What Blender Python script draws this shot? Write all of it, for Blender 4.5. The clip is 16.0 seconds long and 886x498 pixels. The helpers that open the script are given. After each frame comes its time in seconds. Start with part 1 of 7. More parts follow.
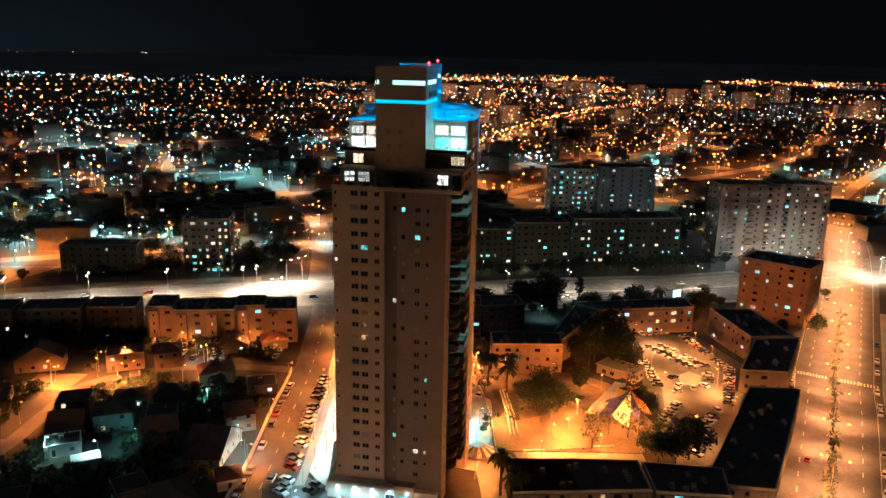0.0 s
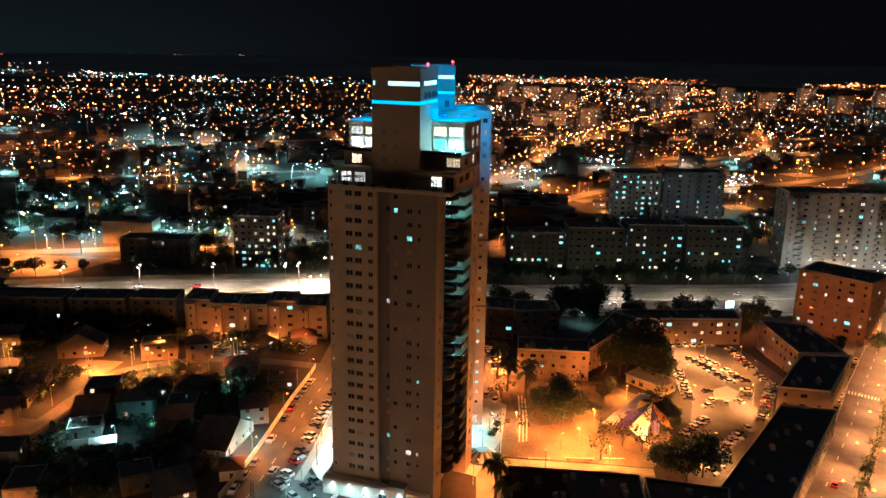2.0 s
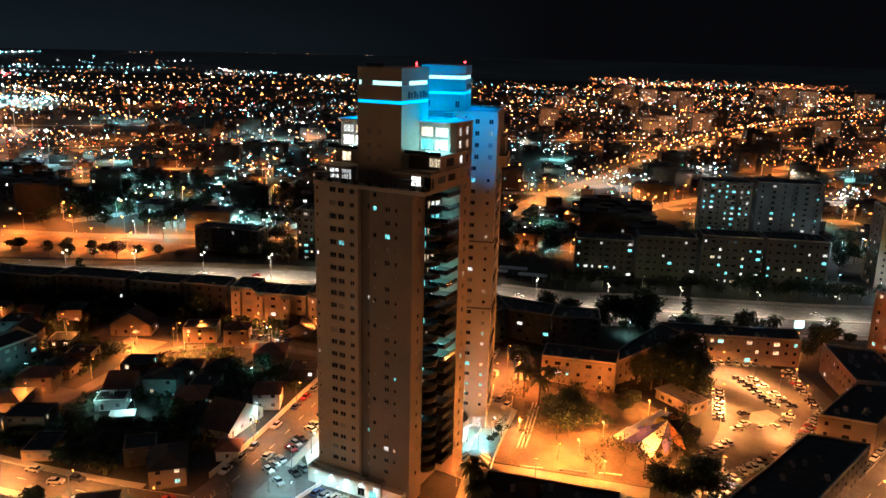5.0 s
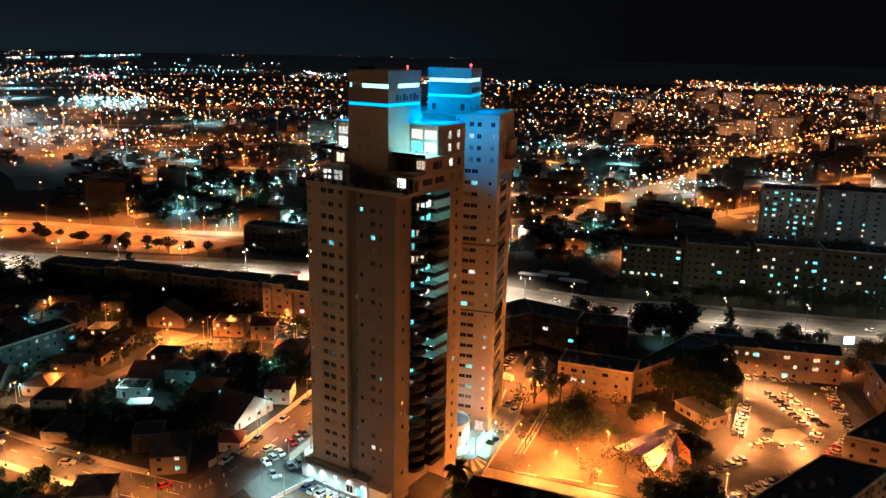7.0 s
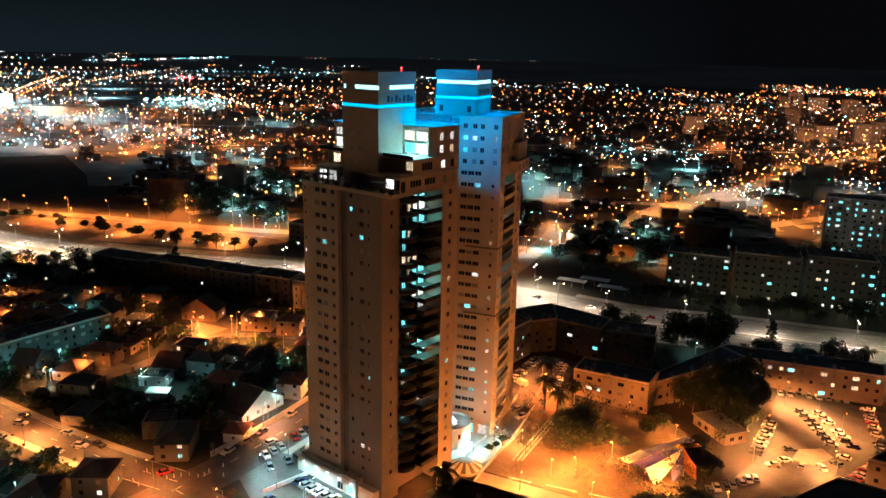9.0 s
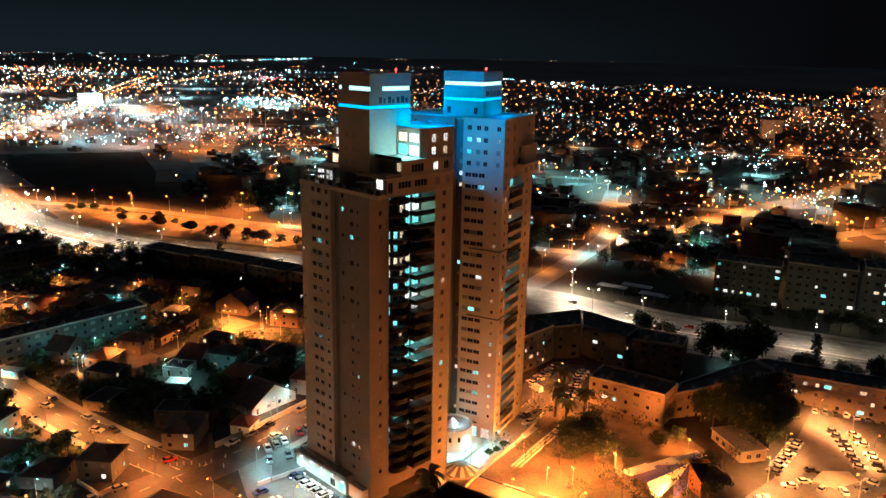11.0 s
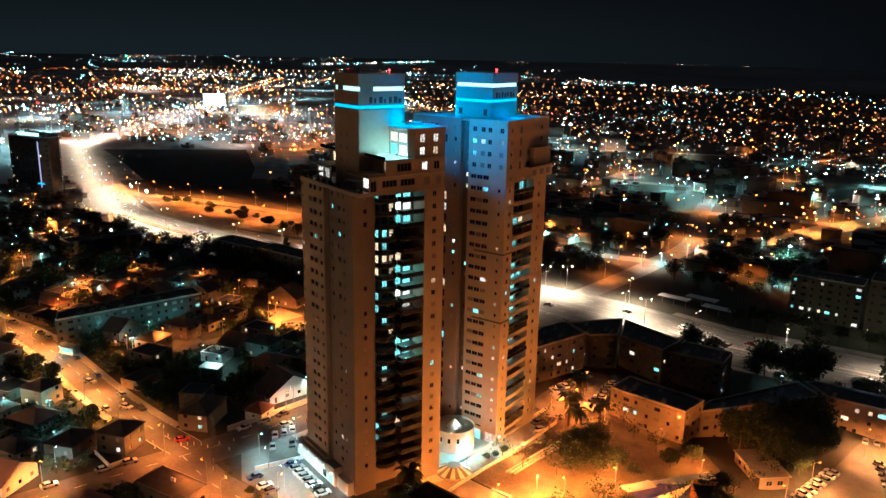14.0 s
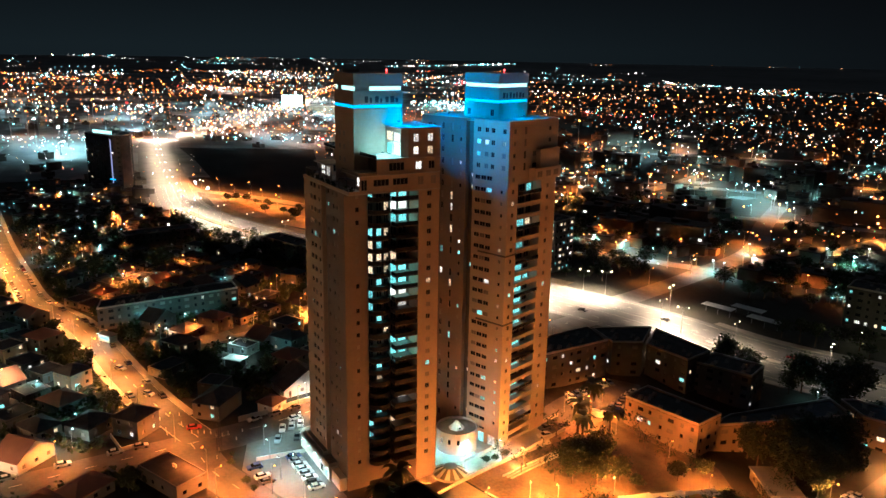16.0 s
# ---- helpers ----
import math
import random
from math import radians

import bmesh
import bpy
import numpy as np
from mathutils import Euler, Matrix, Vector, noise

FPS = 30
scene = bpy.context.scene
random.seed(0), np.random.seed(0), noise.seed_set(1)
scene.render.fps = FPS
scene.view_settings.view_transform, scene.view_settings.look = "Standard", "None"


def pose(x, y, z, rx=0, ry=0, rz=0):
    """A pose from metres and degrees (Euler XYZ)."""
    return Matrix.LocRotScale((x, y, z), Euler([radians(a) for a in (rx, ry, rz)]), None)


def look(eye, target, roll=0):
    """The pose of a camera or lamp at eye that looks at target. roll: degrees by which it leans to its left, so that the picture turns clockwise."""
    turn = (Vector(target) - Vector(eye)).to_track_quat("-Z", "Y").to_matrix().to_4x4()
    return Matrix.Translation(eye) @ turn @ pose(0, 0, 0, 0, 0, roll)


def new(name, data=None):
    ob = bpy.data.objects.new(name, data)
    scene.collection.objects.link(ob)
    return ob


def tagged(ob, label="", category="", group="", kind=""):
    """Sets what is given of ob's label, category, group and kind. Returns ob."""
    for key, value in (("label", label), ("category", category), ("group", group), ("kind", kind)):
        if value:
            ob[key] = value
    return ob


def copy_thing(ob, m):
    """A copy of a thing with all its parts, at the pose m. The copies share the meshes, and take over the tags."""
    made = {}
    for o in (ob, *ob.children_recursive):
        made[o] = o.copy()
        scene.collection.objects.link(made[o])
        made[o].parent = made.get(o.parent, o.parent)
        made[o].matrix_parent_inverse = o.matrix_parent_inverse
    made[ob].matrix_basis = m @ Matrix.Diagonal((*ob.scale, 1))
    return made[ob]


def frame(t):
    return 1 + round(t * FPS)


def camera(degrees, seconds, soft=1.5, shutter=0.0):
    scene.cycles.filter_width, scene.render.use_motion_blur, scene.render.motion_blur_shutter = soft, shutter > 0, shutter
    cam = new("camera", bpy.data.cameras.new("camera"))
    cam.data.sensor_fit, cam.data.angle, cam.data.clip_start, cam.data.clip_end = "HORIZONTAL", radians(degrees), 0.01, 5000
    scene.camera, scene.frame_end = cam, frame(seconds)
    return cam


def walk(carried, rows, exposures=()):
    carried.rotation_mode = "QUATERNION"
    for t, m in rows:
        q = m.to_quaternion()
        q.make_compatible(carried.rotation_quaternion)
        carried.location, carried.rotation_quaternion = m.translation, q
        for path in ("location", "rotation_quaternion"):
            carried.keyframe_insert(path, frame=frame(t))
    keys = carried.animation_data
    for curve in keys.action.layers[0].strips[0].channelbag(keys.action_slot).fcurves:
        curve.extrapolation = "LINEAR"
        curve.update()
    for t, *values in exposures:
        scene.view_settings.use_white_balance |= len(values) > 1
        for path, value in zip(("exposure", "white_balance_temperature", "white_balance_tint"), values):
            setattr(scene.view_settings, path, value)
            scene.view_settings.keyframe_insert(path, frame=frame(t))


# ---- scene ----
cam = camera(59.2, 16.0)
PATH = [
    (0, (-0.792, -1.306, 108.788), (-0.498, 0.606, 108.284), 1.1),
    (0.5, (4.557, -1.572, 108.849), (4.796, 0.349, 108.345), 1.0),
    (1, (9.798, -1.802, 108.868), (9.981, 0.125, 108.364), 1.0),
    (1.5, (15.092, -2.02, 108.848), (15.218, -0.088, 108.343), 1.1),
    (2, (20.529, -2.242, 108.848), (20.602, -0.307, 108.345), 1.0),
    (2.5, (25.873, -2.462, 108.832), (25.894, -0.526, 108.328), 1.0),
    (3, (31.12, -2.551, 108.806), (31.09, -0.615, 108.303), 1.1),
    (3.5, (36.433, -2.327, 108.782), (36.351, -0.393, 108.279), 1.1),
    (4, (41.855, -1.912, 108.852), (41.722, 0.02, 108.349), 1.2),
    (6.5, (69.463, 1.536, 109.768), (69.071, 3.43, 109.261), 1.3),
    (7, (74.892, 2.643, 109.788), (74.448, 4.527, 109.284), 1.2),
    (7.5, (80.07, 3.885, 109.79), (79.575, 5.757, 109.287), 1.2),
    (8, (85.111, 5.323, 109.79), (84.567, 7.181, 109.288), 1.1),
    (8.5, (89.993, 6.796, 109.852), (89.403, 8.64, 109.351), 1.3),
    (9, (94.801, 8.536, 109.912), (94.165, 10.365, 109.411), 1.2),
    (11.5, (118.556, 19.3, 110.431), (117.687, 21.029, 109.928), 1.2),
    (12, (123.219, 21.625, 110.46), (122.305, 23.331, 109.956), 1.2),
    (12.5, (127.983, 24.091, 110.473), (127.025, 25.773, 109.971), 1.1),
    (13, (132.564, 26.678, 110.442), (131.56, 28.334, 109.941), 1.1),
    (13.5, (137.081, 29.398, 110.422), (136.034, 31.027, 109.92), 1.1),
    (14, (141.569, 32.278, 110.394), (140.479, 33.879, 109.894), 1.1),
    (14.5, (145.96, 35.298, 110.375), (144.827, 36.869, 109.876), 1.1),
    (15, (150.263, 38.577, 110.287), (149.088, 40.117, 109.788), 1.0),
    (15.5, (154.394, 41.945, 110.212), (153.178, 43.453, 109.714), 1.1),
    (16, (158.186, 45.258, 110.152), (156.931, 46.734, 109.654), 1.0),
]
walk(cam, [(t, look(eye, target, roll)) for t, eye, target, roll in PATH], [(0, 0.16, 5600, 8), (8, 0.16, 5650, 8), (16, 0.16, 5800, 9)])

# ---- night sky ----
world = bpy.data.worlds.new("night_sky")
scene.world = world
world.use_nodes = True
wn = world.node_tree.nodes
# city glow: a faint teal haze low over the north-west, fading upwards into near black
wl = world.node_tree.links
tc, sep, dot = wn.new("ShaderNodeTexCoord"), wn.new("ShaderNodeSeparateXYZ"), wn.new("ShaderNodeVectorMath")
wl.new(tc.outputs["Generated"], sep.inputs[0])
up = wn.new("ShaderNodeMapRange")
up.inputs["From Min"].default_value, up.inputs["From Max"].default_value = 0.0, 0.11
up.inputs["To Min"].default_value, up.inputs["To Max"].default_value = 1.0, 0.0
wl.new(sep.outputs["Z"], up.inputs["Value"])
dot.operation = "DOT_PRODUCT"
dot.inputs[1].default_value = (-0.86, 0.5, 0.0)
wl.new(tc.outputs["Generated"], dot.inputs[0])
west = wn.new("ShaderNodeMapRange")
west.inputs["From Min"].default_value, west.inputs["From Max"].default_value = 0.5, 1.0
west.inputs["To Min"].default_value, west.inputs["To Max"].default_value = 0.0, 1.0
wl.new(dot.outputs["Value"], west.inputs["Value"])
haze, ramp = wn.new("ShaderNodeMath"), wn.new("ShaderNodeMix")
haze.operation = "MULTIPLY"
wl.new(up.outputs[0], haze.inputs[0])
wl.new(west.outputs[0], haze.inputs[1])
ramp.data_type = "RGBA"
ramp.inputs["A"].default_value, ramp.inputs["B"].default_value = (0.0021, 0.0020, 0.0024, 1), (0.0074, 0.0116, 0.0132, 1)
wl.new(haze.outputs[0], ramp.inputs["Factor"])
wl.new(ramp.outputs["Result"], wn["Background"].inputs["Color"])
wn["Background"].inputs["Strength"].default_value = 1.0

# faint sun lamp from the north, added only to lift the dark tones
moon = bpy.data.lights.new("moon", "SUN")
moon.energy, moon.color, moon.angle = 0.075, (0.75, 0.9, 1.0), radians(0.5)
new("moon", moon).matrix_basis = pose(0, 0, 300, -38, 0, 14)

# lamp powers in watts
P_HIGHWAY, P_STREET, P_PARK, P_WHITE, P_BLUE = 43000.0, 27000.0, 12000.0, 1700.0, 15000.0
SODIUM, AMBER, WARM, TEAL, BLUE = (1, 0.242, 0.036), (1, 0.60, 0.24), (1, 0.78, 0.5), (0.55, 1, 0.93), (0.0, 0.36, 1)


# ---- materials ----
def mat(name, col, rough=0.85, metal=0.0, var=0.3, scale=0.25, fine=6.0, bump=0.25, island=0.0, obrand=0.0):
    m = bpy.data.materials.new(name)
    m.use_nodes = True
    nt = m.node_tree
    n, l = nt.nodes, nt.links
    b = n["Principled BSDF"]
    b.inputs["Roughness"].default_value, b.inputs["Metallic"].default_value = rough, metal
    tc = n.new("ShaderNodeTexCoord")
    big, small = n.new("ShaderNodeTexNoise"), n.new("ShaderNodeTexNoise")
    big.inputs["Scale"].default_value, big.inputs["Detail"].default_value = scale, 5
    small.inputs["Scale"].default_value, small.inputs["Detail"].default_value = fine, 4
    for t in (big, small):
        l.new(tc.outputs["Object"], t.inputs["Vector"])
    add = n.new("ShaderNodeMath")
    add.operation = "MULTIPLY_ADD"
    l.new(small.outputs["Fac"], add.inputs[0])
    add.inputs[1].default_value = 0.5
    l.new(big.outputs["Fac"], add.inputs[2])
    last = add
    for amount, kind, socket in ((island, "ShaderNodeNewGeometry", "Random Per Island"), (obrand, "ShaderNodeObjectInfo", "Random")):
        if amount:
            g, k = n.new(kind), n.new("ShaderNodeMath")
            k.operation = "MULTIPLY_ADD"
            l.new(g.outputs[socket], k.inputs[0])
            k.inputs[1].default_value = amount
            l.new(last.outputs[0], k.inputs[2])
            last = k
    ramp = n.new("ShaderNodeMapRange")
    ramp.inputs["From Min"].default_value, ramp.inputs["From Max"].default_value = 0.45, 1.05 + island + obrand
    ramp.inputs["To Min"].default_value, ramp.inputs["To Max"].default_value = 1 - var, 1 + var
    l.new(last.outputs[0], ramp.inputs["Value"])
    mix = n.new("ShaderNodeVectorMath")
    mix.operation = "SCALE"
    mix.inputs[0].default_value = col
    l.new(ramp.outputs[0], mix.inputs["Scale"])
    l.new(mix.outputs[0], b.inputs["Base Color"])
    if bump:
        bp = n.new("ShaderNodeBump")
        bp.inputs["Strength"].default_value, bp.inputs["Distance"].default_value = bump, 0.05
        l.new(small.outputs["Fac"], bp.inputs["Height"])
        l.new(bp.outputs["Normal"], b.inputs["Normal"])
    return m


def glow(name, col, strength, vary=0.0, room=False, lights=True):
    """A surface that gives off light: a lamp's lens, a lit room behind its curtain."""
    m = bpy.data.materials.new(name)
    m.use_nodes = True
    n, l = m.node_tree.nodes, m.node_tree.links
    b = n["Principled BSDF"]
    b.inputs["Base Color"].default_value = (*[0.3 * c for c in col], 1)
    b.inputs["Emission Color"].default_value = (*col, 1)
    b.inputs["Emission Strength"].default_value = strength
    if vary:
        g, p, k = n.new("ShaderNodeNewGeometry"), n.new("ShaderNodeMath"), n.new("ShaderNodeMath")
        p.operation, k.operation = "POWER", "MULTIPLY_ADD"
        l.new(g.outputs["Random Per Island"], p.inputs[0])
        p.inputs[1].default_value = 6.0
        l.new(p.outputs[0], k.inputs[0])
        k.inputs[1].default_value, k.inputs[2].default_value = strength * vary * 2.3, strength * 0.25
        l.new(k.outputs[0], b.inputs["Emission Strength"])
    if room:
        o, tc, nz, a, k = (n.new("ShaderNode" + s) for s in ("ObjectInfo", "TexCoord", "TexNoise", "Math", "Math"))
        nz.inputs["Scale"].default_value, nz.inputs["Detail"].default_value = 2.4, 4
        nz.noise_dimensions = "4D"
        l.new(tc.outputs["Object"], nz.inputs["Vector"])
        a.operation = "MULTIPLY"
        l.new(o.outputs["Random"], a.inputs[0])
        a.inputs[1].default_value = 40.0
        l.new(a.outputs[0], nz.inputs["W"])
        k.operation = "POWER"
        l.new(nz.outputs["Fac"], k.inputs[0])
        k.inputs[1].default_value = 3.2
        q, r = n.new("ShaderNodeMath"), n.new("ShaderNodeMath")
        q.operation, r.operation = "MULTIPLY_ADD", "MULTIPLY"
        l.new(o.outputs["Random"], q.inputs[0])
        q.inputs[1].default_value, q.inputs[2].default_value = 8.5 * strength, 3.4 * strength
        l.new(k.outputs[0], r.inputs[0])
        l.new(q.outputs[0], r.inputs[1])
        l.new(r.outputs[0], b.inputs["Emission Strength"])
    if not lights:
        m.cycles.emission_sampling = "NONE"
    return m


STONE = mat("sandstone_cladding", (0.39, 0.305, 0.235), 0.8, var=0.16, scale=0.12, fine=1.5, bump=0.15)
STONE_B = mat("pale_stone_cladding", (0.48, 0.40, 0.32), 0.8, var=0.14, scale=0.12, fine=1.5, bump=0.15)
# the cladding again in a darker, browner tone for some faces
BROWN_TONE = mat("brown_stone_cladding", (0.20, 0.165, 0.14), 0.8, var=0.18, scale=0.12, fine=1.5, bump=0.15)
# dark stone, whose colour also stands in for shade in the recessed strips
DARKSTONE_SHADE = mat("dark_stone_strip", (0.13, 0.112, 0.095), 0.75, var=0.2)
CONCRETE = mat("concrete", (0.40, 0.37, 0.33), 0.9, var=0.25)
PLASTER = mat("cream_plaster", (0.30, 0.235, 0.17), 0.9, var=0.25, obrand=0.3)
PLASTER_GREY = mat("grey_plaster", (0.16, 0.15, 0.14), 0.9, var=0.3, obrand=0.3)
WHITEWALL = mat("white_render", (0.78, 0.77, 0.74), 0.85, var=0.1)
ROOFTAR = mat("tarred_roof", (0.055, 0.05, 0.048), 0.95, var=0.45, scale=0.4)
TILE = mat("clay_roof_tiles", (0.19, 0.085, 0.055), 0.85, var=0.35, obrand=0.4)
ASPHALT = mat("asphalt", (0.075, 0.07, 0.066), 0.7, var=0.55, scale=0.16, fine=1.1)
ASPHALT_HW = mat("highway_asphalt", (0.115, 0.11, 0.105), 0.7, var=0.4, scale=0.08, fine=0.9)
PAVING = mat("pavement_slabs", (0.30, 0.27, 0.24), 0.85, var=0.25, scale=0.2, fine=2)
PALEPAVE = mat("pale_stone_paving", (0.55, 0.53, 0.50), 0.8, var=0.2, scale=0.3, fine=2)
SAND = mat("bare_sandy_ground", (0.17, 0.13, 0.085), 0.95, var=0.6, scale=0.09, fine=1.2)
SOIL = mat("dark_soil_and_scrub", (0.032, 0.029, 0.02), 0.95, var=0.6, scale=0.03, fine=0.4)
GRASS = mat("dry_grass", (0.135, 0.105, 0.06), 0.95, var=0.5, scale=0.15, fine=2)
LEAF = mat("leaves", (0.04, 0.056, 0.022), 0.8, var=0.5, scale=0.4, island=0.6)
PALMLEAF = mat("palm_fronds", (0.06, 0.075, 0.03), 0.7, var=0.4, island=0.5)
BARK = mat("bark", (0.13, 0.09, 0.06), 0.95, var=0.4, fine=12)
STEEL = mat("galvanised_steel", (0.35, 0.35, 0.35), 0.5, 0.8, var=0.2)
DARKMETAL = mat("dark_painted_metal", (0.06, 0.06, 0.06), 0.5, 0.3, var=0.3)
FRAMES = mat("aluminium_frame", (0.30, 0.28, 0.26), 0.5, 0.3, var=0.15)
GLASS = mat("dark_window_glass", (0.018, 0.02, 0.024), 0.12, var=0.5, bump=0, obrand=0.6)
BLIND = mat("closed_shutter", (0.22, 0.20, 0.18), 0.7, var=0.35, bump=0, obrand=0.8)
RUBBER = mat("tyre_rubber", (0.02, 0.02, 0.02), 0.9)
MARK = mat("road_paint", (0.62, 0.60, 0.55), 0.8, var=0.25)
W_WARM = glow("room_warm", (1, 0.72, 0.42), 1.0, room=True)
W_WHITE = glow("room_white", (1, 0.93, 0.80), 1.1, room=True)
W_TEAL = glow("room_teal", (0.30, 0.95, 0.92), 1.0, room=True)
LIT = (W_WARM, W_WHITE, W_TEAL)
LED_BLUE = glow("blue_led_strip", (0.01, 0.42, 0.85), 1.5)
LED_WHITE = glow("white_led_trough", (0.55, 1.0, 0.92), 1.5)
RED_LAMP = glow("red_lamp", (1, 0.03, 0.03), 14.0)
L_SODIUM = glow("sodium_lens", SODIUM, 14.0, lights=False)
L_WARM = glow("warm_lens", WARM, 14.0, lights=False)
L_TEAL = glow("white_lens", TEAL, 14.0, lights=False)


# ---- mesh helpers ----
class MB:
    def __init__(self):
        self.v, self.f = [], []

    def face(self, *ps):
        k = len(self.v)
        self.v += [tuple(p) for p in ps]
        self.f.append(tuple(range(k, k + len(ps))))

    def prism(self, poly, z0, z1, top=True, bottom=True, taper=None):
        """poly anticlockwise; taper: the top's own outline."""
        up = taper or poly
        k, n = len(self.v), len(poly)
        self.v += [(x, y, z0) for x, y in poly] + [(x, y, z1) for x, y in up]
        self.f += [(k + i, k + (i + 1) % n, k + n + (i + 1) % n, k + n + i) for i in range(n)]
        if top:
            self.f.append(tuple(range(k + n, k + 2 * n)))
        if bottom:
            self.f.append(tuple(range(k + n - 1, k - 1, -1)))
        return self

    def box(self, x0, y0, z0, x1, y1, z1):
        return self.prism([(x0, y0), (x1, y0), (x1, y1), (x0, y1)], z0, z1)

    def tube(self, p, q, r0, r1, n=6):
        p, q = Vector(p), Vector(q)
        d = (q - p).normalized()
        a = d.orthogonal().normalized()
        b = d.cross(a)
        k = len(self.v)
        for c, r in ((p, r0), (q, r1)):
            for i in range(n):
                t = 2 * math.pi * i / n
                self.v.append(tuple(c + r * (math.cos(t) * a + math.sin(t) * b)))
        self.f += [(k + i, k + (i + 1) % n, k + n + (i + 1) % n, k + n + i) for i in range(n)]
        self.f += [tuple(range(k + n - 1, k - 1, -1)), tuple(range(k + n, k + 2 * n))]
        return self

    def gem(self, c, r, h=None):
        """A small eight-sided lens."""
        k, (x, y, z), h = len(self.v), c, h or r
        self.v += [(x + r, y, z), (x, y + r, z), (x - r, y, z), (x, y - r, z), (x, y, z + h), (x, y, z - h)]
        for i in range(4):
            self.f += [(k + i, k + (i + 1) % 4, k + 4), (k + (i + 1) % 4, k + i, k + 5)]
        return self

    def mesh(self, name, material):
        me = bpy.data.meshes.new(name)
        me.from_pydata(self.v, [], self.f)
        me.materials.append(material)
        return me


def part(name, mb, material, parent=None, label=""):
    ob = new(name, mb.mesh(name, material))
    ob.parent = parent
    return tagged(ob, label)


def base(name, m, label, category, group=""):
    e = new(name)
    e.empty_display_size = 0.3
    e.matrix_basis = m
    return tagged(e, label, category, group)


def flat(name, poly, z, material, label, thick=0.0, category="ground"):
    mb = MB()
    if thick:
        mb.prism(poly, z - thick, z, bottom=False)
    else:
        mb.face(*[(x, y, z) for x, y in poly])
    return tagged(part(name, mb, material), label, category, kind="structure")


def along(pts, step):
    """Places and headings every step metres of a line."""
    out, carry = [], 0.0
    for (x0, y0), (x1, y1) in zip(pts, pts[1:]):
        d = math.hypot(x1 - x0, y1 - y0)
        a, s = math.atan2(y1 - y0, x1 - x0), carry
        while s < d:
            out.append((x0 + (x1 - x0) * s / d, y0 + (y1 - y0) * s / d, a))
            s += step
        carry = s - d
    return out


def smooth_line(pts, n=6):
    """A rounded line through the points."""
    P = [pts[0], *pts, pts[-1]]
    out = []
    for a, b, c, d in zip(P, P[1:], P[2:], P[3:]):
        for i in range(n):
            t = i / n
            out.append(tuple(0.5 * (2 * b[k] + (c[k] - a[k]) * t + (2 * a[k] - 5 * b[k] + 4 * c[k] - d[k]) * t * t + (3 * b[k] - a[k] - 3 * c[k] + d[k]) * t ** 3) for k in (0, 1)))
    return out + [pts[-1]]


def offset(pts, d):
    """The line shifted d metres to its left."""
    out = []
    for i, p in enumerate(pts):
        a, b = pts[max(0, i - 1)], pts[min(len(pts) - 1, i + 1)]
        t = math.atan2(b[1] - a[1], b[0] - a[0])
        out.append((p[0] - d * math.sin(t), p[1] + d * math.cos(t)))
    return out


def ribbon(name, pts, d0, d1, z, material, label, category="road", thick=0.0):
    a, b, mb = offset(pts, d0), offset(pts, d1), MB()
    for i in range(len(a) - 1):
        q = [a[i], a[i + 1], b[i + 1], b[i]]
        if d0 > d1:
            q.reverse()
        if thick:
            mb.prism(q, z - thick, z, bottom=False)
        else:
            mb.face(*[(x, y, z) for x, y in q])
    return tagged(part(name, mb, material), label, category, kind="structure")


def far_from(lines, x, y):
    """Distance from a place to the nearest of some lines."""
    best = 1e9
    for pts in lines:
        for (x0, y0), (x1, y1) in zip(pts, pts[1:]):
            dx, dy = x1 - x0, y1 - y0
            t = max(0, min(1, ((x - x0) * dx + (y - y0) * dy) / (dx * dx + dy * dy + 1e-9)))
            best = min(best, math.hypot(x - x0 - t * dx, y - y0 - t * dy))
    return best


# ---- walls with openings, and windows ----
def wall_panel(mb, p, q, z0, z1, holes, depth=0.25):
    """A wall from p to q (outside on the right of the way), with openings (s0, s1, za, zb) and their reveals."""
    L = math.hypot(q[0] - p[0], q[1] - p[1])
    dx, dy = (q[0] - p[0]) / L, (q[1] - p[1]) / L
    ss = sorted({0.0, L, *[round(h[0], 3) for h in holes], *[round(h[1], 3) for h in holes]})
    zs = sorted({z0, z1, *[round(h[2], 3) for h in holes], *[round(h[3], 3) for h in holes]})
    si, zi = {s: i for i, s in enumerate(ss)}, {z: i for i, z in enumerate(zs)}
    gone = set()

    def at(s, z, d=0.0):
        return (p[0] + dx * s - dy * d, p[1] + dy * s + dx * d, z)
    for h in holes:
        a, b, c, d = (round(k, 3) for k in h)
        gone |= {(i, j) for i in range(si[a], si[b]) for j in range(zi[c], zi[d])}
        mb.face(at(a, c), at(b, c), at(b, c, depth), at(a, c, depth))
        mb.face(at(a, d, depth), at(b, d, depth), at(b, d), at(a, d))
        mb.face(at(a, c, depth), at(a, d, depth), at(a, d), at(a, c))
        mb.face(at(b, c), at(b, d), at(b, d, depth), at(b, c, depth))
    for i in range(len(ss) - 1):
        j = 0
        while j < len(zs) - 1:
            if (i, j) in gone:
                j += 1
                continue
            k = j
            while k < len(zs) - 1 and (i, k) not in gone:
                k += 1
            mb.face(at(ss[i], zs[j]), at(ss[i + 1], zs[j]), at(ss[i + 1], zs[k]), at(ss[i], zs[k]))
            j = k


meshes = {}


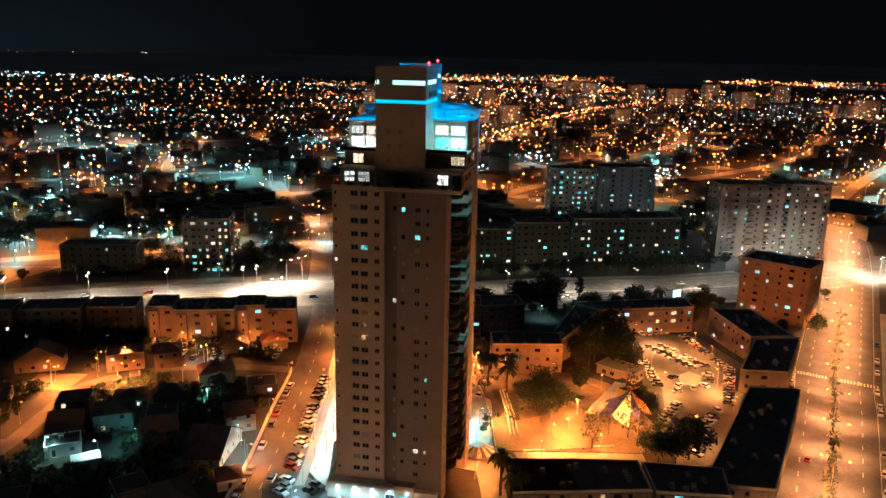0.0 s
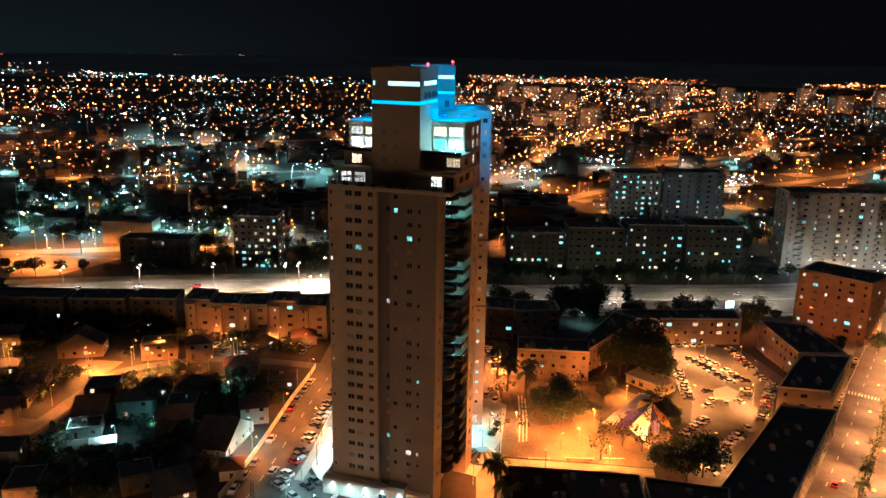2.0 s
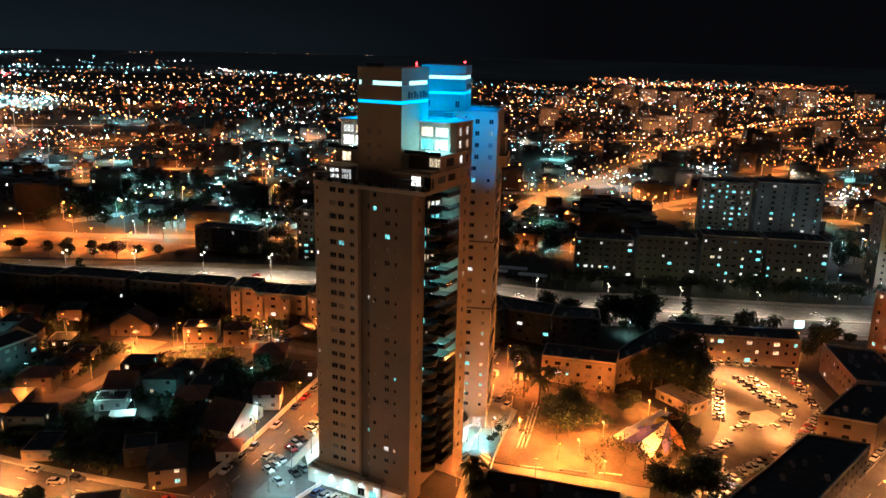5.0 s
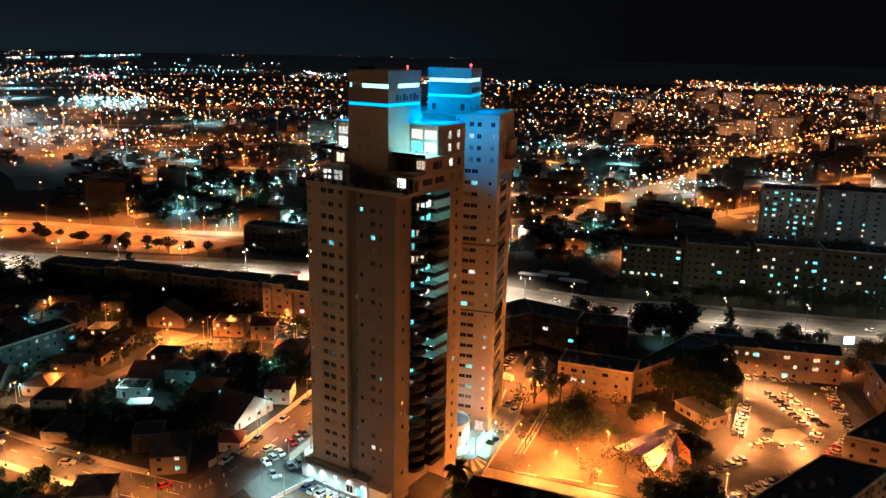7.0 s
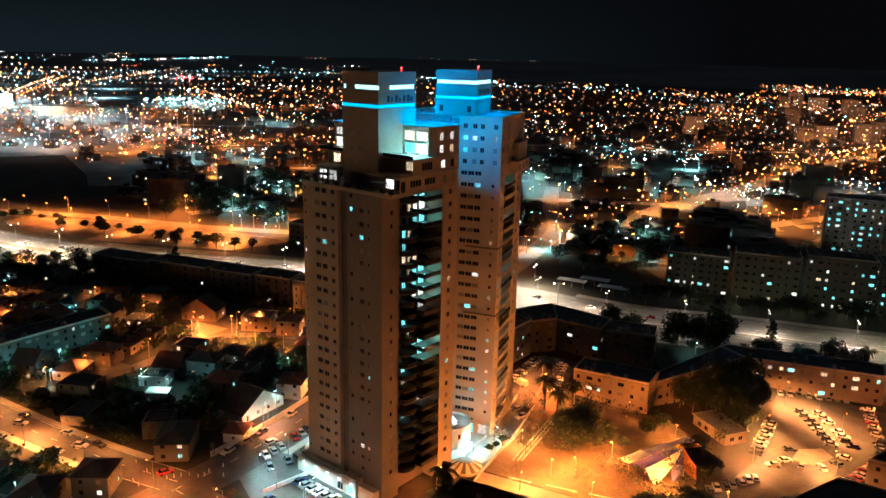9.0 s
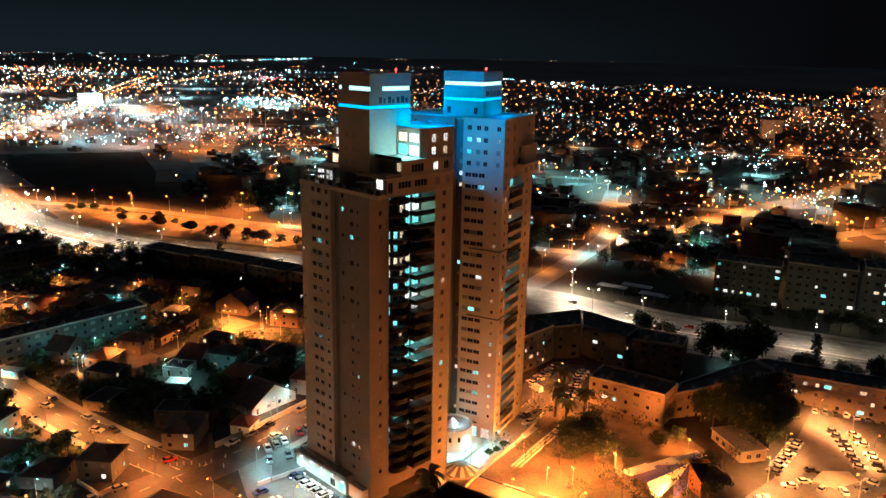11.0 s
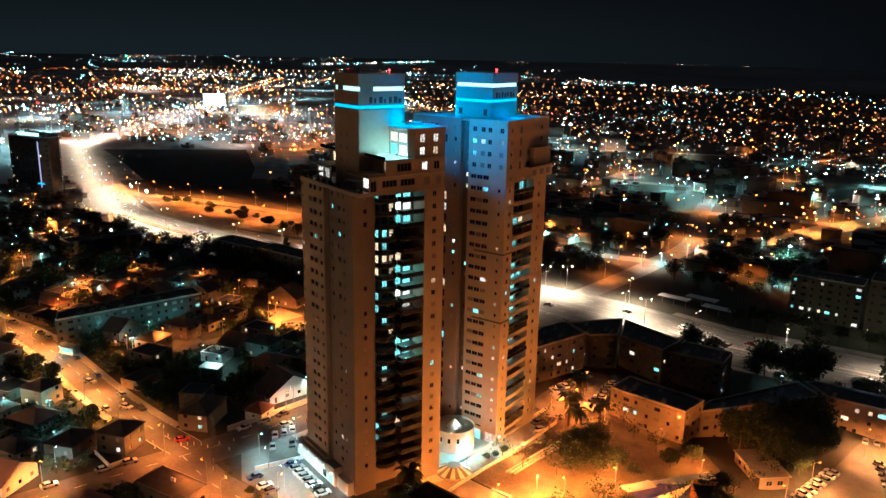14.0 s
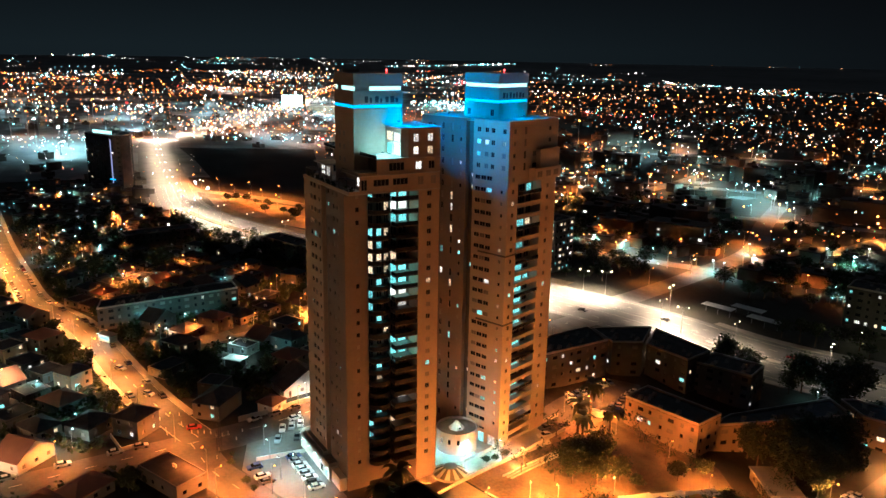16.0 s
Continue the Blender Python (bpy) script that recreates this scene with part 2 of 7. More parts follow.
def window(parent, p, q, h, material, framed=True, depth=0.2, mullion=True):
    """A window in the opening h of the wall from p to q: its frame with the pane in it."""
    w, t = round(h[1] - h[0], 2), round(h[3] - h[2], 2)
    a = math.atan2(q[1] - p[1], q[0] - p[0])
    s, z = (h[0] + h[1]) / 2, (h[2] + h[3]) / 2
    m = Matrix.Translation((p[0] + math.cos(a) * s - math.sin(a) * depth, p[1] + math.sin(a) * s + math.cos(a) * depth, z)) @ Matrix.Rotation(a, 4, "Z")
    holder = parent
    if framed:
        key = ("window", w, t, mullion)
        if key not in meshes:
            mb, b = MB(), 0.07
            mb.box(-w / 2, -0.04, -t / 2, w / 2, 0.04, -t / 2 + b).box(-w / 2, -0.04, t / 2 - b, w / 2, 0.04, t / 2)
            mb.box(-w / 2, -0.04, -t / 2 + b, -w / 2 + b, 0.04, t / 2 - b).box(w / 2 - b, -0.04, -t / 2 + b, w / 2, 0.04, t / 2 - b)
            if mullion and w > 0.9:
                for i in range(1, max(2, round(w / 1.1))):
                    x = -w / 2 + w * i / max(2, round(w / 1.1))
                    mb.box(x - 0.04, -0.04, -t / 2 + b, x + 0.04, 0.04, t / 2 - b)
            meshes[key] = mb.mesh("window", FRAMES)
        holder = new("window", meshes[key])
        holder.parent, holder.matrix_basis = parent, m
        m = Matrix.Translation((0, 0.012, 0))
    key = ("pane", w, t, material.name)
    if key not in meshes:
        meshes[key] = MB().box(-w / 2 + 0.003, -0.01, -t / 2 + 0.003, w / 2 - 0.003, 0.01, t / 2 - 0.003).mesh("pane", material)
    ob = new("pane" if framed else "window", meshes[key])
    ob.parent, ob.matrix_basis = holder, m
    if material in LIT:
        tagged(ob, "lit window pane")
    return holder


def sunk_pane(mb, p, q, h, d=0.2):
    """A dark pane set back in the opening h, joined with others of its far wall."""
    L = math.hypot(q[0] - p[0], q[1] - p[1])
    ex, ey = (q[0] - p[0]) / L, (q[1] - p[1]) / L
    mb.face(*[(p[0] + ex * u - ey * d, p[1] + ey * u + ex * d, z) for u, z in ((h[0], h[2]), (h[1], h[2]), (h[1], h[3]), (h[0], h[3]))])


def any_pane(rng, lit, blinds=0.3, kinds=LIT):
    k = rng.random()
    return rng.choice(kinds) if k < lit else BLIND if k < lit + blinds else GLASS


def ccw(pts):
    a = sum(x0 * y1 - x1 * y0 for (x0, y0), (x1, y1) in zip(pts, pts[1:] + pts[:1]))
    return pts if a > 0 else pts[::-1]


def building(name, pts, h, storeys, wallm, label, category="apartment block", lit=0.15, gap=3.4, win=(1.3, 1.25), framed=False,
             roofm=ROOFTAR, blank=(), kinds=LIT, ground=0.9, tanks=True, group="", seed=1, parapet=0.7, distant=False, bays=0):
    """A flat-roofed house on any outline, with walls, parapet, roof, windows and rooftop tanks."""
    rng = random.Random(seed)
    pts = ccw([tuple(p) for p in pts])
    cx, cy = sum(p[0] for p in pts) / len(pts), sum(p[1] for p in pts) / len(pts)
    e = base(name, Matrix.Translation((cx, cy, 0)), label, category, group)
    pts = [(x - cx, y - cy) for x, y in pts]
    wall, cope, pitch = MB(), MB(), (h - parapet) / storeys
    jobs = []
    for i, p in enumerate(pts):
        q = pts[(i + 1) % len(pts)]
        L = math.hypot(q[0] - p[0], q[1] - p[1])
        n, holes = int((L - 0.8) / gap), []
        if i not in blank and (p[0] - q[0]) < 0.3 * L:
            for s in range(storeys):
                for k in range(n):
                    c = L * (k + 0.5) / n + 0.25 * ((k % 2) - 0.5)
                    w = win[0] * (1.5 if k % 3 == 1 else 0.8)
                    w = min(w, 0.8 * L / n)
                    z = s * pitch + ground
                    if s == 0 and rng.random() < 0.3:
                        continue
                    holes.append((c - w / 2, c + w / 2, z, z + win[1]))
        wall_panel(wall, p, q, 0, h, holes)
        jobs += [(p, q, k) for k in holes]
        a = math.atan2(q[1] - p[1], q[0] - p[0])
        nx, ny = -math.sin(a) * 0.3, math.cos(a) * 0.3
        ox, oy = math.sin(a) * 0.04, -math.cos(a) * 0.04
        cope.prism([(p[0] + ox, p[1] + oy), (q[0] + ox, q[1] + oy), (q[0] + nx, q[1] + ny), (p[0] + nx, p[1] + ny)], h - parapet + 0.05, h + 0.06)
    part("wall", wall, wallm, e)
    part("parapet", cope, CONCRETE, e)
    part("roof", MB().prism(pts, h - parapet - 0.25, h - parapet), roofm, e, "dark tarred flat roof")
    for i, p in enumerate(pts):
        q = pts[(i + 1) % len(pts)]
        L = math.hypot(q[0] - p[0], q[1] - p[1])
        if not bays or L < 20 or p[0] > q[0]:
            continue
        ex, ey = (q[0] - p[0]) / L, (q[1] - p[1]) / L
        for k in range(bays):
            c = L * (k + 0.5) / bays + L / bays * 0.22
            side_to = [(p[0] + ex * (c + u) + ey * d, p[1] + ey * (c + u) - ex * d) for u, d in ((-1.7, 1.3), (1.7, 1.3), (1.7, -0.05), (-1.7, -0.05))]
            stack = part("balcony_stack", MB().prism(ccw(side_to), 2.6, 2.9), CONCRETE, e)
            for fl in range(storeys):
                z = 2.9 + fl * pitch
                if z + 2.4 > h:
                    break
                part("balcony", MB().prism(ccw(side_to), z + pitch - 0.35, z + pitch + 0.75) if fl < storeys - 1 else MB().prism(ccw(side_to), z, z + 0.9), wallm, stack)
    unlit = MB()
    for p, q, k in jobs:
        m = any_pane(rng, lit, 0.35, kinds)
        if distant and m not in LIT:
            sunk_pane(unlit, p, q, k)
        else:
            window(e, p, q, k, m, framed)
    if unlit.f:
        tagged(part("dark_panes", unlit, GLASS, e, "dark unlit window panes"), kind="stuff")
    if tanks:
        xs, ys = [p[0] for p in pts], [p[1] for p in pts]
        for _ in range(int(len(jobs) / 22) + 2 if distant else int(len(jobs) / 11) + 4):
            t = rng.random()
            i = rng.randrange(len(pts))
            p, q = pts[i], pts[(i + 1) % len(pts)]
            g = rng.uniform(0.35, 0.78)
            x, y = g * (p[0] + (q[0] - p[0]) * t), g * (p[1] + (q[1] - p[1]) * t)
            z = h - parapet
            if "tank" not in meshes:
                mb = MB().tube((-0.6, 0, 0.9), (0.6, 0, 0.9), 0.28, 0.28, 8)
                mb.box(-0.6, -0.3, 0, -0.5, 0.3, 0.7).box(0.5, -0.3, 0, 0.6, 0.3, 0.7)
                mb.face((-0.6, -1.6, 0.1), (0.6, -1.6, 0.1), (0.6, -0.4, 0.9), (-0.6, -0.4, 0.9))
                meshes["tank"] = mb.mesh("water_heater", BLIND)
            ob = new("water_heater", meshes["tank"])
            ob.parent, ob.matrix_basis = e, pose(x, y, z, 0, 0, rng.uniform(-15, 15))
    return e


# ---- ground and roads ----
def land(x, y):
    """Height of the ground: flat near by, raised far off to fit far lamps to the camera's view."""
    r = math.hypot(x - 60, y - 60)
    t = max(0.0, min(1.0, (r - 3300) / 1300))
    return 42 * t * t * (3 - 2 * t)


rings = [0, 60, 150, 300, 400, 480, 540, 600, 660, 720, 780, 840, 900, 960, 1020, 1080, 1140, 1200, 1700, 2300, 2700, 3100, 3500, 3900, 4300, 4700]
mb, far_land = MB(), MB()
for r0, r1 in zip(rings, rings[1:]):
    for i in range(72):
        t0, t1 = 2 * math.pi * i / 72, 2 * math.pi * (i + 1) / 72
        q = [(60 + r * math.cos(t), 60 + r * math.sin(t)) for r, t in ((r0, t0), (r1, t0), (r1, t1), (r0, t1))]
        if r0 == 0:
            q.pop(0)
        (far_land if r0 >= 2700 else mb).face(*[(x, y, land(x, y) - 0.6 * max(0.0, min(1.0, (math.hypot(x - 60, y - 60) - 480) / 120))) for x, y in q])
# far ground made paler than the rest: haze put into its colour
tagged(part("ground_hills", far_land, mat("pale_dry_hills", (0.13, 0.125, 0.12), 0.95, var=0.5, scale=0.002, fine=0.02, bump=0)), "far hills toned pale to stand in for haze", "hills", kind="structure")
tagged(part("ground", mb, SOIL), "dark earth and scrub under the night city", "ground", kind="structure")

HIGHWAY = smooth_line([(-770, 580), (-663, 507), (-558, 449), (-490, 412), (-404, 369), (-318, 330), (-214, 320), (-100, 335), (0, 339), (65, 328), (112, 330), (200, 332), (268, 347), (420, 390), (620, 470)])
STREET_N = smooth_line([(-2, 350), (1, 380), (4, 430), (4, 490), (-15, 560), (-30, 640)])
STREET_B = smooth_line([(-1, 322), (-3, 300), (-7.5, 250), (-12, 223), (-15.2, 200), (-18, 183), (-22, 165), (-28, 147), (-38, 115), (-50, 70), (-66, 0), (-80, -60)])
STREET_A = smooth_line([(-29, 156), (-51, 158), (-82, 163), (-141, 175), (-184, 176), (-228, 186), (-300, 205), (-400, 235)])
STREET_C = smooth_line([(-24, 152), (-8, 148), (10, 147), (40, 138), (84, 110), (110, 85)])
ALLEY = smooth_line([(-101, 186), (-95, 194), (-89, 209), (-85, 228), (-80, 246), (-62, 256), (-40, 258), (-11, 252)])
LANE = smooth_line([(50, 262), (46, 248), (44, 214), (41, 190), (39, 165), (34, 142)])
BOULEVARD = smooth_line([(84.0, 100.0), (127.4, 157.5), (174.5, 214.5), (227.6, 285.8), (274.6, 349.9), (313.7, 407.0), (353.7, 477.1), (428.8, 602.2)])
AVENUE = smooth_line([(4, 490), (47, 531), (60, 575), (114, 690), (228, 944), (420, 1250), (640, 1480)])
RAMP = smooth_line([(-420, 383), (-370, 378), (-335, 388), (-270, 398), (-190, 402), (-90, 420), (4, 432)])
HW_WEST = smooth_line([(-690, 528), (-722, 580), (-776, 676), (-850, 775), (-915, 866), (-1240, 1240), (-1700, 1800)])
LINES = [HIGHWAY, STREET_N, STREET_B, STREET_A, STREET_C, ALLEY, LANE, BOULEVARD, AVENUE, RAMP, HW_WEST]

ribbon("road_highway", HIGHWAY, -19, 19, 0.05, ASPHALT_HW, "wide pale asphalt highway lit by many lamps")
ribbon("road_north", STREET_N, -6, 6, 0.04, ASPHALT, "asphalt street leading away over the highway")
ribbon("road_houses", STREET_B, -5.6, 8.6, 0.03, ASPHALT, "asphalt street lined with parked cars")
ribbon("road_west", STREET_A, -5.2, 5.2, 0.025, ASPHALT, "orange-lit asphalt side street")
ribbon("road_south", STREET_C, -5.5, 5.5, 0.02, ASPHALT, "orange-lit asphalt street at the junction")
ribbon("road_alley", ALLEY, -2.5, 2.5, 0.015, ASPHALT, "narrow lane between houses")
ribbon("road_lane", LANE, -3.2, 3.2, 0.06, PAVING, "paved lane beside the park")
ribbon("road_boulevard", BOULEVARD, -15, 15, 0.035, ASPHALT, "wide boulevard with a planted median")
ribbon("road_avenue", AVENUE, -10, 10, 0.045, ASPHALT_HW, "far avenue lit orange")
ribbon("road_ramp", RAMP, -5, 5, 0.03, ASPHALT_HW, "slip road beside the highway")
ribbon("road_far_west", HW_WEST, -16, 16, 0.03, ASPHALT_HW, "far highway lit orange")

# raised medians and pavements with kerbs
ribbon("pavement_median_highway", [p for p in HIGHWAY if -330 < p[0] < -40], -2, 2, 0.2, GRASS, "grassy highway median with a kerb", "pavement", 0.2)
ribbon("pavement_median_east", [p for p in HIGHWAY if 40 < p[0] < 235], -1.2, 1.2, 0.2, PAVING, "narrow paved highway median", "pavement", 0.2)
ribbon("pavement_median_boulevard", [p for p in BOULEVARD if 84 < p[0] < 235], -1.6, 1.6, 0.2, GRASS, "planted boulevard median with a kerb", "pavement", 0.2)
ribbon("pavement_highway_north", [p for p in HIGHWAY if 25 < p[0] < 230], 19, 23, 0.17, PAVING, "pavement along the highway", "pavement", 0.17)
ribbon("pavement_highway_south", [p for p in HIGHWAY if -330 < p[0] < -20], -22.5, -19, 0.17, PAVING, "pavement along the highway", "pavement", 0.17)
ribbon("pavement_highway_verge", [p for p in HIGHWAY if -330 < p[0] < -20], 19, 27, 0.14, GRASS, "grass verge along the highway", "pavement", 0.14)
ribbon("pavement_highway_south_east", [p for p in HIGHWAY if 15 < p[0] < 230], -22, -19, 0.17, PAVING, "pavement along the highway", "pavement", 0.17)
ribbon("pavement_houses", [p for p in STREET_B if 178 < p[1] < 305], 8.6, 11, 0.16, PAVING, "pavement beside the parked cars", "pavement", 0.16)
ribbon("pavement_boulevard_west", [p for p in BOULEVARD if 84 < p[0] < 240], 15, 19, 0.16, PAVING, "pavement along the boulevard", "pavement", 0.16)
ribbon("pavement_boulevard_east", [p for p in BOULEVARD if 84 < p[0] < 240], -19, -15, 0.16, PAVING, "pavement along the boulevard", "pavement", 0.16)
ribbon("pavement_west", [p for p in STREET_A if p[0] < -42], 5.2, 7.2, 0.15, PAVING, "narrow pavement", "pavement", 0.15)
ribbon("pavement_west_south", [p for p in STREET_A if p[0] < -42], -7.2, -5.2, 0.15, PAVING, "narrow pavement", "pavement", 0.15)

flat("pavement_park", [(47, 252), (89, 239), (97, 230), (99, 198), (86, 184), (45, 190)], 0.1, SAND, "bare sandy park ground lit orange", 0.1, "park")
# darker patch below the trees: their shade put into the ground colour
flat("pavement_park_lawn", [(53, 246), (86, 236), (92, 226), (76, 212), (58, 208), (52, 215)], 0.13, GRASS, "darker park ground with tree shade put into its colour", 0.13, "lawn")
flat("pavement_park_south", [(42.5, 189.5), (86, 183.5), (84, 173.5), (42.5, 173.5)], 0.14, PAVING, "paved strip along the park", 0.14, "pavement")
flat("road_parking", [(122.7, 277.4), (138.6, 275.6), (154.3, 269.8), (157.4, 239.5), (139.2, 211.0), (105.6, 172.3), (93.0, 176.2), (102.5, 198.5), (114.1, 223.8), (118.3, 248.1)], 0.055, ASPHALT, "asphalt car park full of parked cars")
flat("road_tower_parking", [(-14, 163), (-3, 153.5), (26, 152), (27.5, 163.5), (-2, 174.5), (-9, 186)], 0.07, ASPHALT_HW, "grey asphalt car park below the tower")
flat("road_back_parking", [(36, 226), (48, 228), (53, 246), (56, 266), (48, 276), (39, 274), (35, 250)], 0.064, ASPHALT, "small asphalt car park behind the tower")
flat("pavement_forecourt", [(24, 187), (37, 180), (46, 200), (50, 222), (41, 230), (26, 207)], 0.12, PALEPAVE, "white stone forecourt between the towers", 0.12, "pavement")
flat("pavement_strip", [(-8, 188), (-2, 175), (0, 200), (12, 214), (8, 240), (1, 270), (-1, 250)], 0.15, PALEPAVE, "pale pavement beside the tower", 0.15, "pavement")
flat("pavement_island", [(-338, 372), (-322, 364), (-304, 366), (-296, 374), (-308, 381), (-328, 381)], 0.12, GRASS, "raised grass island of the slip road", 0.12, "island")
flat("ground_orange_lot", [(-345, 366), (-310, 350), (-265, 342), (-205, 352), (-150, 360), (-130, 392), (-180, 398), (-270, 392)], 0.02, SAND, "bare earth beside the slip road")

# lane markings
mb = MB()
for d, pts in ((-10.5, HIGHWAY), (-6, HIGHWAY), (6, HIGHWAY), (10.5, HIGHWAY), (-8, BOULEVARD), (8, BOULEVARD), (0.2, STREET_B), (0, STREET_A), (0, STREET_C)):
    for x, y, a in along(offset(pts, d), 9.0):
        if -420 < x < 330 and 60 < y < 420:
            c, s = math.cos(a), math.sin(a)
            mb.face(*[(x + c * i - s * j, y + s * i + c * j, 0.075) for i, j in ((-1.5, -0.09), (1.5, -0.09), (1.5, 0.09), (-1.5, 0.09))])
for d, pts in ((-12.4, BOULEVARD), (12.4, BOULEVARD), (-16, HIGHWAY), (16, HIGHWAY), (-3, HIGHWAY), (3, HIGHWAY), (-4.9, STREET_A), (4.9, STREET_A)):
    q = [p for p in offset(pts, d) if -420 < p[0] < 330 and 60 < p[1] < 420]
    for (x0, y0), (x1, y1) in zip(q, q[1:]):
        if math.hypot(x1 - x0, y1 - y0) < 60:
            a = math.atan2(y1 - y0, x1 - x0)
            nx, ny = -math.sin(a) * 0.07, math.cos(a) * 0.07
            mb.face((x0 - nx, y0 - ny, 0.075), (x1 - nx, y1 - ny, 0.075), (x1 + nx, y1 + ny, 0.075), (x0 + nx, y0 + ny, 0.075))
# zebra crossings
for x, y, turn, w in ((117.3, 144.2, 53, 26), (184.5, 225.7, 53, 26)):
    c, s = math.cos(radians(turn)), math.sin(radians(turn))
    for k in range(int(w)):
        j = k - w / 2 + 0.5
        mb.face(*[(x + c * i - s * v, y + s * i + c * v, 0.077) for i, v in ((-1.4, j - 0.25), (1.4, j - 0.25), (1.4, j + 0.25), (-1.4, j + 0.25))])
tagged(part("lane_markings", mb, MARK), "worn white dashes on the roads", "road marking", kind="stuff")


# ---- lamps ----
def lamp_kind(name, height, colour, lens, power, arm=1.6, label="", size=0.3, double=False, spread=0.5, cone=0):
    e = base(name, Matrix(), label, "street lamp", "street lamps")
    pole = MB().tube((0, 0, 0), (0, 0, height), 0.11, 0.06, 6)
    pole.tube((0, 0, 0), (0, 0, 0.5), 0.17, 0.15, 6)
    for side in ((1, -1) if double else (1,)):
        pole.tube((0, 0, height - 0.1), (side * arm, 0, height + 0.25), 0.05, 0.04, 5)
    part("pole", pole, STEEL, e)
    for side in ((1, -1) if double else (1,)):
        h = part("lamp_head", MB().box(side * arm - 0.35, -0.16, height + 0.2, side * arm + 0.35, 0.16, height + 0.34), DARKMETAL, e)
        part("lens", MB().gem((side * arm, 0, height + 0.14), size, size * 0.75), lens, h, "glowing lens")
        li = bpy.data.lights.new(name, "SPOT" if cone else "POINT")
        if cone:
            li.spot_size, li.spot_blend = radians(cone), 0.8
        li.color, li.energy, li.shadow_soft_size = colour, power, spread
        lo = new("light", li)
        lo.parent, lo.location = e, (side * arm, 0, height - 0.5)
    return e


placed = {}


far_poles, far_lenses = MB(), {}


def put_far(kind, m):
    """A far lamp: its pole and lens join the others of the far city, its light stands on its own."""
    li, lens, h, arm, size = kind
    p = m.translation
    far_poles.tube((p.x, p.y, p.z - 0.2), (p.x, p.y, p.z + h), 0.14 + 0.012 * h, 0.08 + 0.006 * h, 5)
    c = m @ Vector((arm, 0, h))
    if arm:
        far_poles.tube((p.x, p.y, p.z + h - 0.2), tuple(c), 0.06, 0.05, 4)
    far_lenses.setdefault(lens.name, (lens, MB()))[1].gem(tuple(c), size, size * 0.6)
    lo = new("light", li)
    lo.location = c - Vector((0, 0, 0.12 * h))


def put(proto, m):
    """The first place takes the thing itself, each later one a copy."""
    if isinstance(proto, tuple):
        return put_far(proto, m)
    if proto.name in placed:
        return copy_thing(proto, m)
    placed[proto.name] = True
    proto.matrix_basis = m
    return proto


lamp_hw = lamp_kind("street_lamp", 12, (1, 0.72, 0.46), L_WARM, P_HIGHWAY, 2.2, "tall twin-armed street lamp with warm white light", 0.5, True, cone=150)
lamp_st = lamp_kind("street_lamp", 8.5, SODIUM, L_SODIUM, P_STREET, 1.6, "steel street lamp with orange sodium light", 0.38, cone=160)
lamp_bl = lamp_kind("street_lamp", 10, (1, 0.35, 0.10), L_SODIUM, P_STREET * 1.35, 3.4, "twin-armed boulevard lamp with orange light", 0.5, True, cone=160)
# fill lamp for the tower fronts, shaped as a street lamp
lamp_south_fill = lamp_kind("street_lamp", 8.5, (1, 0.5, 0.22), L_SODIUM, 10500, 1.6, "amber fill lamp added to brighten the tower fronts", 0.38)
lamp_pk = lamp_kind("street_lamp", 5, (1, 0.27, 0.035), L_SODIUM, P_PARK * 1.3, 0.4, "short park lamp with amber light", 0.34)
lamp_wh = lamp_kind("street_lamp", 6, TEAL, L_TEAL, P_WHITE * 1.8, 0.8, "slim lamp post with cold white light", 0.34, cone=150)
lamp_pl = lamp_kind("street_lamp", 8.5, (1, 0.33, 0.075), L_SODIUM, P_STREET * 2.1, 1.6, "car park lamp post with amber light", 0.38, cone=160)
lamp_fc = lamp_kind("street_lamp", 5, (0.32, 1, 0.96), L_TEAL, P_WHITE * 1.5, 0.7, "forecourt lamp post with cold teal light", 0.34, cone=150)
lamp_dim = lamp_kind("street_lamp", 7, SODIUM, L_SODIUM, P_STREET * 0.55, 1.2, "steel street lamp with orange sodium light", 0.34, cone=164)


def lamps(proto, pts, step, d=0.0, turn=90, keep=lambda x, y: True):
    for x, y, a in along(offset(pts, d), step):
        if keep(x, y):
            put(proto, pose(x, y, land(x, y), 0, 0, math.degrees(a) + turn))


lamps(lamp_hw, HIGHWAY, 32, 0, 90, lambda x, y: -430 < x < -16)
lamp_he = lamp_kind("street_lamp", 12, (1, 0.72, 0.46), L_WARM, P_HIGHWAY * 0.42, 2.2, "tall twin-armed street lamp with warm white light", 0.4, True, cone=150)
lamps(lamp_he, HIGHWAY, 32, 0, 90, lambda x, y: 20 < x < 320)
for x, y, a in ((-18, 352, 0), (-22, 322, 20), (20, 356, 90), (-10, 357, 40), (36, 332, 20), (-32, 340, 90), (245, 372, 0), (285, 338, 40), (-352, 366, 0)):
    put(lamp_hw, pose(x, y, 0, 0, 0, a))
lamps(lamp_hw, HIGHWAY, 46, 0, 90, lambda x, y: -700 < x < -440)
lamps(lamp_st, STREET_B, 30, 9.2, -90, lambda x, y: 175 < y < 310)
lamps(lamp_dim, STREET_B, 27, -5.4, 90, lambda x, y: 172 < y < 262)
lamps(lamp_dim, STREET_B, 34, -6.6, 90, lambda x, y: 90 < y < 132)
lamp_sa = lamp_kind("street_lamp", 8.5, (1, 0.30, 0.055), L_SODIUM, P_STREET * 2.2, 1.6, "steel street lamp with amber sodium light", 0.38, cone=142)
lamps(lamp_sa, STREET_A, 25, 6, -90, lambda x, y: -380 < x < -44)
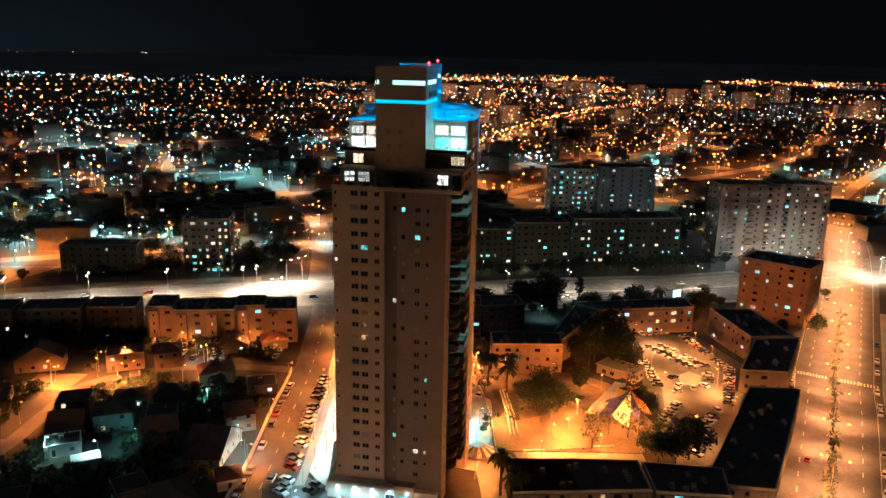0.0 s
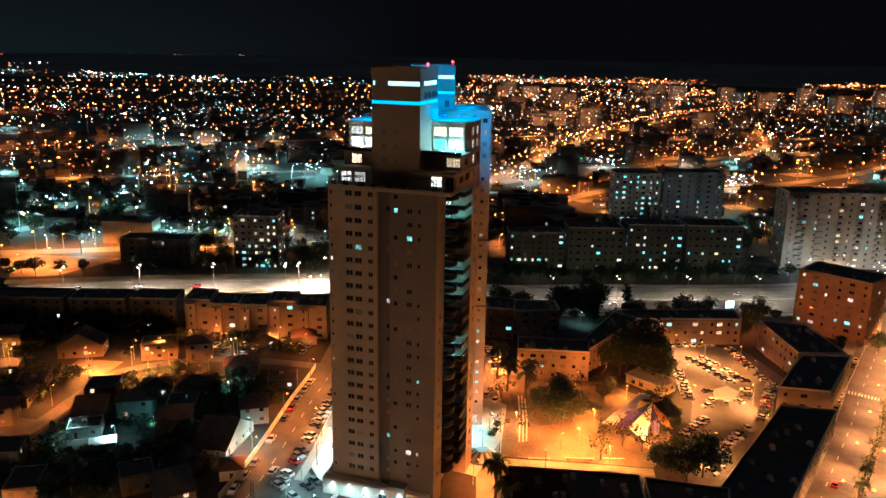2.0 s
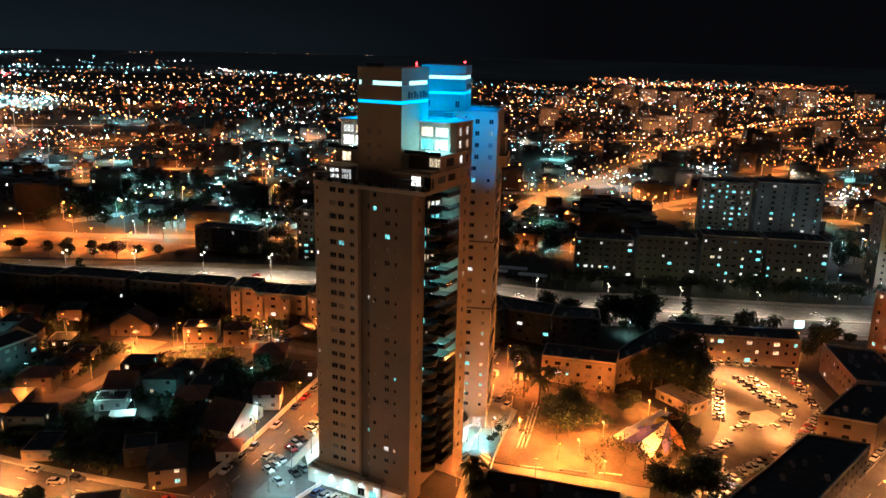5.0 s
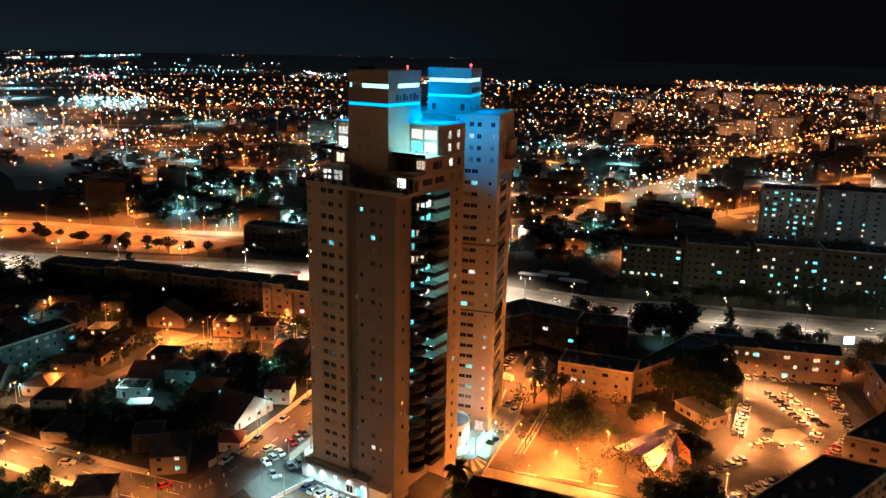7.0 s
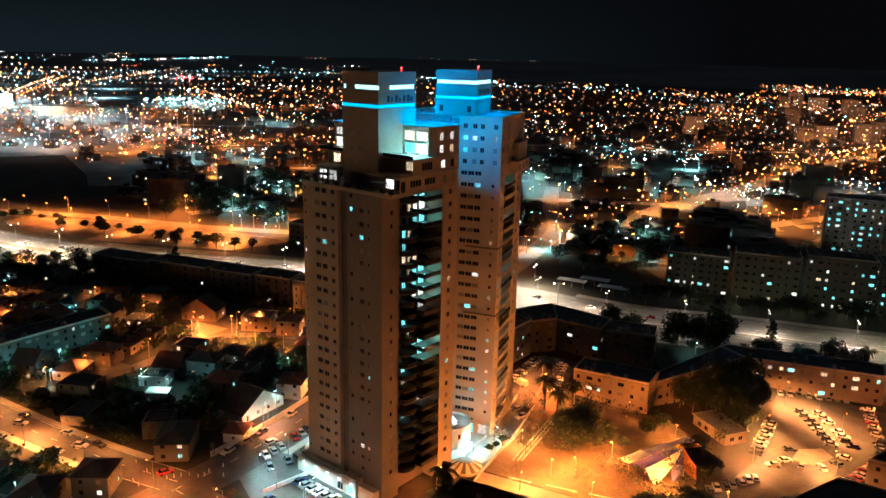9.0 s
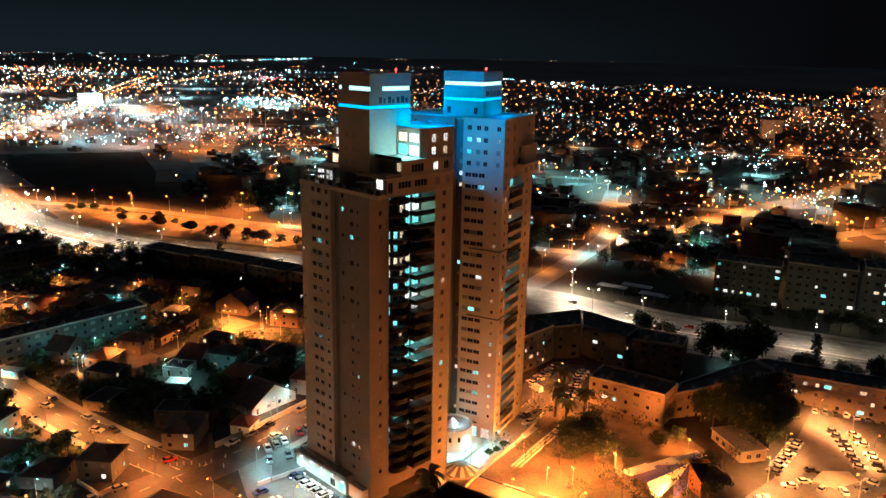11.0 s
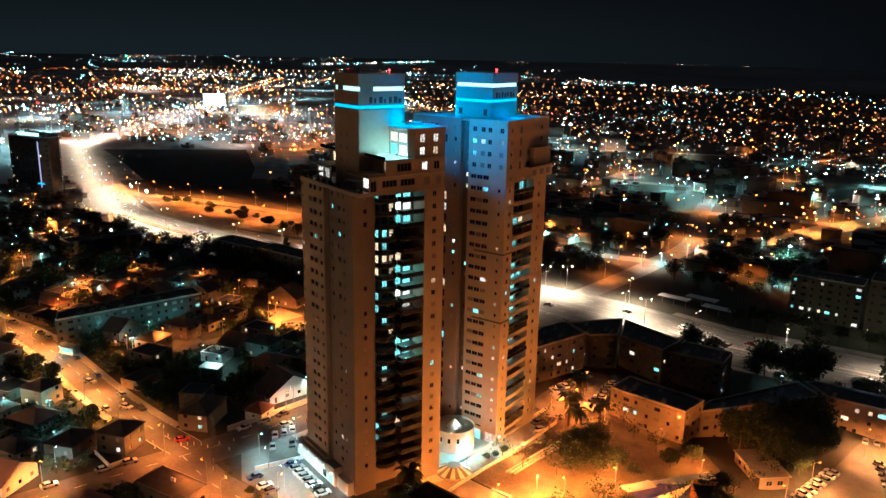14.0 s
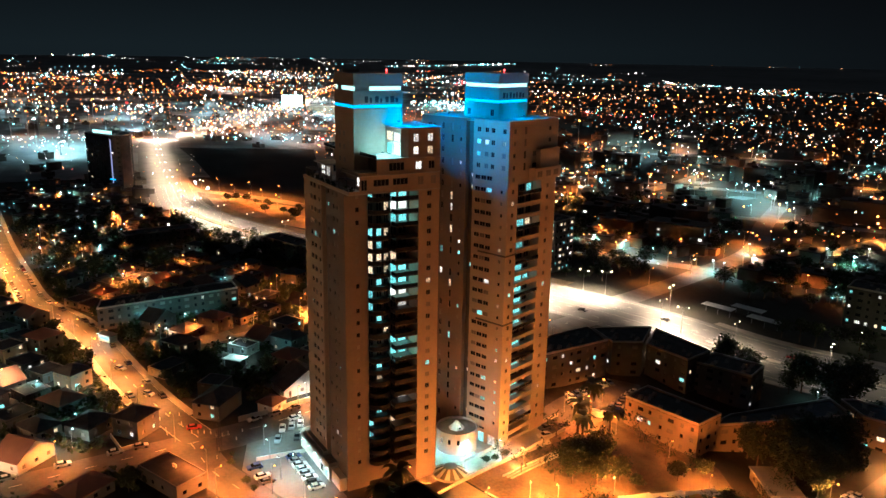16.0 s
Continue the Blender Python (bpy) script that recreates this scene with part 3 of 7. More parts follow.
lamps(lamp_st, STREET_C, 30, -6.5, 90, lambda x, y: x > 0)
lamps(lamp_bl, BOULEVARD, 25, 0, 90, lambda x, y: 84 < x < 340)
lamps(lamp_dim, ALLEY, 36, 3.6, -90, lambda x, y: x > -105)
lamps(lamp_st, STREET_N, 38, 7, -90, lambda x, y: 375 < y < 520)
lamp_rp = lamp_kind("street_lamp", 10, SODIUM, L_SODIUM, P_STREET * 3.0, 2.2, "tall steel street lamp with orange sodium light", 0.6, cone=164)
lamp_av = lamp_kind("street_lamp", 11, (1, 0.30, 0.05), L_SODIUM, P_STREET * 1.7, 3.4, "twin-armed avenue lamp with orange light", 0.7, True, cone=166)
lamps(lamp_av, AVENUE, 46, 0, 90, lambda x, y: y < 1250)
lamps(lamp_rp, RAMP, 30, 6, -90, lambda x, y: x < -150)
lamps(lamp_st, RAMP, 36, 6, -90, lambda x, y: -150 < x < -60)
lamps(lamp_dim, RAMP, 42, 6, -90, lambda x, y: x > -60)
for x, y in ((-328, 378), (-300, 382), (-275, 376), (-228, 374), (-182, 376), (-160, 372)):
    put(lamp_rp, pose(x, y, 0, 0, 0, 29 * x))
lamps(lamp_dim, LANE, 22, -4, 90, lambda x, y: y < 185 or 236 < y < 250)
for x, y in ((40, 195), (43, 206), (34, 184), (28, 193.5), (36.5, 199.5)):
    put(lamp_fc, pose(x, y, 0.12, 0, 0, 50 * x))
for x, y in ((62, 194), (68, 197), (51, 207), (76, 209), (92, 226), (90, 200), (74, 186), (56, 184)):
    put(lamp_pk, pose(x, y, 0.1, 0, 0, 40 * x))
for x, y in ((116, 236), (113, 221), (133, 258), (138, 246), (124, 264), (134, 222), (106, 190)):
    put(lamp_pl, pose(x, y, 0.05, 0, 0, 50 * x))
for x, y in ((-10, 166), (-2, 162), (8, 158), (20, 156), (9, 162)):
    put(lamp_wh, pose(x, y, 0.1, 0, 0, 70 * x))
for x, y in ((-30, 150), (-6, 145), (12, 152)):
    put(lamp_st, pose(x, y, 0.06, 0, 0, 30 * x))
for x, y in ((48.7, 240), (46, 256)):
    put(lamp_st, pose(x, y, 0.06, 0, 0, 30 * x))
lamp_yd = lamp_kind("street_lamp", 4, (0.35, 1, 0.95), L_TEAL, P_WHITE * 0.5, 0.5, "low yard lamp with cold teal light", 0.26)
yg = random.Random(31)
for _ in range(26):
    x, y = yg.uniform(-215, -30), yg.uniform(120, 252)
    if far_from([STREET_A, STREET_B, ALLEY, [(-137, 181), (-121, 234)]], x, y) > 12:
        put(lamp_yd, pose(x, y, 0, 0, 0, 31 * x))
for x, y in ((-8, 178), (-5, 186), (-2, 195), (0, 206), (2, 218), (4, 234)):
    put(lamp_wh, pose(x, y, 0.1, 0, 0, 70 * x))
# yard and shop-front lights among the houses
for x, y, kind in ((-23.6, 193, lamp_wh), (-25.5, 201, lamp_wh), (-62, 197, lamp_wh), (-75, 199, lamp_wh), (-106, 192, lamp_yd), (-62, 246, lamp_st), (-78, 258, lamp_dim),
                   (-70, 262, lamp_dim), (-44, 262, lamp_wh), (-30, 273, lamp_dim), (-52, 275, lamp_dim), (-48, 129, lamp_wh),
                   (-175, 206, lamp_dim), (-165, 230, lamp_dim), (-120, 235, lamp_dim), (-230, 240, lamp_dim), (-200, 262, lamp_wh), (-150, 262, lamp_dim),
                   (-90, 249, lamp_st), (-88, 247, lamp_dim), (-99, 201, lamp_dim), (-123, 258, lamp_dim), (-117, 250, lamp_dim), (-177, 214, lamp_st), (-186, 222, lamp_dim), (-119, 172, lamp_yd), (-187, 250, lamp_dim), (-122, 192, lamp_yd), (-116, 206, lamp_yd), (-112, 220, lamp_yd), (-88, 243, lamp_sa), (-68, 243, lamp_sa),
                   (-60, 136, lamp_yd), (-160, 196, lamp_dim), (-205, 226, lamp_dim), (-215, 205, lamp_dim), (-245, 225, lamp_st), (-270, 262, lamp_dim), (-225, 290, lamp_dim), (-48, 243, lamp_dim), (95, 297, lamp_wh), (160, 292, lamp_st), (150, 282, lamp_dim)):
    put(kind, pose(x, y, 0, 0, 0, 37 * x))
lamp_fa = lamp_kind("street_lamp", 5.5, SODIUM, L_SODIUM, P_STREET * 0.085, 0.6, "short lamp post with orange light before the flats", 0.3)
for x, y in ((-62, 272), (-48, 270), (-33, 270), (-19, 268), (149, 262), (148, 248), (178, 276), (171, 284), (196, 262), (130, 206), (60, 239), (77, 236), (93, 252)):
    put(lamp_fa, pose(x, y, 0.05, 0, 0, 33 * x))
for x, y in ((222, 377), (250, 374), (206, 388), (268, 372), (196, 374), (-52, 368)):
    put(lamp_wh, pose(x, y, 0.05, 0, 0, 33 * x))
lamp_gr = lamp_kind("street_lamp", 5, (0.9, 0.85, 0.42), L_WARM, 700, 0.6, "slim lamp post with pale yellow light before the blocks", 0.28)
for x, y in ((88, 369), (110, 368), (133, 368), (155, 367), (178, 367), (200, 368)):
    put(lamp_gr, pose(x, y, 0, 0, 0, 33 * x))
# posts added as fill, to brighten the fronts of the slab blocks
lamp_slab_fill = lamp_kind("street_lamp", 9, (0.85, 0.95, 0.9), L_WARM, 9000, 1.2, "tall lamp post added to brighten the slab fronts", 0.4)
for x, y in ((150, 446), (188, 444), (222, 450), (228, 372), (262, 368)):
    put(lamp_slab_fill, pose(x, y, 0, 0, 0, 33 * x))
# mostly unseen lamps added south of the camera to brighten the tower fronts
for x, y in ((-60, 40), (-20, 60), (-44, 101), (30, 75), (80, 60), (130, 85), (170, 120), (-90, 90), (-100, 130), (10, 20), (70, 10), (140, 40), (200, 150), (190, 90)):
    put(lamp_south_fill, pose(x, y, 0, 0, 0, 61 * x))


# ---- the front tower ----
TA = pose(0.6, 174.4, 0, 0, 0, -19.5)
tower = base("residential_tower", TA, "tall sandstone residential tower with blue-lit crown and balconies", "tower")
rng = random.Random(5)
PITCH = 3.13
ROWS_A = [76.3 - PITCH * i for i in range(23)]
body, jobs = MB(), []


def side(p, q, z0, z1, holes, mbx=None):
    wall_panel(mbx or body, p, q, z0, z1, [h[:4] for h in holes])
    jobs.extend((p, q, h) for h in holes)


def col(s, w, t, rows, keep=1.0, lit=0.08, shift=0.0, kinds=LIT, blinds=0.35):
    """A column of openings with their panes."""
    return [(s - w / 2, s + w / 2, z + shift - t / 2, z + shift + t / 2, any_pane(rng, lit, blinds, kinds)) for z in rows if rng.random() < keep]


TOP = 77.2
side((0, 0), (12.1, 0), 0, TOP, col(0.7, 0.55, 0.8, ROWS_A, lit=0.12) + col(5.1, 1.7, 1.25, ROWS_A, lit=0.04, blinds=0.12) + col(7.4, 1.7, 1.25, ROWS_A, lit=0.04, blinds=0.12) + col(10.4, 1.2, 1.1, ROWS_A, lit=0.12, blinds=0.15))
side((12.1, 0), (12.1, 1.2), 0, TOP, [])
strip = MB()
side((12.1, 1.2), (15.2, 1.2), 0, TOP, col(2.2, 0.8, 1.1, ROWS_A, 0.5, 0.3), strip)
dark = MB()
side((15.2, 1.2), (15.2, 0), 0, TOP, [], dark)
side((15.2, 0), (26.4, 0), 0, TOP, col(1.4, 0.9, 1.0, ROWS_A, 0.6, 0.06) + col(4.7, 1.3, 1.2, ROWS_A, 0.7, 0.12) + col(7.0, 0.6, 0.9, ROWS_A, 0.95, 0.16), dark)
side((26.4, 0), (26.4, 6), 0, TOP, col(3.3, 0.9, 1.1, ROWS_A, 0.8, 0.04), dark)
side((26.4, 6), (24.4, 6), 0, TOP, [])
doors = []
BIG = {0: W_TEAL, 1: W_WHITE, 2: W_TEAL, 6: W_TEAL, 7: W_TEAL, 8: W_WHITE, 12: W_TEAL, 13: W_TEAL}
for i, z in enumerate(ROWS_A):
    f = z - 1.15
    a, b = rng.random(), rng.random()
    doors.append((1.0, 2.2, f, f + 2.1, W_TEAL if i in (3, 9) else W_WARM if i == 5 else rng.choice((W_TEAL, W_TEAL, W_WARM)) if a < 0.22 else GLASS))
    doors.append((3.2, 4.6, f, f + 2.1, W_TEAL if i in (3, 4, 7, 10, 14, 18) else W_WARM if i in (5, 15) else GLASS))
    doors.append((5.2, 6.4, f, f + 2.1, W_WARM if i in (1, 3, 5, 11) or b > 0.94 else GLASS))
    doors.append((7.0, 8.6, f, f + 2.1, BIG.get(i, W_WARM if b < 0.08 else GLASS)))
    doors.append((9.2, 11.4, f, f + 2.2, BIG.get(i, W_WHITE if i in (9, 17) else GLASS)))
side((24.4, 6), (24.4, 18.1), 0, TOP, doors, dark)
side((24.4, 18.1), (29.4, 18.1), 0, TOP, [])
side((29.4, 18.1), (29.4, 23.8), 0, TOP, col(2.9, 1.2, 1.25, ROWS_A, 1, 0.05))
side((29.4, 23.8), (0, 23.8), 0, TOP, [])
side((0, 23.8), (0, 0), 0, TOP, [])

# terraces: each level steps back, with slab, parapet and glazed wall
deck = MB()
deck.prism([(-0.15, -0.15), (29.5, -0.15), (29.5, 23.9), (-0.15, 23.9)], TOP, TOP + 0.25)
part("roof_slab", deck, CONCRETE, tower)
par = MB()
par.box(-0.15, -0.15, TOP + 0.25, 29.5, 0.1, TOP + 0.85).box(29.25, 0.1, TOP + 0.25, 29.5, 2.6, TOP + 0.85).box(-0.15, 0.1, TOP + 0.25, 0.1, 23.9, TOP + 0.85)
par.box(0.1, 23.65, TOP + 0.25, 29.5, 23.9, TOP + 0.85)
part("terrace_parapet", par, STONE, tower)
upper, upper_l = MB(), MB()


def terrace(*k):
    part("terrace_slab", MB().box(*k), CONCRETE, tower)


L2, L3, L4, PT = 81.3, 85.0, 85.2, 91.8
# right-hand set-backs
side((20.3, 4.6), (29.4, 4.6), TOP + 0.25, L2, [(3.0, 5.5, 78.3, 80.6, W_WHITE), (6.3, 8.3, 78.3, 80.6, GLASS)], upper)
side((29.4, 2.6), (29.4, 23.8), TOP + 0.25, L2, [(0.5, 2.0, 78.1, 80.6, GLASS), (3.6, 7.6, 78.9, 80.5, GLASS), (8.6, 12.6, 78.9, 80.5, GLASS), (15.2, 16.8, 78.6, 80.6, BLIND), (18.7, 20.2, 78.6, 80.6, BLIND)], upper)
terrace(19.6, 2.3, L2, 29.6, 23.8, L2 + 0.25)
side((20.3, 9.0), (29.4, 9.0), L2 + 0.25, L3, [(5.2, 8.4, 82.2, 84.3, W_WARM)], upper)
side((29.4, 7.0), (29.4, 23.8), L2 + 0.25, L3, [(3.2, 7.2, 82.3, 84.2, GLASS), (10.2, 11.8, 82.3, 84.2, W_WHITE), (13.7, 15.3, 82.3, 84.2, GLASS)], upper)
terrace(19.9, 6.8, L3, 29.6, 23.8, L3 + 0.2)
part("terrace_rail", MB().box(19.6, 2.3, L2 + 0.25, 29.6, 2.45, L2 + 0.95).box(29.45, 2.45, L2 + 0.25, 29.6, 7, L2 + 0.95), DARKSTONE_SHADE, tower)
part("terrace_rail", MB().box(20.3, 6.8, L3 + 0.2, 29.6, 6.9, L3 + 1.0), GLASS, tower, "glass terrace balustrade")
# penthouse
pent = [(0.5, 3.6, 85.5, 88.0, W_TEAL), (4.2, 7.6, 85.5, 88.0, W_WHITE), (0.5, 3.6, 88.6, 90.8, W_WARM), (4.2, 7.6, 88.6, 90.8, W_WHITE)]
side((20.3, 13.7), (28.4, 13.7), L3 + 0.2, PT, pent, upper)
side((28.4, 13.7), (29.4, 15.2), L3 + 0.2, PT, [], upper)
side((29.4, 15.2), (29.4, 23.8), L3 + 0.2, PT, [(1.4, 2.8, 88.8, 90.7, W_WHITE), (5.2, 6.6, 88.8, 90.7, W_WHITE), (1.4, 2.8, 85.9, 87.7, W_WHITE), (5.2, 6.6, 85.9, 87.7, W_WARM)], upper)
side((29.4, 23.8), (18.0, 23.8), TOP + 0.25, PT, [], upper)
part("penthouse_roof", MB().prism([(20.3, 13.3), (28.6, 13.3), (29.7, 15.0), (29.7, 24.0), (14, 24.0), (14, 18.2), (20.3, 18.2)], PT, PT + 0.35), CONCRETE, tower)
# left-hand set-backs
side((0.6, 4.2), (8.7, 4.2), TOP + 0.25, L2, [(0.9, 3.4, 78.3, 80.6, W_WHITE), (4.2, 6.9, 78.3, 80.6, W_WHITE)], upper_l)
side((0.6, 23.8), (0.6, 4.2), TOP + 0.25, L2, [(4, 6, 78.3, 80.3, GLASS), (14, 16, 78.3, 80.3, GLASS)], upper_l)
terrace(0.3, 2.6, L2, 8.7, 23.8, L2 + 0.25)
side((0.6, 8.0), (8.7, 8.0), L2 + 0.25, L3, [(1.9, 4.4, 82.0, 84.2, W_WARM)], upper_l)
side((0.6, 23.8), (0.6, 8.0), L2 + 0.25, L3, [], upper_l)
terrace(0.1, 5.6, L3, 8.7, 23.8, L3 + 0.2)
part("terrace_rail", MB().box(0.1, 5.6, L3 + 0.2, 8.7, 5.7, L3 + 1.0).box(0.1, 5.7, L3 + 0.2, 0.2, 10, L3 + 1.0), GLASS, tower, "glass terrace balustrade")
side((0.9, 10.0), (8.7, 10.0), L3 + 0.2, PT - 0.4, [(0.6, 3.6, 85.7, 88.0, W_WHITE), (4.2, 7.2, 85.7, 88.0, W_WHITE), (0.6, 3.6, 88.6, 90.4, W_WHITE), (4.2, 7.2, 88.6, 90.4, W_WARM)], upper_l)
side((0.9, 23.8), (0.9, 10.0), L3 + 0.2, PT - 0.4, [(9, 11, 86, 88, W_WARM)], upper_l)
terrace(0.3, 9.6, PT - 0.4, 8.7, 24.0, PT)
terrace(0.9, 23.6, L3 + 0.2, 18.0, 23.8, PT - 0.4)
part("wall", body, STONE, tower)
part("brown_wall", dark, BROWN_TONE, tower, "wall in a darker brown tone")
part("recessed_strip", strip, DARKSTONE_SHADE, tower, "recessed vertical strip darkened to stand for its shade")
part("upper_wall", upper, STONE, tower)
part("upper_wall", upper_l, STONE, tower)

for u, v, w in ((2.2, 1.6, 2.4), (5.6, 2.2, 2.0), (22.5, 2.4, 2.6)):
    top = TOP + 0.25
    part("pergola", MB().box(u - w, v - 1.0, top + 2.3, u + w, v - 0.88, top + 2.45).box(u - w, v + 0.88, top + 2.3, u + w, v + 1.0, top + 2.45), DARKMETAL, tower, "dark steel terrace pergola")
    for du in (-w + 0.1, w - 0.1):
        for dv in (-0.94, 0.94):
            part("pergola_post", MB().box(u + du - 0.06, v + dv - 0.06, top, u + du + 0.06, v + dv + 0.06, top + 2.3), DARKMETAL, tower)
    for k in range(7):
        x = u - w + 0.3 + k * (2 * w - 0.6) / 6
        part("pergola_slat", MB().box(x - 0.05, v - 1.1, top + 2.45, x + 0.05, v + 1.1, top + 2.55), DARKMETAL, tower)
pg = random.Random(14)
for u, v in ((0.9, 0.9), (3.9, 0.8), (7.6, 0.9), (11.0, 0.8), (14.5, 0.8), (18.2, 0.8), (25.6, 0.9), (28.3, 1.1), (28.4, 4.0)):
    part("planter", MB().box(u - 0.6, v - 0.35, TOP + 0.25, u + 0.6, v + 0.35, TOP + 0.8), DARKSTONE_SHADE, tower)
    bush = MB()
    for _ in range(46):
        c = Vector((u + pg.gauss(0, 0.38), v + pg.gauss(0, 0.25), TOP + 0.8 + pg.uniform(0, 0.9)))
        d1 = Vector((pg.gauss(0, 1), pg.gauss(0, 1), pg.gauss(0, 1))).normalized() * 0.22
        d2 = d1.orthogonal() * 0.6
        bush.face(c - d1, c + d2, c + d1, c - d2)
    part("bush", bush, LEAF, tower, "dark leafy bush in a terrace planter")

# crown with its light troughs
U0, U1, V0, V1 = 8.7, 20.3, 5.3, 18.2


def crown(parent, u0, u1, v0, v1, z0, ztop, stone, full):
    mb = MB().box(u0, v0, z0, u1, v1, 96.15)
    mb.box(u0 + 0.5, v0 + 0.5, 96.15, u1 - 0.5, v1 - 0.5, 96.9)
    mb.box(u0, v0, 96.9, u1, v1, 100.2)
    mb.box(u0 + 0.6, v0 + 0.6, 100.2, u1 - 0.6, v1 - 0.6, 101.25)
    mb.box(u0, v0, 101.25, u1, v1, ztop)
    part("crown", mb, stone, parent)
    for p, q in (((u0, v0), (u1, v0)), ((u1, v0), (u1, v1)), ((u1, v1), (u0, v1)), ((u0, v1), (u0, v0))):
        a = math.atan2(q[1] - p[1], q[0] - p[0])
        n = Vector((math.sin(a), -math.cos(a)))
        d = Vector((math.cos(a), math.sin(a)))
        L = (Vector(q) - Vector(p)).length
        for lo, hi, mx, nm, s0, s1 in ((96.18, 96.86, LED_BLUE, "blue_light_strip", 0.15, L - 0.15), (100.25, 101.15, LED_WHITE, "white_light_strip", 0.3 if full else 0.34 * L, L - 0.3)):
            i, o = (-0.45, -0.06) if mx is LED_BLUE else (-0.55, -0.3)
            c = [Vector(p) + d * s0 + n * o, Vector(p) + d * s1 + n * o, Vector(p) + d * s1 + n * i, Vector(p) + d * s0 + n * i]
            part(nm, MB().prism(ccw([tuple(k) for k in c]), lo, hi), mx, parent, "glowing light strip")


crown(tower, U0, U1, V0, V1, TOP + 0.25, 104.2, STONE, False)
sign = MB()
for k, (w, t) in enumerate(((0.8, 1.5), (0.5, 1.2), (0.9, 1.5), (0.5, 1.0), (0.8, 1.4), (1.0, 1.5), (0.7, 1.1))):
    v = 8.2 + 1.35 * k
    sign.box(U1 + 0.02, v, 97.4, U1 + 0.14, v + w, 97.4 + t)
part("sign", sign, DARKMETAL, tower, "dark raised lettering too small to read")
for u in (11.8, 14.6):
    for z in (80.2, 83.4, 86.6, 89.8):
        window(tower, (U0, V0), (U1, V0), (u - U0 - 0.55, u - U0 + 0.55, z - 0.6, z + 0.6), BLIND, True, -0.03)
part("roof_plant", MB().box(10, 7, 104.2, 13, 10, 105.0), CONCRETE, tower)
for k, (p, q, h) in enumerate(jobs):
    window(tower, p, q, h[:4], h[4], h[1] - h[0] > 0.95)
part("aviation_lamp", MB().tube((18.9, 14.6, 104.2), (18.9, 14.6, 104.75), 0.06, 0.06).gem((18.9, 14.6, 104.95), 0.32), RED_LAMP, tower, "red aviation warning lamp")

# balconies
# near-black rail colour with low sheen
BALUSTER = mat("smoked_balustrade", (0.024, 0.023, 0.023), 0.85, var=0.4, obrand=0.8, bump=0)
BALUSTER.node_tree.nodes["Principled BSDF"].inputs["Specular IOR Level"].default_value = 0.12
slab, rail_a, rail_b = MB(), MB(), MB()
arc = [(24.4, 0.0)] + [(26.6 + 1.9 * math.sin(t), 2.9 - 2.7 * math.cos(t)) for t in [math.pi * i / 10 for i in range(11)]] + [(24.4, 5.9)]
slab.prism([(u - 24.4, v) for u, v in arc], -0.25, 0)
rail_a.prism([(u - 24.4, v) for u, v in arc] + [(u - 24.4, v) for u, v in offset(arc, 0.12)[::-1]], -0.1, 0.95)
slab_b = MB().box(0, 5.9, -0.25, 4.8, 12.1, 0)
rail_b.box(4.66, 5.9, -0.25, 4.8, 12.1, 0.95).box(2.6, 5.9, 0, 4.66, 6.02, 0.95)
ms = {k: m.mesh(n, x) for k, (m, n, x) in {"a": (slab, "balcony", DARKSTONE_SHADE), "ra": (rail_a, "parapet", BALUSTER), "b": (slab_b, "balcony", DARKSTONE_SHADE), "rb": (rail_b, "parapet", BALUSTER), "rc": (rail_b, "parapet", GLASS)}.items()}
for i, z in enumerate(ROWS_A):
    for k in ("a", "b"):
        o = new("balcony", ms[k])
        o.parent, o.location = tower, (24.4, 6.05, z - 1.2)
        r = new("parapet", ms["ra" if k == "a" else ("rc" if i in (0, 2, 6, 7, 12, 13, 1, 3) else "rb")])
        r.parent = o
    if i in BIG:
        li = bpy.data.lights.new("loggia_light", "POINT")
        li.color, li.energy, li.shadow_soft_size = (0.3, 1, 0.95), 240, 0.3
        lo = part("ceiling_lamp", MB().prism([(-0.2, -0.2), (0.2, -0.2), (0.2, 0.2), (-0.2, 0.2)], -0.08, 0), L_TEAL, tower, "round loggia ceiling lamp")
        lo.location = (26.4, 15.0, z + 1.6)
        lt = new("light", li)
        lt.parent, lt.location = lo, (0, 0, -0.35)

# podium with its lit arcade
pod = MB()
wall_panel(pod, (-1.8, -2.4), (19.8, -2.4), 0, 4.6, [(1.2 + 3.4 * i, 3.4 + 3.4 * i, 0.3, 2.6) for i in (4, 5)], 0.3)
wall_panel(pod, (19.8, -2.4), (19.8, 0), 0, 4.6, [])
wall_panel(pod, (-1.8, 12), (-1.8, -2.4), 0, 4.6, [])
pod.box(-2.0, -2.6, 4.0, 20.0, -0.02, 4.25)
part("podium", pod, PALEPAVE, tower, "white lit podium wall")
part("podium_planter", MB().box(-1.6, -1.2, 4.25, 13, -0.05, 5.0).box(15.2, -2.6, 4.25, 20.0, -0.1, 5.3), CONCRETE, tower)
part("entrance", MB().box(20.0, -1.8, 0, 25.6, -0.02, 3.6), WHITEWALL, tower, "white entrance block")
for i in (4, 5):
    window(tower, (-1.8, -2.4), (19.8, -2.4), (1.2 + 3.4 * i, 3.4 + 3.4 * i, 0.3, 2.6), W_TEAL if i % 2 else GLASS)
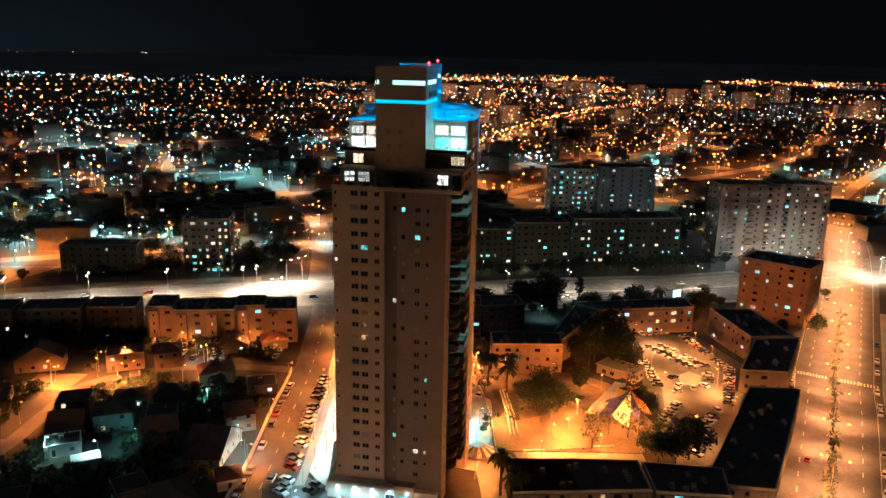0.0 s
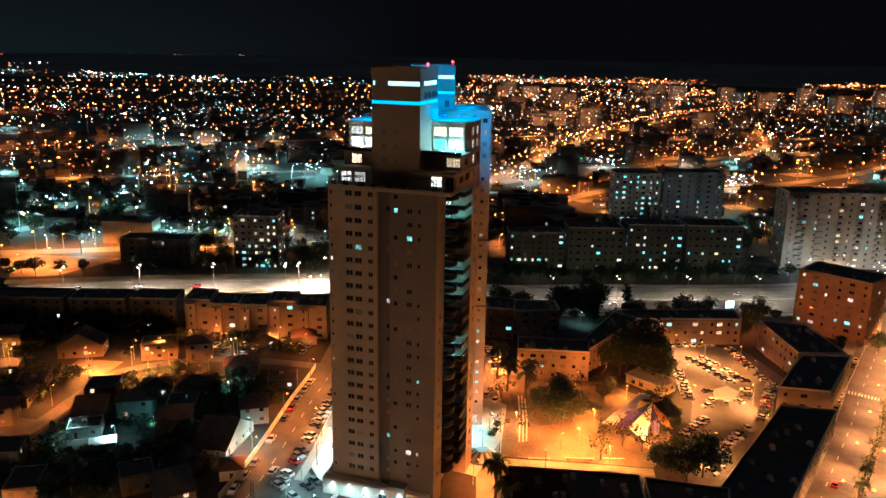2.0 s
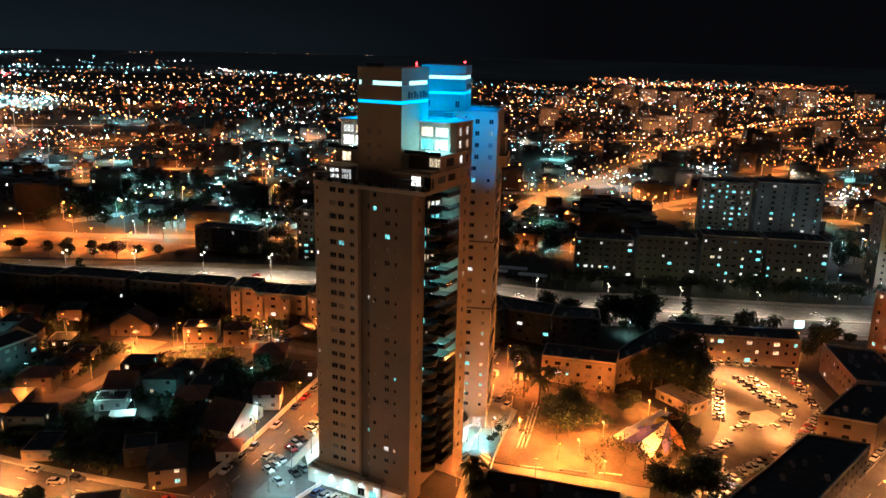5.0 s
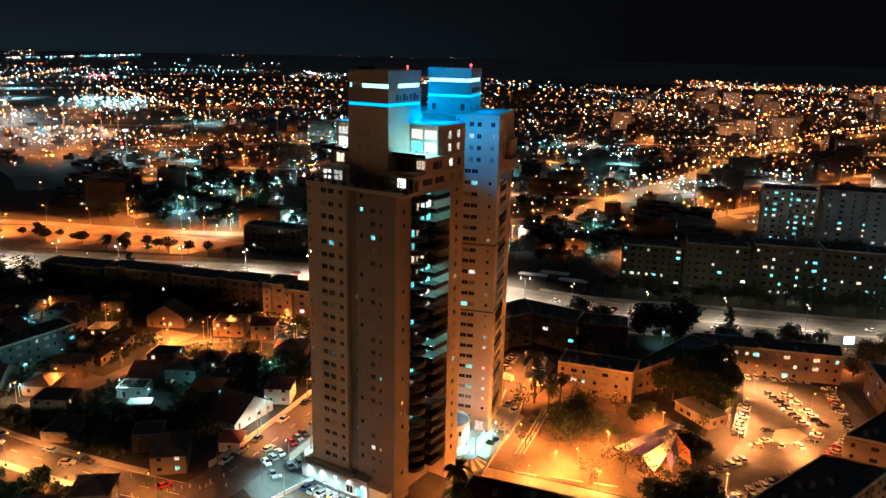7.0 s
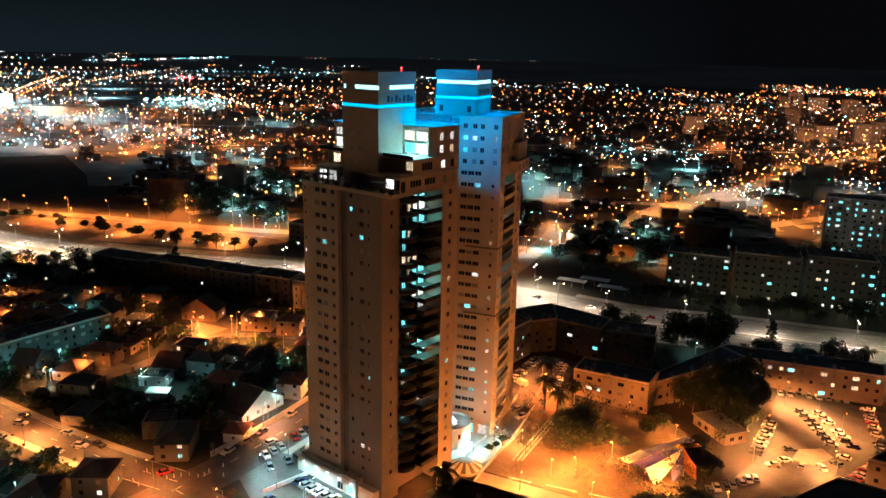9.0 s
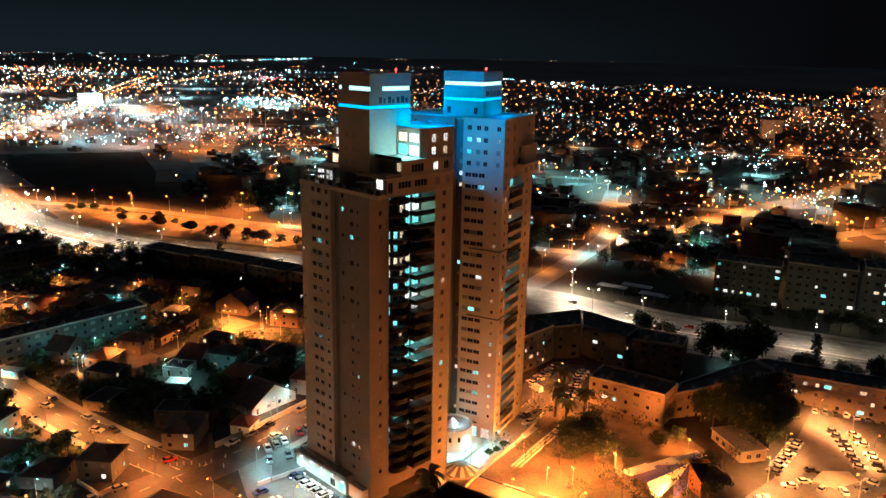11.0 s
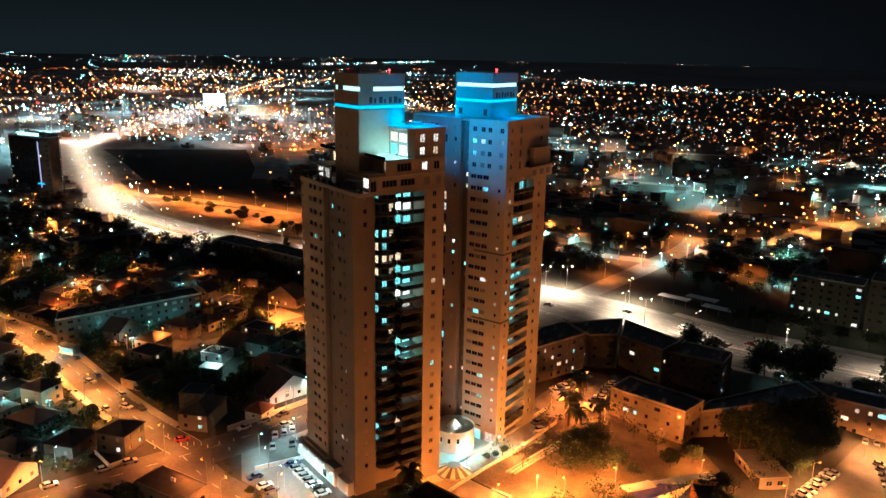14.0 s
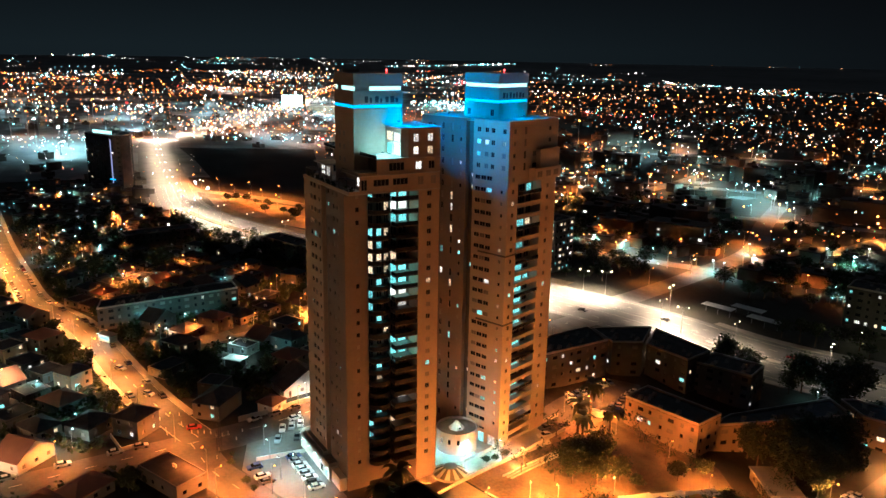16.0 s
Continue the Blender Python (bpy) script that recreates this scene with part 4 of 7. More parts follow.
for i in range(5):
    li = bpy.data.lights.new("wall_light", "SPOT")
    li.color, li.energy, li.shadow_soft_size, li.spot_size, li.spot_blend = TEAL, 700, 0.15, radians(152), 0.6
    o = part("wall_lamp", MB().box(-0.2, -0.2, 0, 0.2, 0, 0.25), L_TEAL, tower, "white wall lamp")
    o.location = (1.0 + 4.4 * i, -2.7, 3.4)
    lo = new("light", li)
    lo.parent, lo.location = o, (0, -0.5, 0)


def roof_light(parent, name, at, colour, power, size=0.4, label="", aim=None):
    """A floodlight on a terrace: a small housing with a glowing lens and its lamp."""
    o = part(name, MB().box(-0.25, -0.2, -0.5, 0.25, 0.2, -0.2), DARKMETAL, parent, label)
    o.location = at
    li = bpy.data.lights.new(name, "SPOT" if aim else "POINT")
    li.color, li.energy, li.shadow_soft_size = colour, power, size
    lo = new("light", li)
    lo.parent = o
    if aim:
        lo.matrix_basis, li.spot_size, li.spot_blend = aim, radians(150), 0.7
    return o


roof_light(tower, "floodlight", (24.2, 11.0, 86.4), (0.36, 0.97, 1.0), 1150, 0.3, "cold white terrace floodlight")
roof_light(tower, "floodlight", (26.8, 11.6, 86.4), (0.36, 0.97, 1.0), 1250, 0.3, "cold white terrace floodlight")
roof_light(tower, "floodlight", (5.0, 8.2, 86.4), (0.75, 1, 0.95), 800, 0.3, "warm terrace floodlight")
for u in (17.0, 21.0, 25.0, 28.0):
    roof_light(tower, "floodlight", (u, 22.9, 93.1), BLUE, P_BLUE * 0.55, 0.15, "blue roof floodlight", pose(0, 0, 0, 84, 0, 0))
roof_light(tower, "floodlight", (26.0, 19.0, 93.4), BLUE, P_BLUE * 0.14, 0.3, "blue roof floodlight")
roof_light(tower, "floodlight", (22.6, 16.0, 93.4), BLUE, P_BLUE * 0.12, 0.3, "blue roof floodlight")
roof_light(tower, "floodlight", (4.0, 13.0, 93.2), BLUE, P_BLUE * 0.16, 0.3, "blue roof floodlight")

# ---- the rear tower ----
TB = pose(41.0, 208.7, 0, 0, 0, -1.5)
tower_b = base("residential_tower", TB, "tall pale stone residential tower washed in blue light", "tower")
jobs, body, dark = [], MB(), MB()
ROWS_B = [89.7 - 3.16 * i for i in range(28)]
HI, LO = ROWS_B[:4], ROWS_B[4:]
TB_TOP = 92.2
main = col(1.8, 1.3, 1.3, HI, 1, 0.2) + col(4.5, 1.3, 1.3, HI, 1, 0.3) + col(6.6, 1.2, 1.3, HI, 1, 0.1) + col(10.3, 1.2, 1.3, HI, 1, 0.3)
main += col(1.7, 1.85, 1.2, LO, 1, 0.04, blinds=0.1) + col(3.7, 1.85, 1.2, LO, 1, 0.04, blinds=0.1) + col(5.7, 1.85, 1.2, LO, 1, 0.08, blinds=0.1) + col(10.0, 0.8, 0.9, ROWS_B[4:-1], 0.9, 0.4)
side((-31, 0), (-14.6, 0), 0, TB_TOP, col(3, 1.2, 1.3, ROWS_B, 0.8, 0.1) + col(8, 1.0, 1.8, ROWS_B, 0.9, 0.08) + col(11.5, 0.8, 2.0, ROWS_B, 0.9, 0.08) + col(14.6, 0.8, 1.0, ROWS_B, 0.7, 0.15), dark)
side((-14.6, 0), (-14.6, 1.5), 0, TB_TOP, [], dark)
strip = MB()
side((-14.6, 1.5), (-12.0, 1.5), 0, TB_TOP, col(1.4, 0.9, 1.1, ROWS_B, 0.5, 0.3), strip)
side((-12.0, 1.5), (-12.0, 0), 0, TB_TOP, [])
side((-12.0, 0), (0, 0), 4.5, TB_TOP, main)
side((-12.0, 0), (0, 0), 0, 4.5, [(0.8, 3.2, 0.3, 3.4, W_TEAL), (4.4, 6.6, 0.3, 3.4, W_TEAL), (8.0, 10.6, 0.3, 3.4, W_WHITE)])
side((0, 0), (0, 4.5), 0, TB_TOP, col(2.4, 1.1, 1.2, ROWS_B, 1, 0.06))
side((0, 4.5), (-2.8, 4.5), 0, 76, [])
doors = []
for z in ROWS_B[5:]:
    f = z - 1.15
    doors.append((0.6, 3.0, f, f + 2.1, rng.choice(LIT) if rng.random() < 0.3 else GLASS))
    doors.append((3.6, 7.0, f, f + 2.1, W_TEAL if rng.random() < 0.35 else GLASS))
    doors.append((7.6, 10.0, f, f + 2.1, rng.choice(LIT) if rng.random() < 0.25 else GLASS))
side((-2.8, 4.5), (-2.8, 15.0), 0, 76, doors)
side((-2.8, 15.0), (0, 15.0), 0, 76, [])
side((0, 4.5), (0, 15.0), 76, TB_TOP, col(2.5, 1.0, 2.0, ROWS_B[:4], 1, 0.2) + col(7.0, 2.2, 1.4, ROWS_B[2:4], 1, 0.05))
side((0, 15.0), (0, 22), 0, TB_TOP, col(3.2, 1.2, 1.2, ROWS_B, 1, 0.08))
side((0, 22), (-31, 22), 0, TB_TOP, [])
side((-31, 22), (-31, 0), 0, TB_TOP, [])
body.face((-2.8, 4.5, 76), (0, 4.5, 76), (0, 15, 76), (-2.8, 15, 76))
part("wall", body, STONE_B, tower_b)
part("brown_wall", dark, BROWN_TONE, tower_b, "wall in a darker brown tone")
part("recessed_strip", strip, DARKSTONE_SHADE, tower_b, "recessed vertical strip darkened to stand for its shade")
part("roof_slab", MB().box(-30.9, 0.1, TB_TOP - 0.5, -0.1, 21.9, TB_TOP - 0.3), CONCRETE, tower_b)
part("roof_parapet", MB().box(-31, 0, TB_TOP, 0.05, 0.3, TB_TOP + 0.2).box(-0.25, 0.3, TB_TOP, 0.05, 22, TB_TOP + 0.2).box(-31, 21.7, TB_TOP, -0.25, 22, TB_TOP + 0.2).box(-31, 0.3, TB_TOP, -30.7, 21.7, TB_TOP + 0.2), STONE_B, tower_b)
bay = MB().box(0.02, 9.0, 76.5, 2.2, 21, 79.6).box(0.02, 12.0, 79.6, 1.4, 21, 84.5)
part("bay", bay, STONE_B, tower_b, "projecting upper storey box")
for v in (11, 15, 18.5):
    window(tower_b, (2.2, 9), (2.2, 21), (v - 9 - 1.1, v - 9 + 1.1, 77.2, 78.8), BLIND, True, -0.03)
for z in (56.7, 37.3):
    part("ledge", MB().box(-9.5, -0.16, z - 0.22, 0.16, 0.02, z + 0.22).box(-0.02, 0.02, z - 0.22, 0.16, 4.5, z + 0.22), DARKSTONE_SHADE, tower_b, "dark stone ledge")
crown(tower_b, -22.0, -9.8, 7.6, 20.6, TB_TOP - 0.3, 104.0, STONE_B, True)
sign = MB()
for k, (w, t) in enumerate(((0.9, 1.5), (0.6, 1.3), (0.8, 1.5), (0.9, 1.2), (0.6, 1.5), (0.9, 1.4), (0.7, 1.2))):
    sign.box(-9.78, 9.2 + 1.45 * k, 97.4, -9.66, 9.2 + 1.45 * k + w, 97.4 + t)
part("sign", sign, DARKMETAL, tower_b, "dark raised lettering too small to read")
for u in (-20.2, -12.0):
    window(tower_b, (-22, 7.6), (-9.8, 7.6), (u + 22 - 0.6, u + 22 + 0.6, 92.6, 94.4), GLASS, True, -0.03)
for p, q, h in jobs:
    window(tower_b, p, q, h[:4], h[4], h[1] - h[0] > 0.95)
part("aviation_lamp", MB().tube((-10.6, 10.4, 104.0), (-10.6, 10.4, 104.5), 0.04, 0.04).gem((-10.6, 10.4, 104.8), 0.38), RED_LAMP, tower_b, "red aviation warning lamp")
slab_c = MB().box(0, 0, -0.25, 3.0, 10.5, 0)
rail_c = MB().box(2.85, 0, -0.25, 3.0, 10.5, 0.95)
mc, mr, mg = slab_c.mesh("balcony", CONCRETE), rail_c.mesh("parapet", STONE_B), rail_c.mesh("parapet", GLASS)
for i, z in enumerate(ROWS_B[5:]):
    o = new("balcony", mc)
    o.parent, o.location = tower_b, (-2.8, 4.5, z - 1.2)
    r = new("parapet", mr if i % 3 else mg)
    r.parent = o
roof_light(tower_b, "floodlight", (-24.5, 4.0, 93.2), BLUE, P_BLUE * 0.3, 0.3, "blue roof floodlight")
roof_light(tower_b, "floodlight", (-6.0, 14.0, 93.2), BLUE, P_BLUE * 0.12, 0.3, "blue roof floodlight")

# round white lobby between the towers
lob = base("lobby_pavilion", pose(30.8, 202.4, 0.12), "round white lobby pavilion glowing with cold light", "pavilion")
ring = [(5.8 * math.cos(2 * math.pi * i / 28), 5.8 * math.sin(2 * math.pi * i / 28)) for i in range(28)]
mb = MB()
for i in range(28):
    p, q = ring[i], ring[(i + 1) % 28]
    wall_panel(mb, p, q, 0, 6.4, [(0.2, 1.05, 3.0, 4.6)] if i in (20, 22, 24) else [], 0.3)
part("wall", mb, WHITEWALL, lob)
part("roof", MB().prism([(0.97 * x, 0.97 * y) for x, y in ring], 5.4, 5.7), CONCRETE, lob)
part("skylight", MB().prism([(0.4 * x, 0.4 * y) for x, y in ring[::4]], 5.7, 8.0, taper=[(0.05 * x, 0.05 * y) for x, y in ring[::4]]), WHITEWALL, lob, "white pointed skylight")
for i in (20, 22, 24):
    window(lob, ring[i], ring[(i + 1) % 28], (0.2, 1.05, 3.0, 4.6), GLASS, True)
roof_light(lob, "floodlight", (2.6, -1.6, 7.3), TEAL, 1000, 0.2, "cold white roof floodlight")
dome = base("glass_canopy", pose(39.5, 189.5, 0.12, 0, 0, 20), "low round glass canopy over the sunken entrance", "canopy")
rimpts = [(4.6 * math.cos(2 * math.pi * i / 20), 4.6 * math.sin(2 * math.pi * i / 20)) for i in range(20)]
part("base_wall", MB().prism(rimpts, 0, 0.7, top=False), PALEPAVE, dome)
for i in range(20):
    p, q = rimpts[i], rimpts[(i + 1) % 20]
    mb = MB()
    mb.face((*p, 0.72), (*q, 0.72), (0.4 * q[0], 0.4 * q[1], 2.3), (0.4 * p[0], 0.4 * p[1], 2.3))
    part("pane", mb, WHITEWALL if i % 2 else BLIND, dome)
part("cap", MB().prism([(0.4 * x, 0.4 * y) for x, y in rimpts], 2.28, 2.42), STEEL, dome)


# ---- apartment blocks ----
AP = "apartment block"
# base colour lowered to stand in for fronts that get little light
BLOCK_DARK = mat("weathered_dark_render", (0.10, 0.09, 0.08), 0.9, var=0.35, obrand=0.3)
# stepped block facing the houses
for i, (x0, x1, y, d, h) in enumerate(((-67, -57, 283, 13, 14.5), (-57, -46, 281, 12, 13.5), (-46, -35, 280, 13, 13.5), (-35, -24, 281, 12, 14.5), (-24, -12.5, 279, 13, 13.5))):
    building("apartment_block", [(x0 + 0.05, y), (x1 - 0.05, y - 0.8), (x1 - 0.05, y + d), (x0 + 0.05, y + d + 0.5)], h, 4, PLASTER, "cream four-storey apartment block lit orange, tanks on roof", AP, 0.07, 3.6, group="block beside the highway", seed=20 + i)
    bx = x0 + 3.0
    e = base("stair_tower", Matrix.Translation((bx, y - 1.6, 0)), "cream projecting stair tower with narrow slits", "stair tower", "stair towers")
    part("wall", MB().box(-1.7, -0.8, 0, 1.7, 0.95, h - 1.4), PLASTER, e)
    for k in range(4):
        window(e, (-1.7, -0.8), (1.7, -0.8), (1.3, 2.1, 1.6 + 3.1 * k, 2.9 + 3.1 * k), GLASS if k != i % 4 else W_WARM, True, -0.03)
for i, (x0, x1, y, h) in enumerate(((-182, -150, 293, 11), (-148, -116, 292, 12), (-114, -92, 291, 12), (-90, -72, 290, 12.5))):
    building("apartment_block", [(x0, y), (x1, y - 1), (x1, y + 11), (x0, y + 12)], h, 4, PLASTER_GREY, "dark unlit apartment block beside the highway", AP, 0.04, 4.2, framed=False, seed=40 + i, distant=True)
# angled row behind the park
building("apartment_block", [(58.5, 244), (82.5, 241), (84.5, 252), (60, 255.5)], 10.5, 3, PLASTER, "cream three-storey apartment block behind the park", AP, 0.10, 3.3, group="park row", seed=51)
building("apartment_block", [(82.6, 240.9), (111, 275.5), (103, 283), (84.6, 252.1)], 10.5, 3, PLASTER, "long cream apartment block with dark flat roof", AP, 0.10, 3.3, group="park row", seed=52)
building("apartment_block", [(111.1, 275.6), (153.5, 275.8), (155.0, 286.8), (106, 286), (103.1, 283.1)], 10.5, 3, PLASTER, "cream apartment block at the car park, lit windows", AP, 0.2, 3.2, group="park row", seed=53)
# bent row near the highway
for i, q in enumerate((((28, 249), (37, 276), (25, 283), (17, 254)), ((37.1, 276.1), (45, 283), (40, 300), (25.1, 283.2)), ((45.1, 283), (62, 279), (64, 292), (40.2, 300)), ((62.1, 279.5), (81, 280.5), (81, 292), (64.1, 292)))):
    building("apartment_block", q, 13.5 - 0.5 * i, 4, PLASTER_GREY, "grey four-storey apartment block with lit windows", AP, 0.13, 3.3, group="bent row", seed=60 + i)
# tall orange block and the row along the boulevard
building("apartment_tower", [(184.5, 294.8), (202.5, 273.8), (215.5, 284.8), (197.5, 305.8)], 25.5, 8, mat("ochre_plaster", (0.45, 0.28, 0.16), 0.9, var=0.2), "ochre eight-storey apartment tower with lit windows", "apartment tower", 0.2, 4.2, seed=71)
building("apartment_block", [(160.5, 272.8), (160.1, 241.1), (176.5, 240.8), (176.5, 269.8)], 11, 3, PLASTER, "cream apartment block facing the car park", AP, 0.08, 3.3, group="boulevard row", seed=72)
building("apartment_block", [(139.5, 214.7), (154.1, 211.2), (176.5, 240.2), (159.5, 240.6)], 10.5, 3, PLASTER, "cream apartment block with a dark flat roof", AP, 0.05, 3.6, group="boulevard row", seed=73)
building("apartment_block", [(131.5, 204.9), (146.2, 201.0), (106.8, 149.2), (91.1, 154.0)], 9, 3, PLASTER_GREY, "dark apartment block with a wide tarred roof", AP, 0.04, 3.6, group="boulevard row", seed=74)
building("apartment_block", [(44, 171), (76, 166.5), (74, 153), (41, 156)], 8.5, 3, PLASTER_GREY, "low dark apartment block with a few lit windows", AP, 0.22, 3.0, group="lane row", seed=75)
building("apartment_block", [(77, 166.3), (96, 161), (92, 149), (75, 153)], 8.0, 3, PLASTER_GREY, "low dark apartment block with a few lit windows", AP, 0.15, 3.2, group="lane row", seed=76)
# slabs beyond the highway
building("slab_block", [(221.6, 385.9), (251.6, 382.9), (252.6, 399.0), (222.6, 402.0)], 40, 12, PLASTER, "tall pale slab block with many small windows", AP, 0.2, 5.0, group="slab blocks", seed=81, distant=True, bays=3)
building("slab_block", [(251.8, 384.9), (282.6, 380.9), (284.6, 396.0), (252.8, 401.0)], 40, 12, PLASTER, "tall pale slab block with lit top floor", AP, 0.2, 5.0, group="slab blocks", seed=82, distant=True, bays=3)
building("slab_block", [(156, 482), (185, 480), (186, 496), (157, 498)], 34, 10, PLASTER, "pale slab block with teal-lit windows", AP, 0.45, 4.0, group="slab blocks", kinds=(W_TEAL, W_WHITE, W_TEAL), seed=83, distant=True, bays=3)
building("slab_block", [(190, 488), (228, 486), (230, 503), (191, 505)], 34, 10, PLASTER_GREY, "grey slab block with few lit windows", AP, 0.15, 5.5, group="slab blocks", seed=84, distant=True, bays=3)
for i, (x0, x1, h) in enumerate(((78, 106, 19), (108, 136, 22), (138, 166, 24), (168, 196, 24))):
    building("apartment_block", [(x0, 381 - i), (x1, 380 - i), (x1, 393), (x0, 394)], h, 6, BLOCK_DARK, "dark six-storey apartment block with scattered lit windows", AP, 0.30, 3.3, framed=False, group="blocks beyond the highway", kinds=(W_TEAL, W_WHITE, W_TEAL, W_WARM, W_WHITE), seed=90 + i, distant=True)
building("apartment_tower", [(-69, 376), (-47, 374), (-46, 390), (-68, 392)], 27, 8, BLOCK_DARK, "dark apartment tower with rows of lit windows", "apartment tower", 0.42, 3.0, framed=False, seed=97, distant=True)
building("apartment_block", [(-128, 384), (-92, 381), (-91, 394), (-127, 397)], 13, 4, PLASTER_GREY, "low dark apartment block", AP, 0.12, 3.6, framed=False, seed=98, distant=True)
building("office_tower", [(-449, 327), (-413, 328), (-409, 335), (-412, 344), (-424, 352), (-452, 350)], 43, 12, mat("dark_curtain_glass", (0.04, 0.042, 0.05), 0.25, var=0.4), "dark glass office tower with a bright roof sign", "office tower", 0.07, 3.4, seed=99, distant=True)
building("apartment_block", [(-141, 184), (-132, 178), (-116, 232), (-126, 236)], 9.5, 3, BLOCK_DARK, "long dark apartment block among houses", AP, 0.14, 3.2, kinds=(W_TEAL, W_TEAL, W_WHITE), seed=100)
building("apartment_block", [(-250, 248), (-238, 246), (-228, 282), (-240, 285)], 9.5, 3, PLASTER_GREY, "long grey apartment block among houses", AP, 0.08, 3.6, framed=False, seed=101, distant=True)
building("warehouse", [(351, 440), (390, 470), (370, 500), (330, 470)], 9, 2, PLASTER, "low pale commercial building", "warehouse", 0.2, 5, framed=False, seed=102, distant=True)
tw = base("roof_sign", pose(-430, 334, 43.1, 0, 0, 8), "glowing white roof sign on the office tower", "sign")
part("light_box", MB().box(-9, -4.4, 0, 14, -4.0, 2.4), LED_WHITE, tw)
part("stand", MB().box(-8, -4.0, 0, -7.6, -2.4, 1.8).box(12, -4.0, 0, 12.4, -2.4, 1.8), STEEL, tw)
part("light_edge", MB().box(17.1, -8.6, -36, 17.7, -8.1, -3), glow("violet_strip", (0.55, 0.6, 1.0), 0.6), tw, "violet light strip down the facade")
part("blue_ledge", MB().box(15, -9.4, -33.5, 21.5, -8.9, -32.6), LED_BLUE, tw, "blue light ledge")


# ---- houses ----
def house(x, y, w, d, turn, h, roof="hip", wallm=PLASTER, lit=0.15, label="", seed=0, tile=TILE):
    r = random.Random(seed)
    e = base("house", pose(x, y, 0, 0, 0, turn), label or "small plastered house with a tiled hip roof", "house", "houses west of the tower")
    c = [(-w / 2, -d / 2), (w / 2, -d / 2), (w / 2, d / 2), (-w / 2, d / 2)]
    mb, todo = MB(), []
    for i in range(4):
        p, q = c[i], c[(i + 1) % 4]
        L = math.hypot(q[0] - p[0], q[1] - p[1])
        n = max(1, int(L / 3.7))
        hs = []
        for s in range(0 if -math.cos(math.radians(turn) + math.atan2(q[1] - p[1], q[0] - p[0])) > 0.4 else 2 if h > 5 else 1):
            for k in range(n):
                m = L * (k + 0.5) / n
                if i == 0 and k == 0 and s == 0:
                    hs.append((m - 0.45, m + 0.45, 0.06, 2.1))
                else:
                    hs.append((m - 0.6, m + 0.6, 1.0 + 2.9 * s, 2.2 + 2.9 * s))
        wall_panel(mb, p, q, 0, h, hs)
        todo += [(p, q, k) for k in hs]
    if roof == "gable":
        for s in (-1, 1):
            mb.face((-s * w / 2, s * d / 2, h), (s * w / 2 * 0 - 0, s * d / 2, h + w * 0.3), (s * w / 2, s * d / 2, h))
    part("wall", mb, wallm, e)
    o = 0.45
    if roof == "hip":
        k = min(w, d) / 2
        low = [(-w / 2 - o, -d / 2 - o), (w / 2 + o, -d / 2 - o), (w / 2 + o, d / 2 + o), (-w / 2 - o, d / 2 + o)]
        hi = [(-w / 2 + k - 0.05, -d / 2 + k - 0.05), (w / 2 - k + 0.05, -d / 2 + k - 0.05), (w / 2 - k + 0.05, d / 2 - k + 0.05), (-w / 2 + k - 0.05, d / 2 - k + 0.05)]
        rb = MB().prism(low, h, h + 0.15).prism(low, h + 0.15, h + 0.15 + k * 0.5, taper=hi)
        part("roof", rb, tile, e)
    elif roof == "gable":
        rb, z = MB(), h + w * 0.3
        for s in (-1, 1):
            a, b = (s * (w / 2 + o), h - o * 0.6), (0, z)
            rb.face((a[0], -d / 2 - o, a[1]), (b[0], -d / 2 - o, b[1]), (b[0], d / 2 + o, b[1]), (a[0], d / 2 + o, a[1]))
            rb.face((a[0], -d / 2 - o, a[1] + 0.2), (b[0], -d / 2 - o, b[1] + 0.2), (b[0], d / 2 + o, b[1] + 0.2), (a[0], d / 2 + o, a[1] + 0.2))
            rb.face((a[0], -d / 2 - o, a[1]), (b[0], -d / 2 - o, b[1]), (b[0], -d / 2 - o, b[1] + 0.2), (a[0], -d / 2 - o, a[1] + 0.2))
            rb.face((a[0], -d / 2 - o, a[1]), (a[0], d / 2 + o, a[1]), (a[0], d / 2 + o, a[1] + 0.2), (a[0], -d / 2 - o, a[1] + 0.2))
        part("roof", rb, tile, e)
    else:
        rb = MB().box(-w / 2, -d / 2, h - 0.5, w / 2, d / 2, h - 0.3)
        part("roof", rb, ROOFTAR, e)
        part("parapet", MB().box(-w / 2 - 0.03, -d / 2 - 0.03, h - 0.2, w / 2 + 0.03, -d / 2 + 0.22, h + 0.1).box(-w / 2 - 0.03, d / 2 - 0.22, h - 0.2, w / 2 + 0.03, d / 2 + 0.03, h + 0.1).box(-w / 2 - 0.03, -d / 2 + 0.22, h - 0.2, -w / 2 + 0.22, d / 2 - 0.22, h + 0.1).box(w / 2 - 0.22, -d / 2 + 0.22, h - 0.2, w / 2 + 0.03, d / 2 - 0.22, h + 0.1), wallm, e)
        if r.random() < 0.6:
            k = MB().tube((-1, 1, h + 0.5), (0.3, 1, h + 0.5), 0.28, 0.28, 8).box(-0.9, 0.8, h - 0.3, -0.8, 1.2, h + 0.4).box(0.1, 0.8, h - 0.3, 0.2, 1.2, h + 0.4)
            part("water_heater", k, WHITEWALL, e)
    unlit = MB()
    for p, q, k in todo:
        if k[2] < 0.2:
            ob = part("door", MB().box(-0.44, -0.03, -1.0, 0.44, 0.03, 1.0), BARK, e)
            a = math.atan2(q[1] - p[1], q[0] - p[0])
            s = (k[0] + k[1]) / 2
